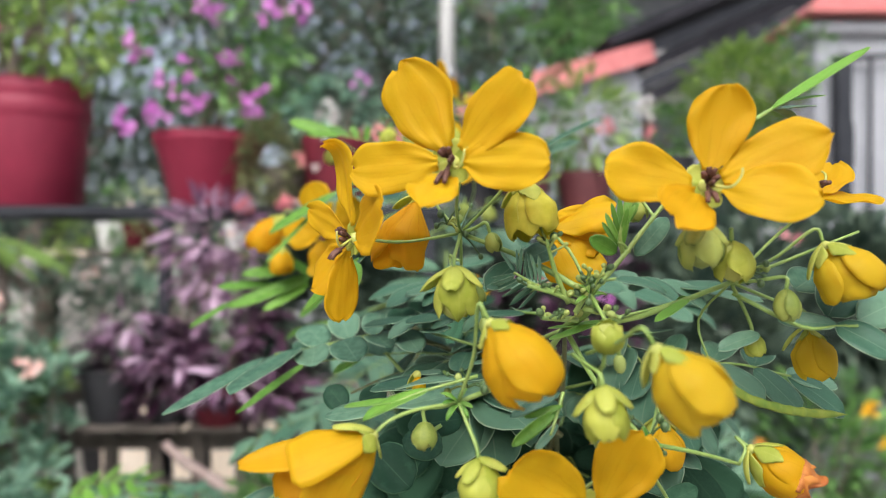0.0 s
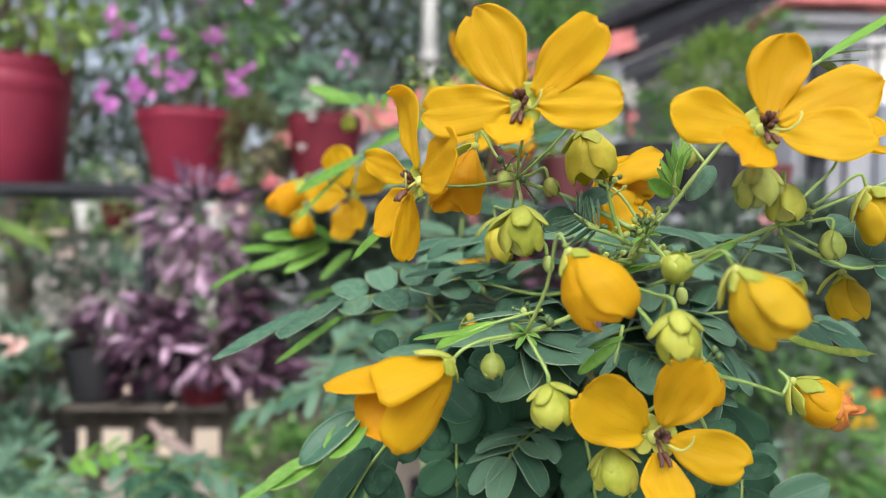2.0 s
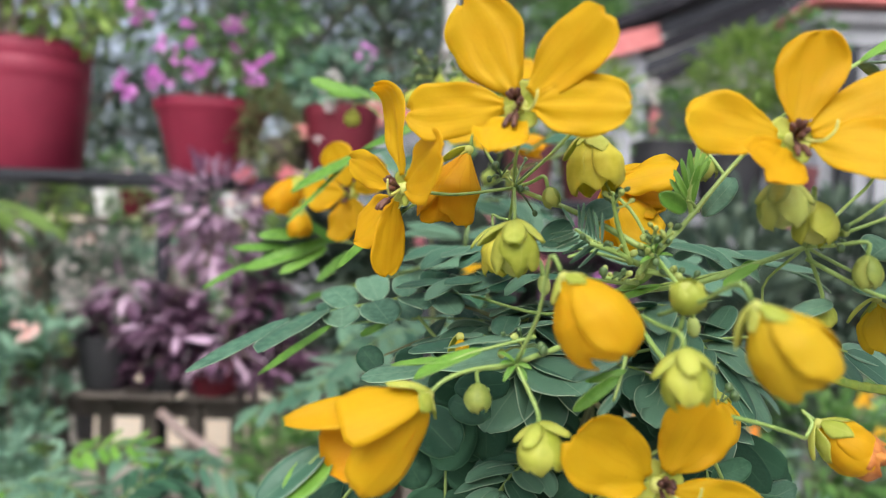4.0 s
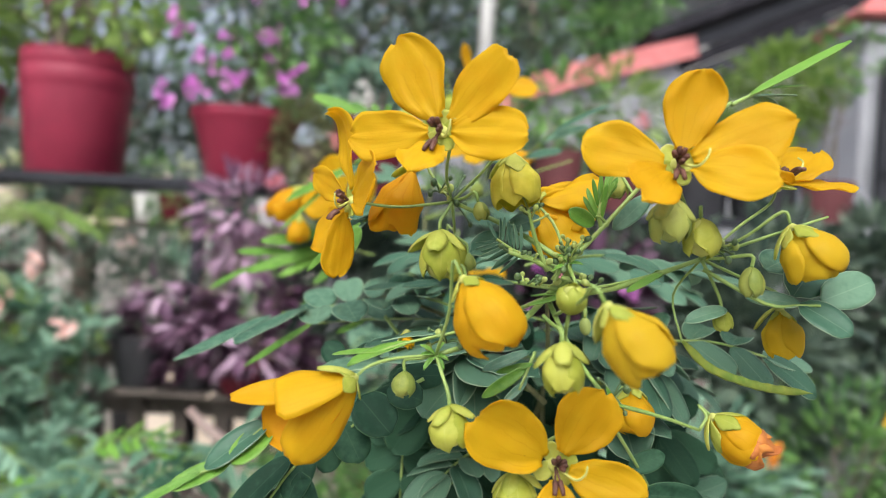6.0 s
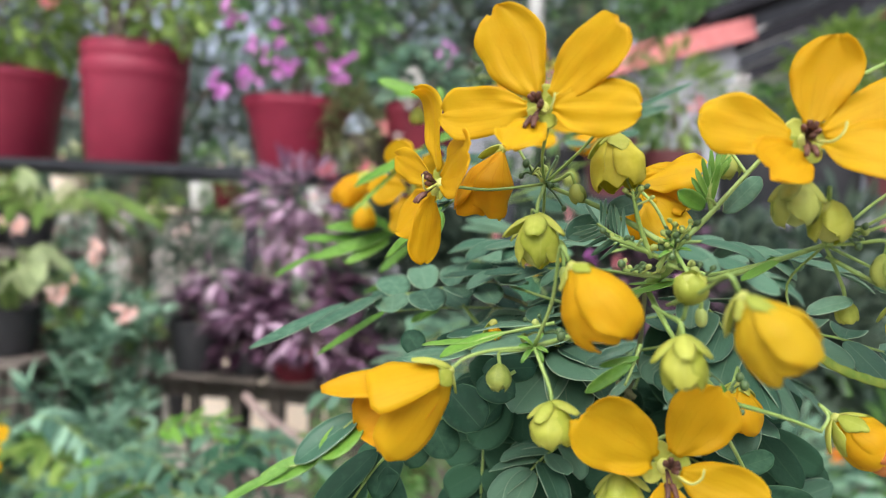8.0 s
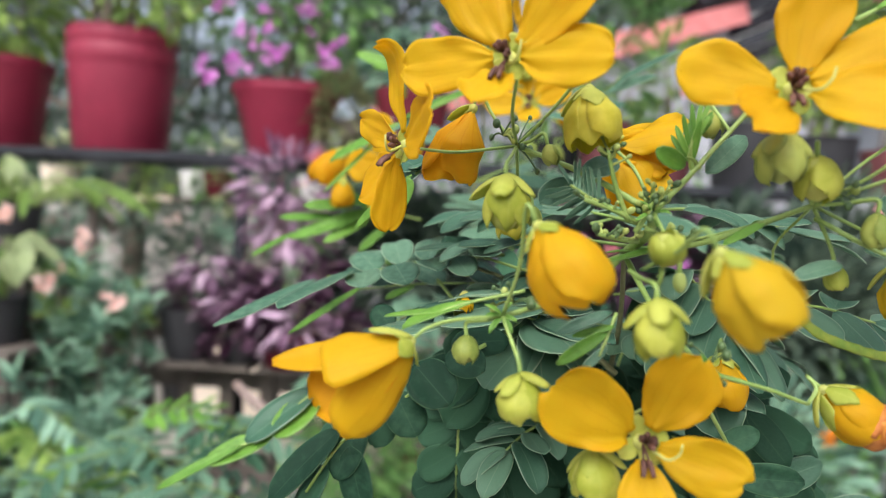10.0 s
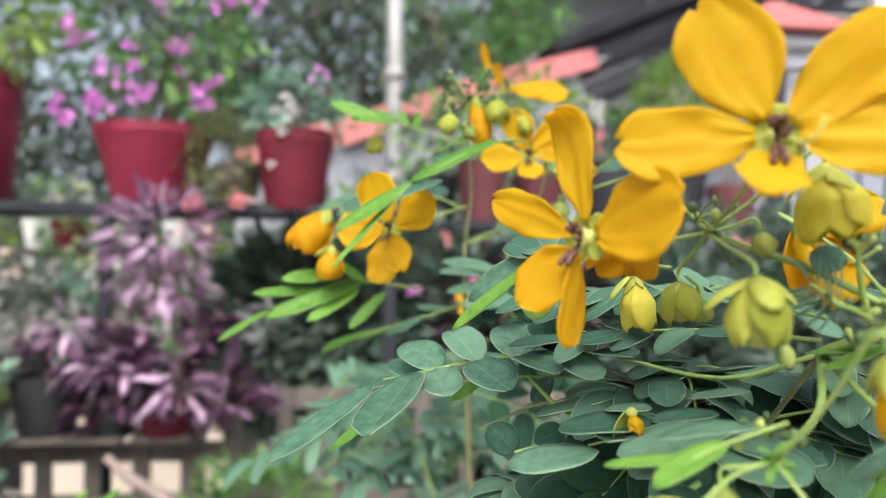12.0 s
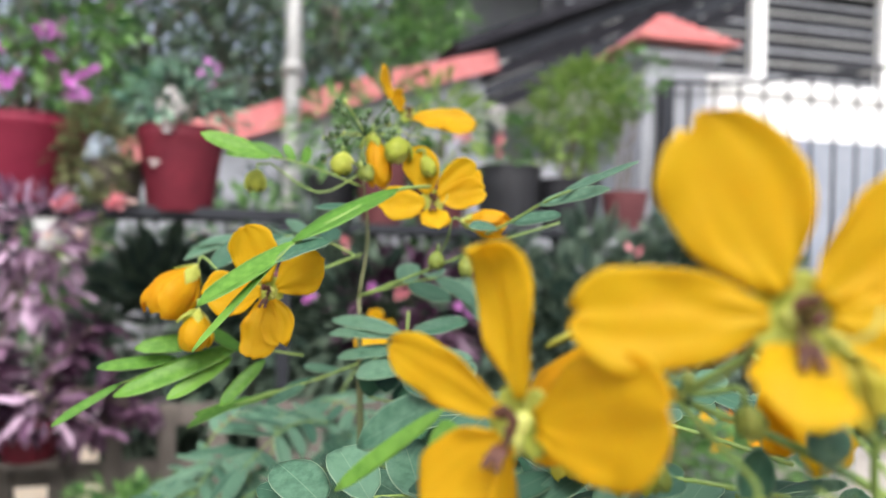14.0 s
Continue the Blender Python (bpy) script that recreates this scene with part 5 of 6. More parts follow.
closed_flower(bush2, G(-2.25, 9.7, 0.45), (-0.55, -0.1, -0.80), 0.62, 0.44, 64, G(-1.75, 9.6, 0.22), mat=M_PETAL_OLD, ruffle=0.07)
closed_flower(bush2, G(-2.20, 9.5, 0.02), (-0.1, -0.1, -1), 0.40, 0.32, 65, G(-1.75, 9.6, 0.22), cap=0.4)
closed_flower(bush2, G(0.55, 9.75, 1.00), (0.92, -0.2, -0.1), 0.50, 0.30, 66, G(0.3, 10.2, 0.45), mat=M_PETAL_OLD, mouth=0.5)
bud(bush2, G(-0.16, 9.95, 1.92), (0.0, -0.1, -1), 0.32, 67, CROWN, 0.9)
bud(bush2, G(-0.78, 9.9, 1.70), (-0.1, -0.1, -1), 0.25, 68, CROWN, 0.9, open_=0.2)
bud(bush2, G(-1.70, 10.7, 1.56), (-0.1, -0.1, -1), 0.27, 69, G(-1.55, 10.5, 1.62), 0.9)
bud(bush2, G(0.12, 9.9, 1.72), (0.3, -0.1, -0.8), 0.27, 70, CROWN, 0.6)
bud(bush2, G(-0.52, 10.0, 1.62), (0.1, 0, -1), 0.22, 71, CROWN, 0.8, mat=M_SEPAL_DULL)
bud(bush2, G(0.30, 9.9, 0.66), (-0.1, 0, -1), 0.22, 72, G(0.3, 10.2, 0.45), 0.8, mat=M_SEPAL_DULL)
bud(bush2, G(0.62, 9.8, 0.62), (0.1, 0, -1), 0.26, 73, G(0.9, 9.8, 0.75), 0.8, mat=M_SEPAL_DULL)
closed_flower(bush2, G(-0.42, 10.1, 1.95), (0.1, 0, -1), 0.60, 0.30, 74, CROWN, mat=M_PETAL_OLD)
tiny_buds(bush2, G(-0.50, 10.2, 1.95), 28, 0.62, 75, 1.6)
tiny_buds(bush2, G(-0.85, 10.3, 1.75), 10, 0.35, 76, 1.6)
tiny_buds(bush2, G(0.15, 11.0, 2.1), 6, 0.3, 77)
leaf(bush2, [G(-0.5, 10.5, 0.55), G(-0.9, 10.8, 0.75), G(-1.4, 11.0, 0.80), G(-1.9, 11.2, 0.75)], 5, 0.60, (0, -0.4, 1), "oblong", seed=37)
leaf(bush2, [FORK, G(0.5, 11.0, 0.3), G(1.0, 11.2, 0.2)], 4, 0.60, (0, -0.5, 1), "oblong", seed=40)
loose_leaf(bush2, [(0.04, 10.20, -0.05), (0.00, 10.10, -0.49), (-0.03, 10.00, -0.86)], (0, -0.6, 0.8), [
    ((-0.07, 10.00, -0.28), (-0.83, 10.10, -0.05), 0.30, 0),
    ((-0.06, 10.00, -0.32), (-0.88, 9.90, -0.21), 0.24, 0),
    ((0.00, 10.00, -0.48), (-0.79, 9.80, -0.43), 0.26, 0),
    ((0.10, 10.00, -0.61), (-0.61, 9.60, -0.66), 0.34, 0),
    ((0.03, 10.00, -0.29), (0.73, 10.10, -0.14), 0.30, 0),
    ((0.07, 10.00, -0.51), (0.71, 9.80, -0.53), 0.30, 0),
], 0.0007)
loose_leaf(bush2, [(0.13, 9.60, 1.35), (-0.33, 9.10, 1.25), (-0.91, 8.80, 0.95), (-1.27, 8.65, 0.73), (-1.47, 8.50, 0.55)], (-0.3, -0.5, 0.85), [
    ((-0.32, 9.00, 1.26), (-1.32, 8.60, 0.71), 0.26, 1),
    ((-1.24, 8.70, 0.73), (-2.07, 8.30, 0.16), 0.25, 1),
    ((-1.48, 8.50, 0.54), (-1.01, 8.50, 0.78), 0.42, 0),
    ((-1.46, 8.50, 0.56), (-2.10, 8.20, -0.20), 0.11, 1),
    ((-0.67, 9.00, 1.08), (-1.09, 9.30, 1.04), 0.30, 0),
], 0.0008)
loose_leaf(bush2, [(-1.16, 9.80, -0.48), (-1.80, 9.80, -0.40), (-2.43, 9.80, -0.54), (-2.95, 9.80, -0.73)], (-0.1, -0.75, 0.65), [
    ((-1.82, 9.80, -0.37), (-2.97, 9.60, -0.83), 0.19, 1),
    ((-2.08, 9.80, -0.30), (-2.79, 9.60, -0.34), 0.26, 1),
    ((-1.78, 9.80, -0.41), (-2.21, 9.60, -0.14), 0.32, 1),
    ((-1.89, 9.80, -0.49), (-2.48, 9.60, -0.88), 0.23, 1),
    ((-2.95, 9.80, -0.73), (-3.54, 9.60, -1.07), 0.15, 1),
    ((-1.56, 9.80, -0.52), (-1.99, 9.60, -0.94), 0.24, 1),
    ((-2.43, 9.80, -0.48), (-3.13, 9.60, -0.56), 0.20, 1),
], 0.0007)
loose_leaf(bush2, [(-0.44, 10.60, -0.69), (-0.97, 10.60, -0.89), (-1.67, 10.60, -1.09), (-2.32, 10.60, -1.33)], (0, -0.35, 1), [
    ((-0.97, 10.60, -0.89), (-1.49, 10.90, -1.06), 0.30, 0),
    ((-1.36, 10.60, -1.00), (-1.88, 10.90, -1.22), 0.28, 1),
    ((-1.67, 10.60, -1.09), (-2.33, 10.70, -1.31), 0.25, 1),
    ((-1.10, 10.60, -0.94), (-1.54, 10.20, -1.10), 0.25, 0),
    ((-1.86, 10.60, -1.15), (-2.39, 10.40, -1.32), 0.25, 1),
    ((-0.71, 10.60, -0.78), (-1.09, 11.00, -0.81), 0.30, 0),
], 0.0008)
loose_leaf(bush2, [(-0.51, 10.40, 1.39), (-0.84, 10.40, 1.51), (-1.22, 10.40, 1.63), (-1.66, 10.30, 1.70)], (-0.1, -0.8, 0.6), [
    ((-1.65, 10.30, 1.68), (-2.29, 10.30, 1.88), 0.30, 1),
    ((-1.60, 10.40, 1.72), (-2.08, 10.40, 1.94), 0.26, 1),
    ((-1.41, 10.40, 1.67), (-1.73, 10.40, 1.84), 0.35, 1),
    ((-1.29, 10.40, 1.65), (-1.39, 10.40, 1.84), 0.50, 1),
    ((-1.16, 10.40, 1.62), (-1.13, 10.40, 1.83), 0.50, 1),
    ((-1.54, 10.30, 1.67), (-2.02, 10.20, 1.73), 0.30, 1),
], 0.0006)
loose_leaf(bush2, [(0.74, 9.50, 0.85), (0.92, 9.20, 0.98), (1.11, 8.80, 1.16), (1.23, 8.40, 1.26)], (-0.3, -0.75, 0.6), [
    ((0.91, 9.20, 0.97), (1.39, 9.00, 1.08), 0.34, 0),
    ((1.08, 8.80, 1.14), (1.63, 8.40, 1.30), 0.24, 0),
    ((1.22, 8.50, 1.25), (1.82, 8.20, 1.56), 0.09, 0),
    ((1.17, 8.60, 1.20), (1.62, 8.60, 1.50), 0.10, 0),
    ((0.84, 9.40, 0.91), (0.49, 9.20, 0.95), 0.40, 0),
], 0.0007)

for k, (x, y, z, dx, dz) in enumerate(((-0.3, 11.0, -1.2, 1.5, -0.6), (-0.3, 11.0, -2.0, 1.6, -1.2), (-0.5, 10.8, -0.6, 0.9, -0.6))):
    leaf(bush2, [G(x, y, z), G(x + dx * 0.4, y - 0.4, z + dz * 0.15), G(x + dx * 0.75, y - 0.7, z + dz * 0.5), G(x + dx, y - 0.8, z + dz)], 5, 0.56, (0, -0.6, 0.8), "oblong", M_LEAFLET_SHADED, seed=41 + k, first=0.15)
bush = first_bush

# ---- a third shrub, low beside the path ----
bush3 = thing("senna_shrub", "low feathery senna shrub with a few yellow blooms", "shrub")
bush = bush3
branch([G(-9, 19, -24), G(-8.5, 17.5, -14), G(-7.6, 16, -8.5), G(-7.0, 15.5, -7.2)], 0.00648, 0.00144, M_WOODY)
for k in range(18):
    rng = random.Random(900 + k)
    a = rng.uniform(0, 6.28)
    c = G(-8.4 + rng.uniform(-2.6, 2.6), 15.4 + rng.uniform(-2.0, 2.4), -6.6 + rng.uniform(-1.4, 0.9))
    d = Vector((math.cos(a), 0.6 * math.sin(a) - 0.2, 0)) * 2.2 * CM4
    leaf(bush3, [c - d * 0.5 - Vector((0, 0, 0.02)), c, c + d * 0.5 + Vector((0, 0, 0.004)), c + d - Vector((0, 0, 0.012))], 8, 0.66, (0, -0.3, 1), "narrow", (M_LEAFLET, M_YOUNG, M_LEAFLET, M_LEAFLET_SHADED, M_LEAFLET, M_LEAFLET)[k % 6], seed=70 + k, first=0.2)
for k, (x, y, z) in enumerate(((-11.7, 14.2, -5.6), (-11.5, 14.0, -6.3), (-12.1, 14.3, -6.2))):
    flower(bush3, G(x, y, z), facing(-20 + 30 * k, 30), [(90 + 72 * j, 0.5, 0.4, 18, 0.2, 0.25) for j in range(5)], 91 + k, G(-9.4, 15.0, -7.2))
for k in range(16):
    rng = random.Random(950 + k)
    a = rng.uniform(0, 6.28)
    c = G(-0.9 + rng.uniform(-1.6, 2.0), 15.2 + rng.uniform(-1.2, 1.6), -3.1 + rng.uniform(-1.2, 1.0))
    d = Vector((math.cos(a), 0.6 * math.sin(a) - 0.2, 0)) * 2.0 * CM4
    leaf(bush2, [c - d * 0.5 - Vector((0, 0, 0.02)), c, c + d * 0.5 + Vector((0, 0, 0.004)), c + d - Vector((0, 0, 0.012))], 8, 0.62, (0, -0.3, 1), "narrow", M_LEAFLET, seed=130 + k, first=0.2)
bush = bush2
branch([G(-0.2, 11.5, -6), G(-0.6, 13.5, -4.4), G(-1.2, 15.2, -3.0)], 0.0012, 0.0008)
bush = bush3
branch([G(-7.0, 15.5, -7.2), G(-8.5, 15.4, -6.8), G(-10.2, 15.0, -7.2)], 0.0012, 0.0008)
flower(bush3, G(0.7, 17.5, -1.2), facing(20, 20), [(90 + 72 * j, 0.5, 0.4, 18, 0.2, 0.25) for j in range(5)], 97, G(-0.4, 16.0, -2.6))
bush = first_bush

# ---- the pot stand and its pots ----
stand = thing("pot_stand", "dark iron pot stand with long angle bars", "stand", at=(-1.0, 1.96, 0))
STAND_Z = E_ + 0.112
for y in (1.80, 2.10):
    part("bar", box(bmesh.new(), (-2.6, y, STAND_Z - 0.024), (0.0, y + 0.035, STAND_Z), 0.003), M_IRON, stand, flat=True)
for x in (-2.5, -1.62, -0.74, -0.05):
    part("cross_bar", box(bmesh.new(), (x, 1.83, STAND_Z - 0.028), (x + 0.03, 2.10, STAND_Z - 0.002), 0.003), M_IRON, stand, flat=True)
    for y in (1.80, 2.10):
        part("leg", box(bmesh.new(), (x, y + 0.002, -0.02), (x + 0.03, y + 0.033, STAND_Z - 0.03), 0.003), M_IRON, stand, flat=True)
for x in (-2.03, -1.95, -1.61, -1.53, -1.20, -1.12, -0.71, -0.63, -0.49, -0.44, -0.32, -0.27):
    part("slat", box(bmesh.new(), (x, 1.835, STAND_Z - 0.012), (x + 0.05, 2.10, STAND_Z - 0.001), 0.002), M_IRON, stand, flat=True)


def pot(parent, x, y, z, r_top, r_base, h, mat, rim=0.05, bands=1):
    """A moulded plastic pot with a thick rim, and its soil."""
    t = 0.006
    prof = [(r_base * 0.96, z), (r_base, z + 0.006), (r_base + (r_top - r_base) * 0.80, z + h - rim - 0.012)]
    for b in range(bands):
        lo = z + h - rim + b * rim / bands
        prof += [(r_top * 0.985, lo), (r_top * 1.006, lo + 0.006), (r_top * 1.012, lo + rim / bands - 0.012), (r_top * 0.992, lo + rim / bands - 0.004)]
    prof += [(r_top * 1.02, z + h - 0.004), (r_top * 1.0, z + h), (r_top - t, z + h), (r_top - t - 0.006, z + h - 0.04)]
    p = part("pot", lathe(bmesh.new(), prof, 36, (x, y, 0)), mat, parent)
    part("soil", lathe(bmesh.new(), [(r_top - t - 0.004, z + h - 0.045), (r_top * 0.6, z + h - 0.034), (r_top * 0.2, z + h - 0.03)], 24, (x, y, 0)), M_SOIL, parent)
    return p


def twig(parent, points, r0, r1, mat=None):
    return part("stem", tube(bmesh.new(), points, r0, r1, 6, knobs=0.1), mat or M_BARK, parent)


def bloom_cluster(parent, centre, n, spread, size, mat, seed, name="bloom"):
    """A loose head of papery blooms: each a ring of small bracts."""
    rng = np.random.default_rng(seed)
    rows = []
    n = int(n * 1.7)
    for k in range(n):
        c = np.asarray(centre) + rng.normal(0, spread * 0.85, 3)
        for j in range(6):
            a = j * 1.047 + rng.uniform(0, 0.6)
            rows.append([*c, math.cos(a), -0.35 + 0.3 * rng.normal(), math.sin(a)])
    return leaf_cloud(name, mat, parent, rows, size * 0.78, seed, aspect=0.85, droop=0.0, jitter=0.3)


def shrub_in_pot(name, label, category, x, y, z, pot_args, crowns, leaf_mat, leaf_size, n, seed, blooms=(), aspect=0.45, stems=5, pot_mat=None, group="", stem_mat=None, whorled=False):
    """A pot with stems, leaf masses (place, radii) and heads of blooms."""
    th = thing(name, label, category, group, (x, y, z))
    r_top, r_base, h, rim, bands = pot_args
    pot(th, x, y, z, r_top, r_base, h, pot_mat or M_RED_POT, rim, bands)
    rng = np.random.default_rng(seed)
    rows = []
    for k, (c, radii) in enumerate(crowns):
        rows.append((whorl_spots if whorled else ball_spots)(rng, int(n * radii[0] * radii[2] / sum(q[1][0] * q[1][2] for q in crowns)), c, radii))
        for s in range(stems):
            e = np.asarray(c) + rng.normal(0, 0.45, 3) * np.asarray(radii)
            b = (x + rng.uniform(-0.4, 0.4) * r_top, y + rng.uniform(-0.4, 0.4) * r_top, z + h - 0.04)
            m = (b[0] * 0.6 + e[0] * 0.4 + rng.normal(0, 0.015), b[1] * 0.6 + e[1] * 0.4, b[2] * 0.45 + e[2] * 0.55)
            twig(th, [b, m, tuple(e)], 0.006, 0.002, stem_mat)
    leaf_cloud("foliage", leaf_mat, th, np.vstack(rows), leaf_size, seed, aspect, *((0.05, "", 0.14) if whorled else ()))
    for k, (c, num, spread, size, mat) in enumerate(blooms):
        bloom_cluster(th, c, num, spread, size, mat, seed * 10 + k)
    return th


GROUP = "red pots on the iron stand"
shrub_in_pot("potted_bougainvillea", "tall red plastic pot with sprawling pink bougainvillea on the iron stand", "potted plant", -1.155, 1.96, STAND_Z, (0.148, 0.128, 0.345, 0.10, 2),
             [((-1.15, 1.95, E_ + 0.62), (0.30, 0.22, 0.13)), ((-1.30, 2.0, E_ + 0.80), (0.28, 0.24, 0.18)), ((-0.98, 1.9, E_ + 0.52), (0.14, 0.12, 0.07))], M_LIME, 0.050, 800, 201,
             [((-1.36, 1.86, E_ + 0.56), 4, 0.02, 0.022, M_PINK), ((-1.22, 1.85, E_ + 0.62), 3, 0.02, 0.02, M_PINK)], group=GROUP)
shrub_in_pot("potted_bougainvillea", "wide red bowl pot with leggy magenta bougainvillea, on the iron stand", "potted plant", -0.655, 1.96, STAND_Z, (0.152, 0.104, 0.205, 0.03, 1),
             [((-0.66, 1.95, E_ + 0.56), (0.26, 0.18, 0.20)), ((-0.52, 1.92, E_ + 0.46), (0.16, 0.14, 0.12))], M_GREEN, 0.045, 620, 202,
             [((-0.80, 1.80, E_ + 0.66), 3, 0.016, 0.024, M_MAGENTA), ((-0.80, 1.82, E_ + 0.52), 5, 0.022, 0.026, M_MAGENTA), ((-0.62, 1.80, E_ + 0.68), 6, 0.024, 0.026, M_MAGENTA),
              ((-0.61, 1.80, E_ + 0.62), 5, 0.02, 0.026, M_MAGENTA), ((-0.56, 1.82, E_ + 0.50), 5, 0.022, 0.026, M_MAGENTA), ((-0.66, 1.80, E_ + 0.44), 4, 0.02, 0.024, M_MAGENTA),
              ((-0.74, 1.80, E_ + 0.36), 5, 0.02, 0.024, M_MAGENTA), ((-0.64, 1.80, E_ + 0.38), 4, 0.02, 0.024, M_MAGENTA), ((-0.50, 1.80, E_ + 0.39), 7, 0.03, 0.022, M_MAGENTA),
              ((-0.82, 1.80, E_ + 0.33), 4, 0.016, 0.024, M_MAGENTA), ((-0.44, 1.80, E_ + 0.64), 4, 0.02, 0.026, M_MAGENTA), ((-0.38, 1.82, E_ + 0.64), 3, 0.02, 0.026, M_MAGENTA), ((-0.72, 1.8, E_ + 0.44), 3, 0.015, 0.018, M_MAGENTA)], group=GROUP)
shrub_in_pot("potted_shrub", "red plastic pot with a thin pale-flowered shrub, on the iron stand", "potted plant", -0.28, 1.86, E_ + 0.10, (0.098, 0.074, 0.20, 0.035, 1),
             [((-0.28, 1.86, E_ + 0.36), (0.14, 0.12, 0.09))], M_BLUISH, 0.035, 260, 203, [((-0.27, 1.80, E_ + 0.33), 10, 0.05, 0.02, M_WHITE_BLOOM), ((-0.22, 1.8, E_ + 0.44), 3, 0.02, 0.02, M_MAGENTA)], group=GROUP, pot_mat=M_RED_POT_OLD)
shrub_in_pot("potted_shrub", "red plastic pot with bright green shoots, on the iron stand", "potted plant", -1.56, 1.97, STAND_Z, (0.155, 0.118, 0.265, 0.03, 1),
             [((-1.56, 1.97, E_ + 0.55), (0.22, 0.2, 0.16))], M_LIME, 0.06, 420, 204, group=GROUP)
shrub_in_pot("potted_shrub", "red plastic pot with trailing foliage, on the iron stand", "potted plant", -1.98, 1.97, STAND_Z, (0.15, 0.115, 0.26, 0.03, 1),
             [((-1.98, 1.97, E_ + 0.52), (0.22, 0.2, 0.18))], M_GREEN, 0.06, 420, 205, group=GROUP)
shrub_in_pot("potted_trailer", "small brown pot with a dry trailing plant, on the iron stand", "potted plant", -0.43, 1.90, STAND_Z, (0.06, 0.05, 0.11, 0.02, 1),
             [((-0.46, 1.82, E_ + 0.22), (0.09, 0.07, 0.13))], M_DRY, 0.022, 800, 206, [((-0.43, 1.8, E_ + 0.12), 4, 0.03, 0.018, M_PEACH), ((-0.512, 1.785, E_ + 0.105), 6, 0.010, 0.022, M_PINK), ((-0.407, 1.785, E_ + 0.118), 6, 0.010, 0.022, M_PINK)], pot_mat=M_WOOD)

# purple foliage in pots on a ledge of the slatted fence
SHELF_Z = E_ - 0.415
fence = thing("lattice_fence", "weathered taupe timber lattice fence with square gaps", "fence", at=(-0.8, 1.76, 0))
for k in range(24):
    x = -1.971 + 0.111 * k
    part("upright_slat", box(bmesh.new(), (x, 1.76, -0.02), (x + 0.038, 1.774, E_ - 0.335), 0.003), M_WOOD, fence, flat=True)
for k in range(8):
    z = E_ - 0.388 - 0.124 * k
    part("cross_slat", box(bmesh.new(), (-2.05, 1.776, z), (0.6, 1.788, z + 0.048), 0.003), M_WOOD, fence, flat=True)
for lo, hi in ((-0.88, -0.62), (-0.60, -0.47)):
    part("ledge", box(bmesh.new(), (lo, 1.62, SHELF_Z - 0.012), (hi, 1.76, SHELF_Z), 0.003), M_WOOD, fence, flat=True)


def purple_plant(x, y, z, h, seed, size, pot_mat, r, ph, label, flat=0.7, shoots=30):
    """Arching shoots that end in rosettes of long purple leaves."""
    th = thing("potted_purple_plant", label, "potted plant", "purple plants", (x, y, z))
    pot(th, x, y, z, r, r * 0.78, ph, pot_mat, 0.02, 1)
    rng = np.random.default_rng(seed)
    rows = []
    root = np.array([x, y, z + ph - 0.02])
    for k in range(shoots):
        a, lift = rng.uniform(0, 6.283), rng.uniform(0.0, 1.3)
        d = np.array([math.cos(a) * math.cos(lift), math.sin(a) * math.cos(lift) * flat, math.sin(lift) * 0.80])
        tip = root + d * h * rng.uniform(0.55, 1.0)
        twig(th, [tuple(root), tuple((root + tip) / 2 + (0, 0, 0.03)), tuple(tip)], 0.004, 0.0015, M_BARK)
        for j in range(26):
            f = rng.uniform(0.75, 1.05) if j > 8 else rng.uniform(0.35, 0.8)
            c = root * (1 - f) + tip * f + np.array([0, 0, 0.04 * f * (1 - f)]) + rng.normal(0, 0.006, 3)
            b = rng.uniform(0, 6.283)
            rows.append([*c, *(d * 0.8 + np.array([math.cos(b), math.sin(b), 0.25 * math.sin(3 * b)]))])
    leaf_cloud("foliage", M_PURPLE, th, rows, size, seed, 0.36, 0.60)
    return th


arching = purple_plant(-0.535, 1.665, SHELF_Z, 0.29, 301, 0.064, M_RED_POT_OLD, 0.062, 0.085, "small maroon pot with an arching purple-leaved plant on the fence ledge")
purple_plant(-0.80, 1.69, SHELF_Z, 0.15, 302, 0.05, M_BLACK_POT, 0.074, 0.13, "black pot with a thin purple-leaved plant on the fence ledge", 0.6, 6)
shrub_in_pot("potted_purple_plant", "tall mauve-leaved plant in a dark pot on the fence ledge", "potted plant", -0.66, 1.68, SHELF_Z, (0.05, 0.04, 0.09, 0.02, 1),
             [((-0.585, 1.76, E_ + 0.03), (0.13, 0.07, 0.10)), ((-0.57, 1.74, E_ - 0.08), (0.09, 0.06, 0.07))], M_MAUVE, 0.056, 330, 303, [((-0.50, 1.72, E_ + 0.05), 2, 0.02, 0.018, M_PEACH)], pot_mat=M_BLACK_POT, aspect=0.32)
pale = np.random.default_rng(333)
for c in ((-0.60, 1.50, E_ - 0.24), (-0.47, 1.50, E_ - 0.28), (-0.70, 1.54, E_ - 0.16)):
    leaf_cloud("young_foliage", M_MAUVE, arching, ball_spots(pale, 26, c, (0.05, 0.04, 0.03), 0.2), 0.06, 334, 0.28, 0.5)
limb = thing("fallen_limb", "bare pinkish-brown limb leaning on the fence", "branch", at=(-0.6, 1.6, 0.7))
part("limb", tube(bmesh.new(), [(-0.645, 1.615, E_ - 0.452), (-0.59, 1.60, E_ - 0.492), (-0.50, 1.60, E_ - 0.552), (-0.36, 1.57, E_ - 0.68), (-0.1, 1.5, -0.01)], 0.010, 0.020, 9, 16, 0.2), M_LIMB, limb)

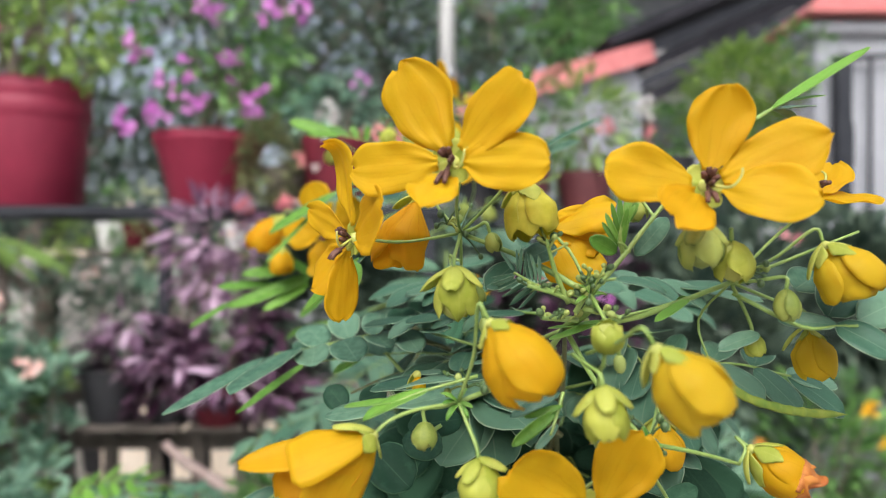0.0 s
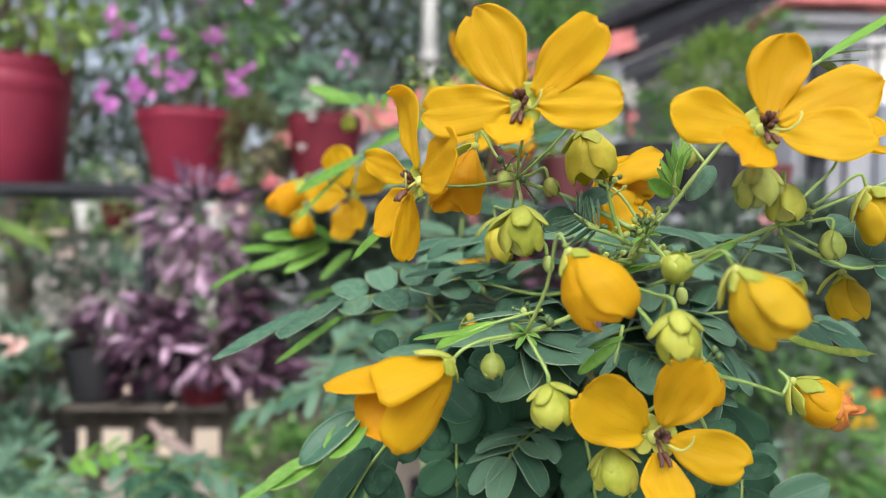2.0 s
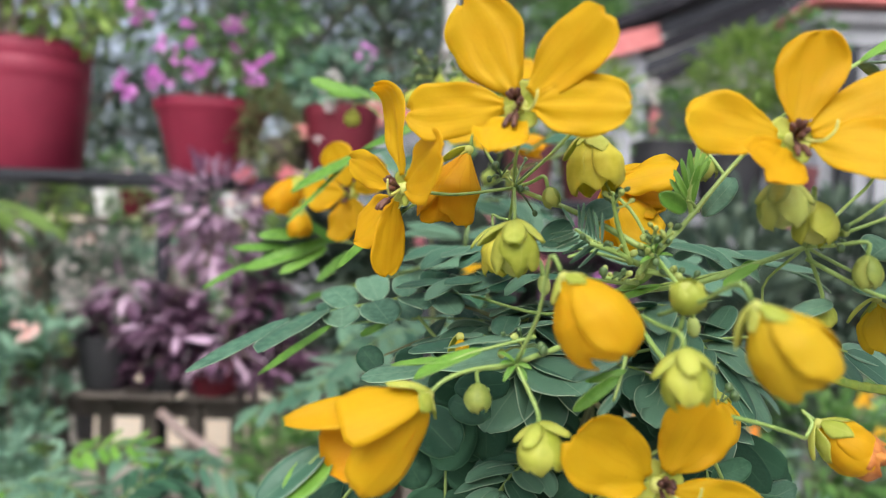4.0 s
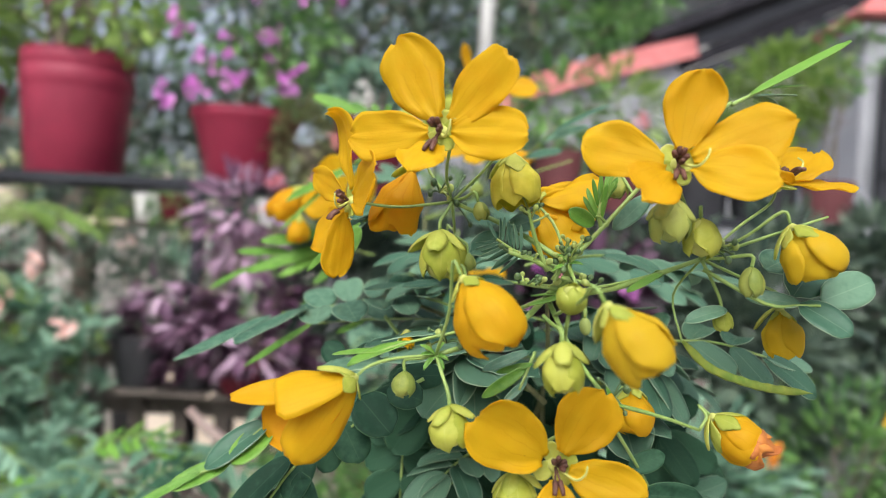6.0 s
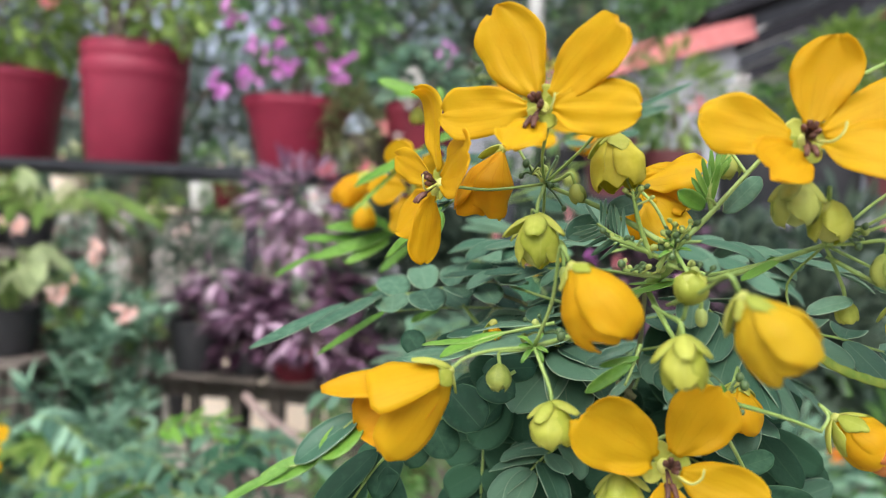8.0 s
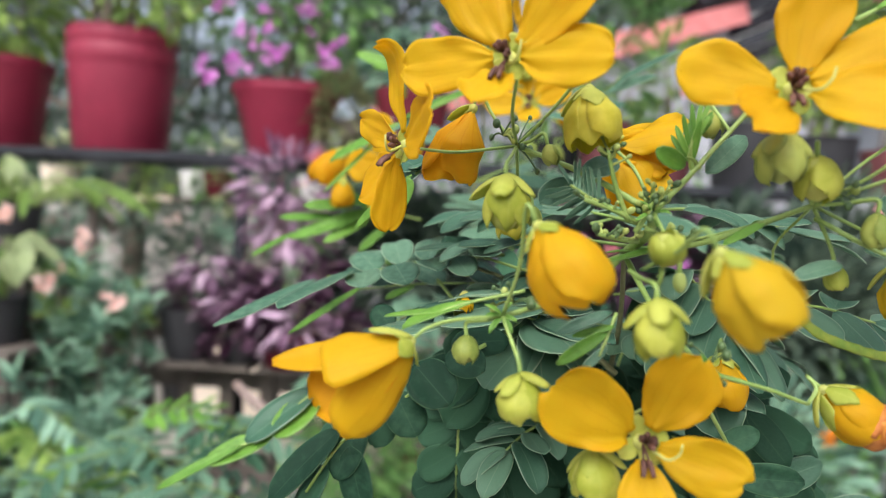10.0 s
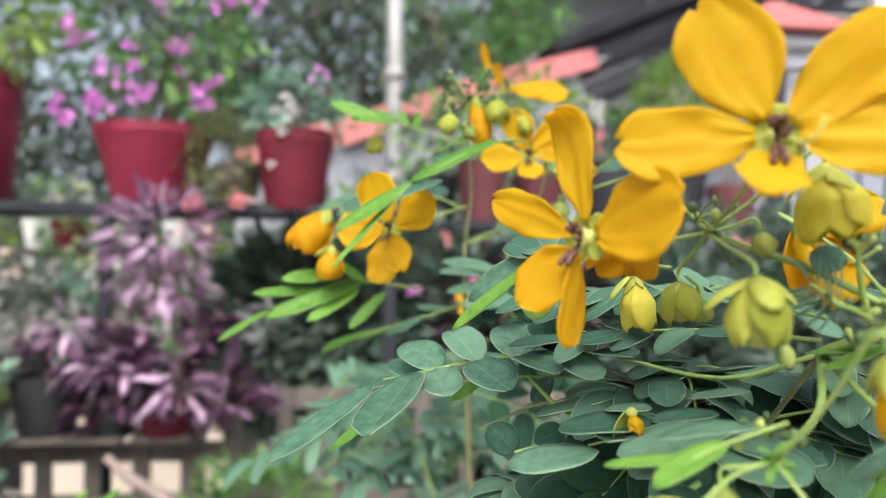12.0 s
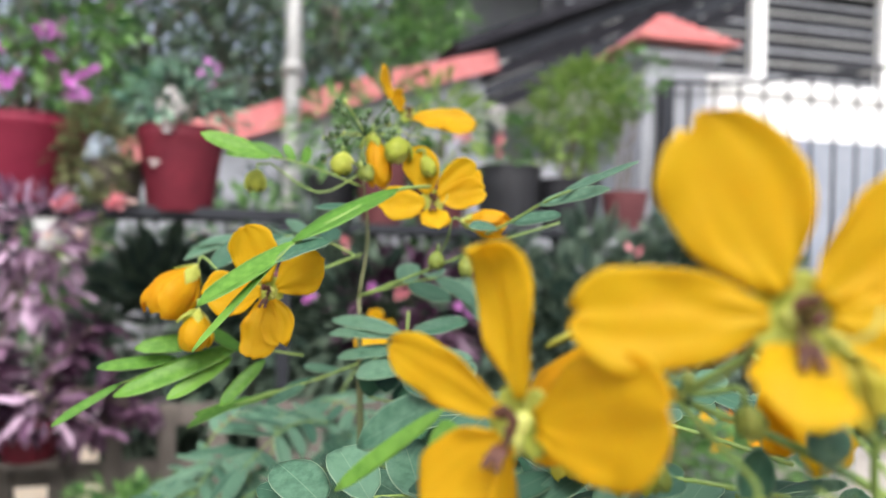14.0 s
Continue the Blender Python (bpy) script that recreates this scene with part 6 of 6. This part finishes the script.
# leafy pots on the ground and on crates, left of the path
LEFT = "leafy plants beside the fence"
for k, (x, y, top, rx, rz, mat, size, asp, n, bl) in enumerate((
        (-0.98, 1.58, E_ - 0.12, 0.17, 0.27, M_BLUISH, 0.050, 0.28, 1000, ((-0.90, 1.40, E_ - 0.12, M_PEACH), (-0.98, 1.40, E_ - 0.20, M_PEACH))),
        (-1.34, 1.80, E_ - 0.16, 0.22, 0.30, M_GREEN, 0.050, 0.32, 1300, ((-0.80, 1.36, E_ - 0.225, M_PEACH), (-1.08, 1.40, E_ - 0.06, M_PEACH))),
        (-1.62, 1.66, E_ - 0.10, 0.24, 0.32, M_BLUISH, 0.054, 0.28, 1000, ((-1.50, 1.36, E_ - 0.24, M_PEACH), (-1.48, 1.36, E_ - 0.34, M_PEACH))),
        (-1.98, 1.66, E_ + 0.03, 0.26, 0.40, M_GREEN, 0.050, 0.32, 1300, ()),
        (-0.80, 1.42, E_ - 0.42, 0.17, 0.26, M_BLUISH, 0.050, 0.28, 900, ()),
        (-1.10, 1.27, E_ - 0.36, 0.20, 0.30, M_BLUISH, 0.050, 0.28, 1000, ()),
        (-1.48, 1.36, E_ - 0.36, 0.22, 0.32, M_BLUISH, 0.052, 0.28, 1000, ()))):
    th = shrub_in_pot("potted_shrub", "shrub with narrow grey-green leaves in a black ground pot" if mat is M_BLUISH else "leafy green shrub in a black pot on the ground", "potted plant", x, y, 0.0, (0.13, 0.10, 0.24, 0.03, 1),
                 [((x, y, top - rz * 0.9), (rx, rx * 0.8, rz))], mat, size, n, 401 + k, [((bx, by, bz), 5, 0.014, 0.018, bm_) for bx, by, bz, bm_ in bl], asp, 8, M_BLACK_POT, LEFT, None, k not in (1, 3))
    tips = np.random.default_rng(460 + k)
    leaf_cloud("young_foliage", M_LIME, th, whorl_spots(tips, 160, (x, y - 0.03, top - rz * 0.75), (rx, rx * 0.8, rz * 0.8)), size * 0.7, 470 + k, 0.32, 0.0, "", 0.14)

shrub_in_pot("potted_shrub", "mossy bright-green small-leaved bush in a black ground pot", "potted plant", -0.31, 1.50, 0.0, (0.13, 0.10, 0.24, 0.03, 1),
             [((-0.31, 1.50, E_ - 0.55), (0.15, 0.11, 0.13)), ((-0.30, 1.50, E_ - 0.78), (0.16, 0.12, 0.16))], M_GREEN, 0.028, 3000, 415, (), 0.40, 9, M_BLACK_POT, LEFT)

# second tier under the iron stand: small pots on a plank
tier = thing("plank_tier", "plank tier of dark and cream boards behind the iron stand", "shelf", at=(-2.0, 2.97, 0))
part("plank", box(bmesh.new(), (-3.4, 2.88, E_ - 0.035), (-1.73, 3.06, E_ - 0.005), 0.004), M_WOOD, tier, flat=True)
part("plank", box(bmesh.new(), (-1.725, 2.89, E_ - 0.027), (-1.48, 3.06, E_ - 0.005), 0.004), M_CREAM, tier, flat=True)
part("plank", box(bmesh.new(), (-1.475, 2.89, E_ - 0.027), (-0.72, 3.05, E_ - 0.005), 0.004), M_WOOD, tier, flat=True)
for x in (-3.2, -1.9, -0.80):
    part("leg", box(bmesh.new(), (x, 2.95, -0.02), (x + 0.04, 2.99, E_ - 0.035), 0.004), M_WOOD, tier, flat=True)
for k in range(12):
    x = -3.17 + 0.214 * k + (0.05, -0.04, 0.0, 0.06, -0.05)[k % 5]
    if k in (2, 6, 10):
        continue
    big = k % 3 != 1
    shrub_in_pot("potted_seedling", "small pale pot with a leafy seedling on the plank tier" if k % 5 in (0, 1, 3) else "small dark pot with a leafy seedling on the plank tier", "potted plant", x, 2.97, E_ - 0.005, (0.075 if big else 0.050, 0.058 if big else 0.040, 0.115, 0.02, 1),
                         [((x, 2.98, E_ + 0.19), (0.09, 0.07, 0.07)), ((x + 0.11, 2.90, E_ + 0.02 + 0.02 * (k % 3)), (0.09, 0.05, 0.09))], (M_GREEN, M_VARIEGATED, M_BLUISH, M_LIME)[k % 4], 0.05, 130, 500 + k, [((x + 0.02, 2.88, E_ + 0.15), 3, 0.02, 0.02, (M_PEACH, M_WHITE_BLOOM, M_PEACH)[k % 3])] if k % 2 else (), 0.4, 3,
                         (M_CREAM, M_WHITE_WALL, M_BLACK_POT, M_WHITE_WALL, M_RED_POT_OLD)[k % 5], "seedlings on the plank")
for k in range(8):
    x = -3.4 + 0.38 * k
    shrub_in_pot("potted_shrub", "leafy mixed shrub in a black tub by the cream wall", "potted plant", x, 3.86 if k > 3 else 3.30, 0.0, (0.13, 0.10, 0.26, 0.03, 1),
                 [((x, 3.84 if k > 3 else 3.28, E_ - 0.10), (0.22, 0.14, 0.20)), ((x + 0.05, 3.86 if k > 3 else 3.28, E_ - 0.42), (0.22, 0.12, 0.24))], (M_DEEP, M_BLUISH, M_GREEN, M_BLUISH)[k % 4], 0.06, 620, 540 + k, [((x + 0.04, 3.70, E_ - 0.06 - 0.05 * (k % 3)), 3, 0.03, 0.022, (M_PEACH, M_WHITE_BLOOM)[k % 2])],
                 0.36, 6, M_BLACK_POT, "shrubs by the cream wall")


def broad_plant(label, x, y, z, pot_args, lean, n, length, ratio, mat, seed, rise, reach, droop=0.5, shape=0.36):
    """A black pot with single large leaves on their own stalks, leaning out to all sides."""
    th = thing("potted_plant", label, "potted plant", LEFT, (x, y, z))
    r_top, r_base, h, rim, bands = pot_args
    pot(th, x, y, z, r_top, r_base, h, M_BLACK_POT, rim, bands)
    rng = random.Random(seed)
    root = Vector((x, y, z + h - 0.03))
    for k in range(n):
        a = 2.4 * k + rng.uniform(-0.3, 0.3)
        out = Vector((math.cos(a), math.sin(a) * 0.8, 0)) + Vector(lean)
        neck = root + out * reach * rng.uniform(0.35, 1.0) + Vector((0, 0, rise * rng.uniform(0.55, 1.1)))
        twig(th, [tuple(root + out * 0.008), tuple(root.lerp(neck, 0.5) + Vector((0, 0, 0.02))), tuple(neck)], 0.0028, 0.0018, M_STEM)
        size = length * rng.uniform(0.75, 1.15)
        way = out.normalized() + Vector((rng.uniform(-0.2, 0.2), -0.25, -droop + rng.uniform(-0.2, 0.3)))
        bm = blade(size, size * ratio, swell=shape, close=0.55, claw=0.05, cup=0.25, bend=-0.5, wave=0.06, fold=0.25, seed=seed + k, nu=6, nv=9, thick=0.0006, tip=0.3)
        part("leaf", bm, mat, th).matrix_basis = aim(neck, way, (out.x * 0.3, -0.5, 1))
    return th


broad_plant("pale broad-leaved variegated plant in a black pot on a crate", -1.15, 1.47, E_ - 0.36, (0.06, 0.048, 0.11, 0.02, 1), (0.1, -0.3, 0), 16, 0.085, 0.62, M_VARIEGATED, 520, 0.15, 0.09)
broad_plant("arching lime-leaved plant in a black pot on a tall crate", -1.22, 1.62, E_ - 0.13, (0.055, 0.044, 0.09, 0.02, 1), (0.7, -0.2, 0), 18, 0.13, 0.20, M_LIME, 521, 0.09, 0.16, 0.35, 0.5)
broad_plant("frosted pale-leaved plant in a black pot on a tall crate", -1.42, 1.74, E_ - 0.13, (0.065, 0.05, 0.10, 0.02, 1), (0.2, -0.1, 0), 22, 0.07, 0.5, M_VARIEGATED, 523, 0.13, 0.12)
for at, top, w in (((-1.15, 1.47), E_ - 0.36, 0.075), ((-1.22, 1.62), E_ - 0.13, 0.07), ((-1.42, 1.74), E_ - 0.13, 0.08)):
    crate = thing("plant_crate", "dark slatted crate under a black pot", "crate", "plant crates", (at[0], at[1], 0))
    for sx in (-1, 1):
        for sy in (-1, 1):
            part("post", box(bmesh.new(), (at[0] + sx * w - 0.012, at[1] + sy * w - 0.012, -0.02), (at[0] + sx * w + 0.012, at[1] + sy * w + 0.012, top - 0.016), 0.002), M_WOOD, crate, flat=True)
    part("crate_top", box(bmesh.new(), (at[0] - w - 0.02, at[1] - w - 0.02, top - 0.016), (at[0] + w + 0.02, at[1] + w + 0.02, top), 0.002), M_WOOD, crate, flat=True)
    for k in range(5):
        z = 0.06 + k * (top - 0.12) / 5
        part("slat", box(bmesh.new(), (at[0] - w - 0.016, at[1] - w - 0.022, z), (at[0] + w + 0.016, at[1] - w - 0.013, z + 0.09), 0.002), M_WOOD, crate, flat=True)


def fern(label, x, y, z, fronds, length, seed, lean):
    """A black pot of arching fronds, each a thin rib with close rows of leaflets."""
    th = thing("potted_fern", label, "potted plant", LEFT, (x, y, z))
    pot(th, x, y, z, 0.10, 0.08, 0.18, M_BLACK_POT, 0.02, 1)
    rng = np.random.default_rng(seed)
    root = np.array([x, y, z + 0.15])
    for k in range(fronds):
        a = 2.4 * k + rng.uniform(-0.3, 0.3)
        out = np.array([math.cos(a) + lean[0], math.sin(a) * 0.8 + lean[1], 0.0])
        reach, rise = length * rng.uniform(0.55, 1.0), length * rng.uniform(0.5, 0.95)
        curve = [root, root + out * reach * 0.25 + (0, 0, rise * 0.7), root + out * reach * 0.65 + (0, 0, rise), root + out * reach + (0, 0, rise * 0.86)]
        twig(th, [tuple(q) for q in curve], 0.002, 0.001, M_STEM)
        line = [np.array(q) for q in spline([Vector(q) for q in curve], 34)]
        rows = []
        for j in range(7, 34):
            way = line[j + 1] - line[j] if j < 34 else line[j] - line[j - 1]
            way = way / np.linalg.norm(way)
            side = np.cross(way, (0.0, 0.0, 1.0))
            side = side / np.linalg.norm(side)
            for sgn in (-1, 1):
                rows.append([*line[j], *(side * sgn + way * 0.55)])
        leaf_cloud("frond", (M_BLUISH, M_LIME, M_GREEN, M_BLUISH)[k % 4], th, rows, length * 0.13, seed + k, 0.30, 0.05, "", 0.10)
    return th


fern("green and grey-green fern in a black pot on a crate", -1.00, 1.08, 0.30, 16, 0.44, 530, (0.25, -0.1))
crate = thing("plant_crate", "dark crate under the fern", "crate", "plant crates", (-1.00, 1.08, 0))
part("crate", box(bmesh.new(), (-1.12, 0.96, -0.02), (-0.88, 1.20, 0.30), 0.006), M_WOOD, crate, flat=True)

# planters on the ledge and by the gate
LEDGE = E_ + 0.12
shrub_in_pot("potted_bush", "dense light-green bush in a square black planter on the ledge", "potted plant", 1.20, 2.95, LEDGE, (0.14, 0.12, 0.22, 0.02, 1),
             [((1.22, 2.95, E_ + 0.62), (0.24, 0.20, 0.24)), ((1.32, 2.98, E_ + 0.72), (0.22, 0.18, 0.18))], M_LIME, 0.045, 1500, 601, pot_mat=M_BLACK_POT)
shrub_in_pot("potted_shrub", "sparse red-flowered plant in a black planter on the ledge", "potted plant", 0.93, 2.98, LEDGE, (0.14, 0.13, 0.27, 0.03, 1),
             [((0.92, 2.98, E_ + 0.50), (0.15, 0.14, 0.14))], M_GREEN, 0.05, 180, 602, [((0.86, 2.85, E_ + 0.48), 4, 0.02, 0.025, M_PINK), ((0.80, 2.85, E_ + 0.56), 8, 0.05, 0.025, M_WHITE_BLOOM)], pot_mat=M_BLACK_POT)
shrub_in_pot("potted_sapling", "thin sapling in a small red pot on the ledge", "potted plant", 1.42, 2.86, LEDGE, (0.10, 0.08, 0.17, 0.03, 1),
             [((1.46, 2.86, E_ + 0.80), (0.14, 0.12, 0.16))], M_GREEN, 0.04, 220, 603, stems=3, pot_mat=M_MAROON)
for k, (x, y, r, h, mat, cr) in enumerate(((0.28, 2.36, 0.085, 0.20, M_MAROON, M_GREEN), (0.50, 2.46, 0.10, 0.17, M_MAROON, M_LIME), (0.14, 2.62, 0.09, 0.18, M_BLACK_POT, M_GREEN))):
    shrub_in_pot("potted_shrub", "dark red pot with strap leaves on the side bench" if k != 2 else "black pot with a leafy plant on the side bench", "potted plant", x, y, E_ + 0.10, (r, r * 0.76, h, 0.03, 1),
                 [((x, y, E_ + 0.44), (0.15, 0.13, 0.16))], cr, 0.07, 190, 610 + k, [((x + 0.05, y - 0.1, E_ + 0.40), 3, 0.02, 0.024, M_PINK)] if k in (1, 3) else (), 0.3, 4, mat, "pots on the side bench")
bench = thing("side_bench", "dark iron side bench for pots", "bench", at=(0.5, 2.5, 0))
part("top", box(bmesh.new(), (0.02, 2.24, E_ + 0.07), (0.92, 2.72, E_ + 0.10), 0.004), M_IRON, bench, flat=True)
for x in (0.05, 0.86):
    for y in (2.26, 2.66):
        part("leg", box(bmesh.new(), (x, y, -0.02), (x + 0.03, y + 0.03, E_ + 0.07), 0.003), M_IRON, bench, flat=True)

for k, (x, y) in enumerate(((2.75, 4.8), (3.35, 5.1), (4.05, 5.3))):
    shrub_in_pot("potted_shrub", "leafy green shrub in a black tub behind the iron gate", "potted plant", x, y, 0.0, (0.18, 0.15, 0.36, 0.03, 1),
                 [((x, y, E_ - 0.1), (0.30, 0.24, 0.52))], M_GREEN, 0.07, 900, 690 + k, (), 0.4, 6, M_BLACK_POT, "shrubs behind the gate")

shrub_in_pot("potted_purple_plant", "maroon-leaved plant in a dark pot under the side bench", "potted plant", 0.30, 2.0, 0.55, (0.09, 0.07, 0.16, 0.02, 1),
                          [((0.32, 1.98, E_ - 0.16), (0.22, 0.14, 0.16))], M_PURPLE, 0.08, 420, 640, [((0.2, 1.84, E_ - 0.05), 2, 0.02, 0.018, M_MAGENTA), ((0.42, 1.84, E_ - 0.12), 2, 0.02, 0.018, M_MAGENTA), ((0.02, 1.9, E_ - 0.10), 2, 0.02, 0.018, M_MAGENTA)], 0.4, 6, M_BLACK_POT)
tub = thing("upturned_tub", "dark upturned tub under the maroon-leaved plant", "tub", at=(0.30, 2.0, 0))
part("shell", lathe(bmesh.new(), [(0.14, -0.01), (0.14, 0.02), (0.11, 0.54), (0.10, 0.55)], 24, (0.30, 2.0, 0)), M_BLACK_POT, tub)
for k, (x, y, top) in enumerate(((-0.15, 2.62, E_ + 0.24), (0.12, 2.75, E_ + 0.30), (0.45, 2.95, E_ + 0.38))):
    shrub_in_pot("potted_shrub", "tall sparse green shrub in a black tub before the stair wall", "potted plant", x, y, 0.0, (0.15, 0.12, 0.30, 0.03, 1),
                 [((x, y, top - 0.25), (0.22, 0.18, 0.28))], M_GREEN, 0.05, 330, 630 + k, (), 0.4, 6, M_BLACK_POT, "shrubs before the stair wall")

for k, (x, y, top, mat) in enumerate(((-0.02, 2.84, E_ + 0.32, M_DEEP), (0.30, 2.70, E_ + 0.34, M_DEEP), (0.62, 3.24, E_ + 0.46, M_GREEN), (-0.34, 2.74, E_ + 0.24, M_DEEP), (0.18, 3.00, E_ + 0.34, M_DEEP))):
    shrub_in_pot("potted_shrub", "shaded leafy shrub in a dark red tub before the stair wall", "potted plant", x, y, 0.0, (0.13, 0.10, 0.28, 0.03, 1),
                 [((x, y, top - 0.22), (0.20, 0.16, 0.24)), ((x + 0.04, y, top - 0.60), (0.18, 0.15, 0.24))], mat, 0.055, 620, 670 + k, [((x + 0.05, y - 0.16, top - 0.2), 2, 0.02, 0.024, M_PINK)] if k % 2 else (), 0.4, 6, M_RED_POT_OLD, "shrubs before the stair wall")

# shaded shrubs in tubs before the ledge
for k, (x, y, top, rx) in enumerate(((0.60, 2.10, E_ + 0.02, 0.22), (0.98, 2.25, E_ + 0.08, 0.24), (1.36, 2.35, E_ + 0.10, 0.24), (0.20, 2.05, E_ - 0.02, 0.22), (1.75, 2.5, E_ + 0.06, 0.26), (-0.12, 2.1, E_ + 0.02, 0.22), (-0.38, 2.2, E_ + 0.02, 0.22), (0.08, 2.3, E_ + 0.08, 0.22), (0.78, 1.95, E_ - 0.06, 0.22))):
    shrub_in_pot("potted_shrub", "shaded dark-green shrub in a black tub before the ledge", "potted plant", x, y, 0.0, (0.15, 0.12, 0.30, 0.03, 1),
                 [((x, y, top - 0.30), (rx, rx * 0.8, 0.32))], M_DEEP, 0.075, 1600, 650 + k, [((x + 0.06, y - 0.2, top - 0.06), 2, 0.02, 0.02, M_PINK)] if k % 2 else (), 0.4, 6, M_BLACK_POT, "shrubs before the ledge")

# marigolds and dark pots low on the right
for k, (x, y, h, mat, bl) in enumerate(((0.55, 1.62, 0.78, M_BLUISH, M_ORANGE), (0.95, 1.75, 0.82, M_GREEN, M_FAR_YELLOW), (0.25, 1.75, 0.80, M_BLUISH, M_FAR_YELLOW), (1.35, 1.95, 0.70, M_GREEN, M_ORANGE), (0.75, 1.35, 0.62, M_BLUISH, M_ORANGE))):
    rng = random.Random(700 + k)
    heads = [((x + rng.uniform(-0.2, 0.2), y - 0.14 + rng.uniform(-0.08, 0.1), h + rng.uniform(-0.06, 0.10)), 2, 0.012, 0.022, bl) for _ in range(3)]
    shrub_in_pot("potted_marigold", "marigold plant with orange heads in a dark red pot" if bl is M_ORANGE else "yellow-flowered bedding plant in a dark red pot", "potted plant", x, y, 0.0, (0.15, 0.11, 0.26, 0.04, 1),
                 [((x, y, h - 0.18), (0.24, 0.2, 0.24))], mat, 0.05, 1300, 700 + k, heads, 0.3, 7, M_RED_POT_OLD, "marigolds along the path")

# the pots of the shrubs
for b, (x, y) in ((bush, (1.6, 12.0)), (bush2, (0.2, 14.0)), (bush3, (-9, 19))):
    c = G(x, y, 0)
    pot(b, c.x, c.y, 0.0, 0.16, 0.12, 0.30, M_RED_POT, 0.05, 1)
    b.location = (c.x, c.y, 0)
    for ch in b.children:
        ch.matrix_parent_inverse = Matrix.Translation((-c.x, -c.y, 0))

# ---- trees behind ----


def tree(x, y, h, spread, n, seed, mat, label, size=0.09):
    th = thing("tree", label, "tree", "trees behind the yard", (x, y, 0))
    rng = np.random.default_rng(seed)
    top = (x + rng.normal(0, 0.2), y + rng.normal(0, 0.2), h * 0.75)
    part("trunk", tube(bmesh.new(), [(x, y, -0.05), (x + rng.normal(0, 0.08), y, h * 0.3), top], 0.09, 0.03, 10, 10, 0.15), M_BARK, th)
    rows = []
    for k in range(16):
        a, f = rng.uniform(0, 6.283), rng.uniform(0.22, 0.75)
        b = np.array([x, y, h * f])
        e = b + np.array([math.cos(a) * spread * rng.uniform(0.5, 1), math.sin(a) * spread * rng.uniform(0.4, 0.9), h * rng.uniform(0.02, 0.25)])
        part("limb", tube(bmesh.new(), [tuple(b), tuple((b + e) / 2 + (0, 0, 0.08)), tuple(e)], 0.03, 0.008, 7, 6), M_BARK, th)
        for q in range(3):
            c = b + (e - b) * rng.uniform(0.55, 1.1) + rng.normal(0, 0.14, 3)
            rows.append(ball_spots(rng, n // 48, c, np.array([0.42, 0.36, 0.34]) * rng.uniform(0.6, 1.2), 0.2))
    leaf_cloud("crown", mat, th, np.vstack(rows), size, seed, 0.42, 0.35)
    return th


hedge = thing("hedge", "dense dark-green hedge behind the potted plants", "hedge", at=(-2.2, 4.3, 0))
hedge_rng = np.random.default_rng(820)
hedge_rows = []
for k in range(12):
    cx = -4.9 + 0.46 * k
    part("stem", tube(bmesh.new(), [(cx, 4.3, -0.03), (cx + 0.05, 4.28, 0.6), (cx - 0.03, 4.3, 1.2)], 0.016, 0.006, 7, 6), M_BARK, hedge)
    for z in (0.35, 0.75, 1.15):
        hedge_rows.append(ball_spots(hedge_rng, 420, (cx + hedge_rng.normal(0, 0.05), 4.3, z + hedge_rng.normal(0, 0.04)), (0.34, 0.24, 0.30), 0.3))
leaf_cloud("foliage", M_DEEP, hedge, np.vstack(hedge_rows), 0.06, 821, 0.42, 0.3)
tree(-2.6, 4.3, 4.0, 1.3, 3600, 801, M_DEEP, "dark leafy tree behind the pot stand")
tree(-1.1, 5.5, 4.4, 1.4, 4500, 802, M_DEEP, "dark leafy tree with gaps of sky")
tree(0.5, 6.5, 4.6, 1.3, 4500, 803, M_GREEN, "leafy tree behind the pale pole")
tree(-4.4, 4.6, 4.4, 1.5, 3000, 804, M_DEEP, "dark leafy tree at the yard's edge")
tree(-1.9, 6.8, 5.4, 1.8, 4000, 805, M_DEEP, "tall dark tree farther off")
tree(0.1, 7.8, 5.2, 1.8, 5000, 806, M_GREEN, "tall grey-green tree farther off")
tree(-5.2, 7.2, 5.6, 2.0, 3000, 807, M_DEEP, "tall dark tree at the far edge")
tree(2.2, 9.2, 5.4, 1.6, 4000, 808, M_DEEP, "tall tree beside the house")
tree(-3.4, 5.9, 4.6, 1.6, 4000, 809, M_DEEP, "dark leafy tree in the second row")
tree(-0.5, 6.2, 4.6, 1.6, 5000, 810, M_DEEP, "dark grey-green tree in the second row")
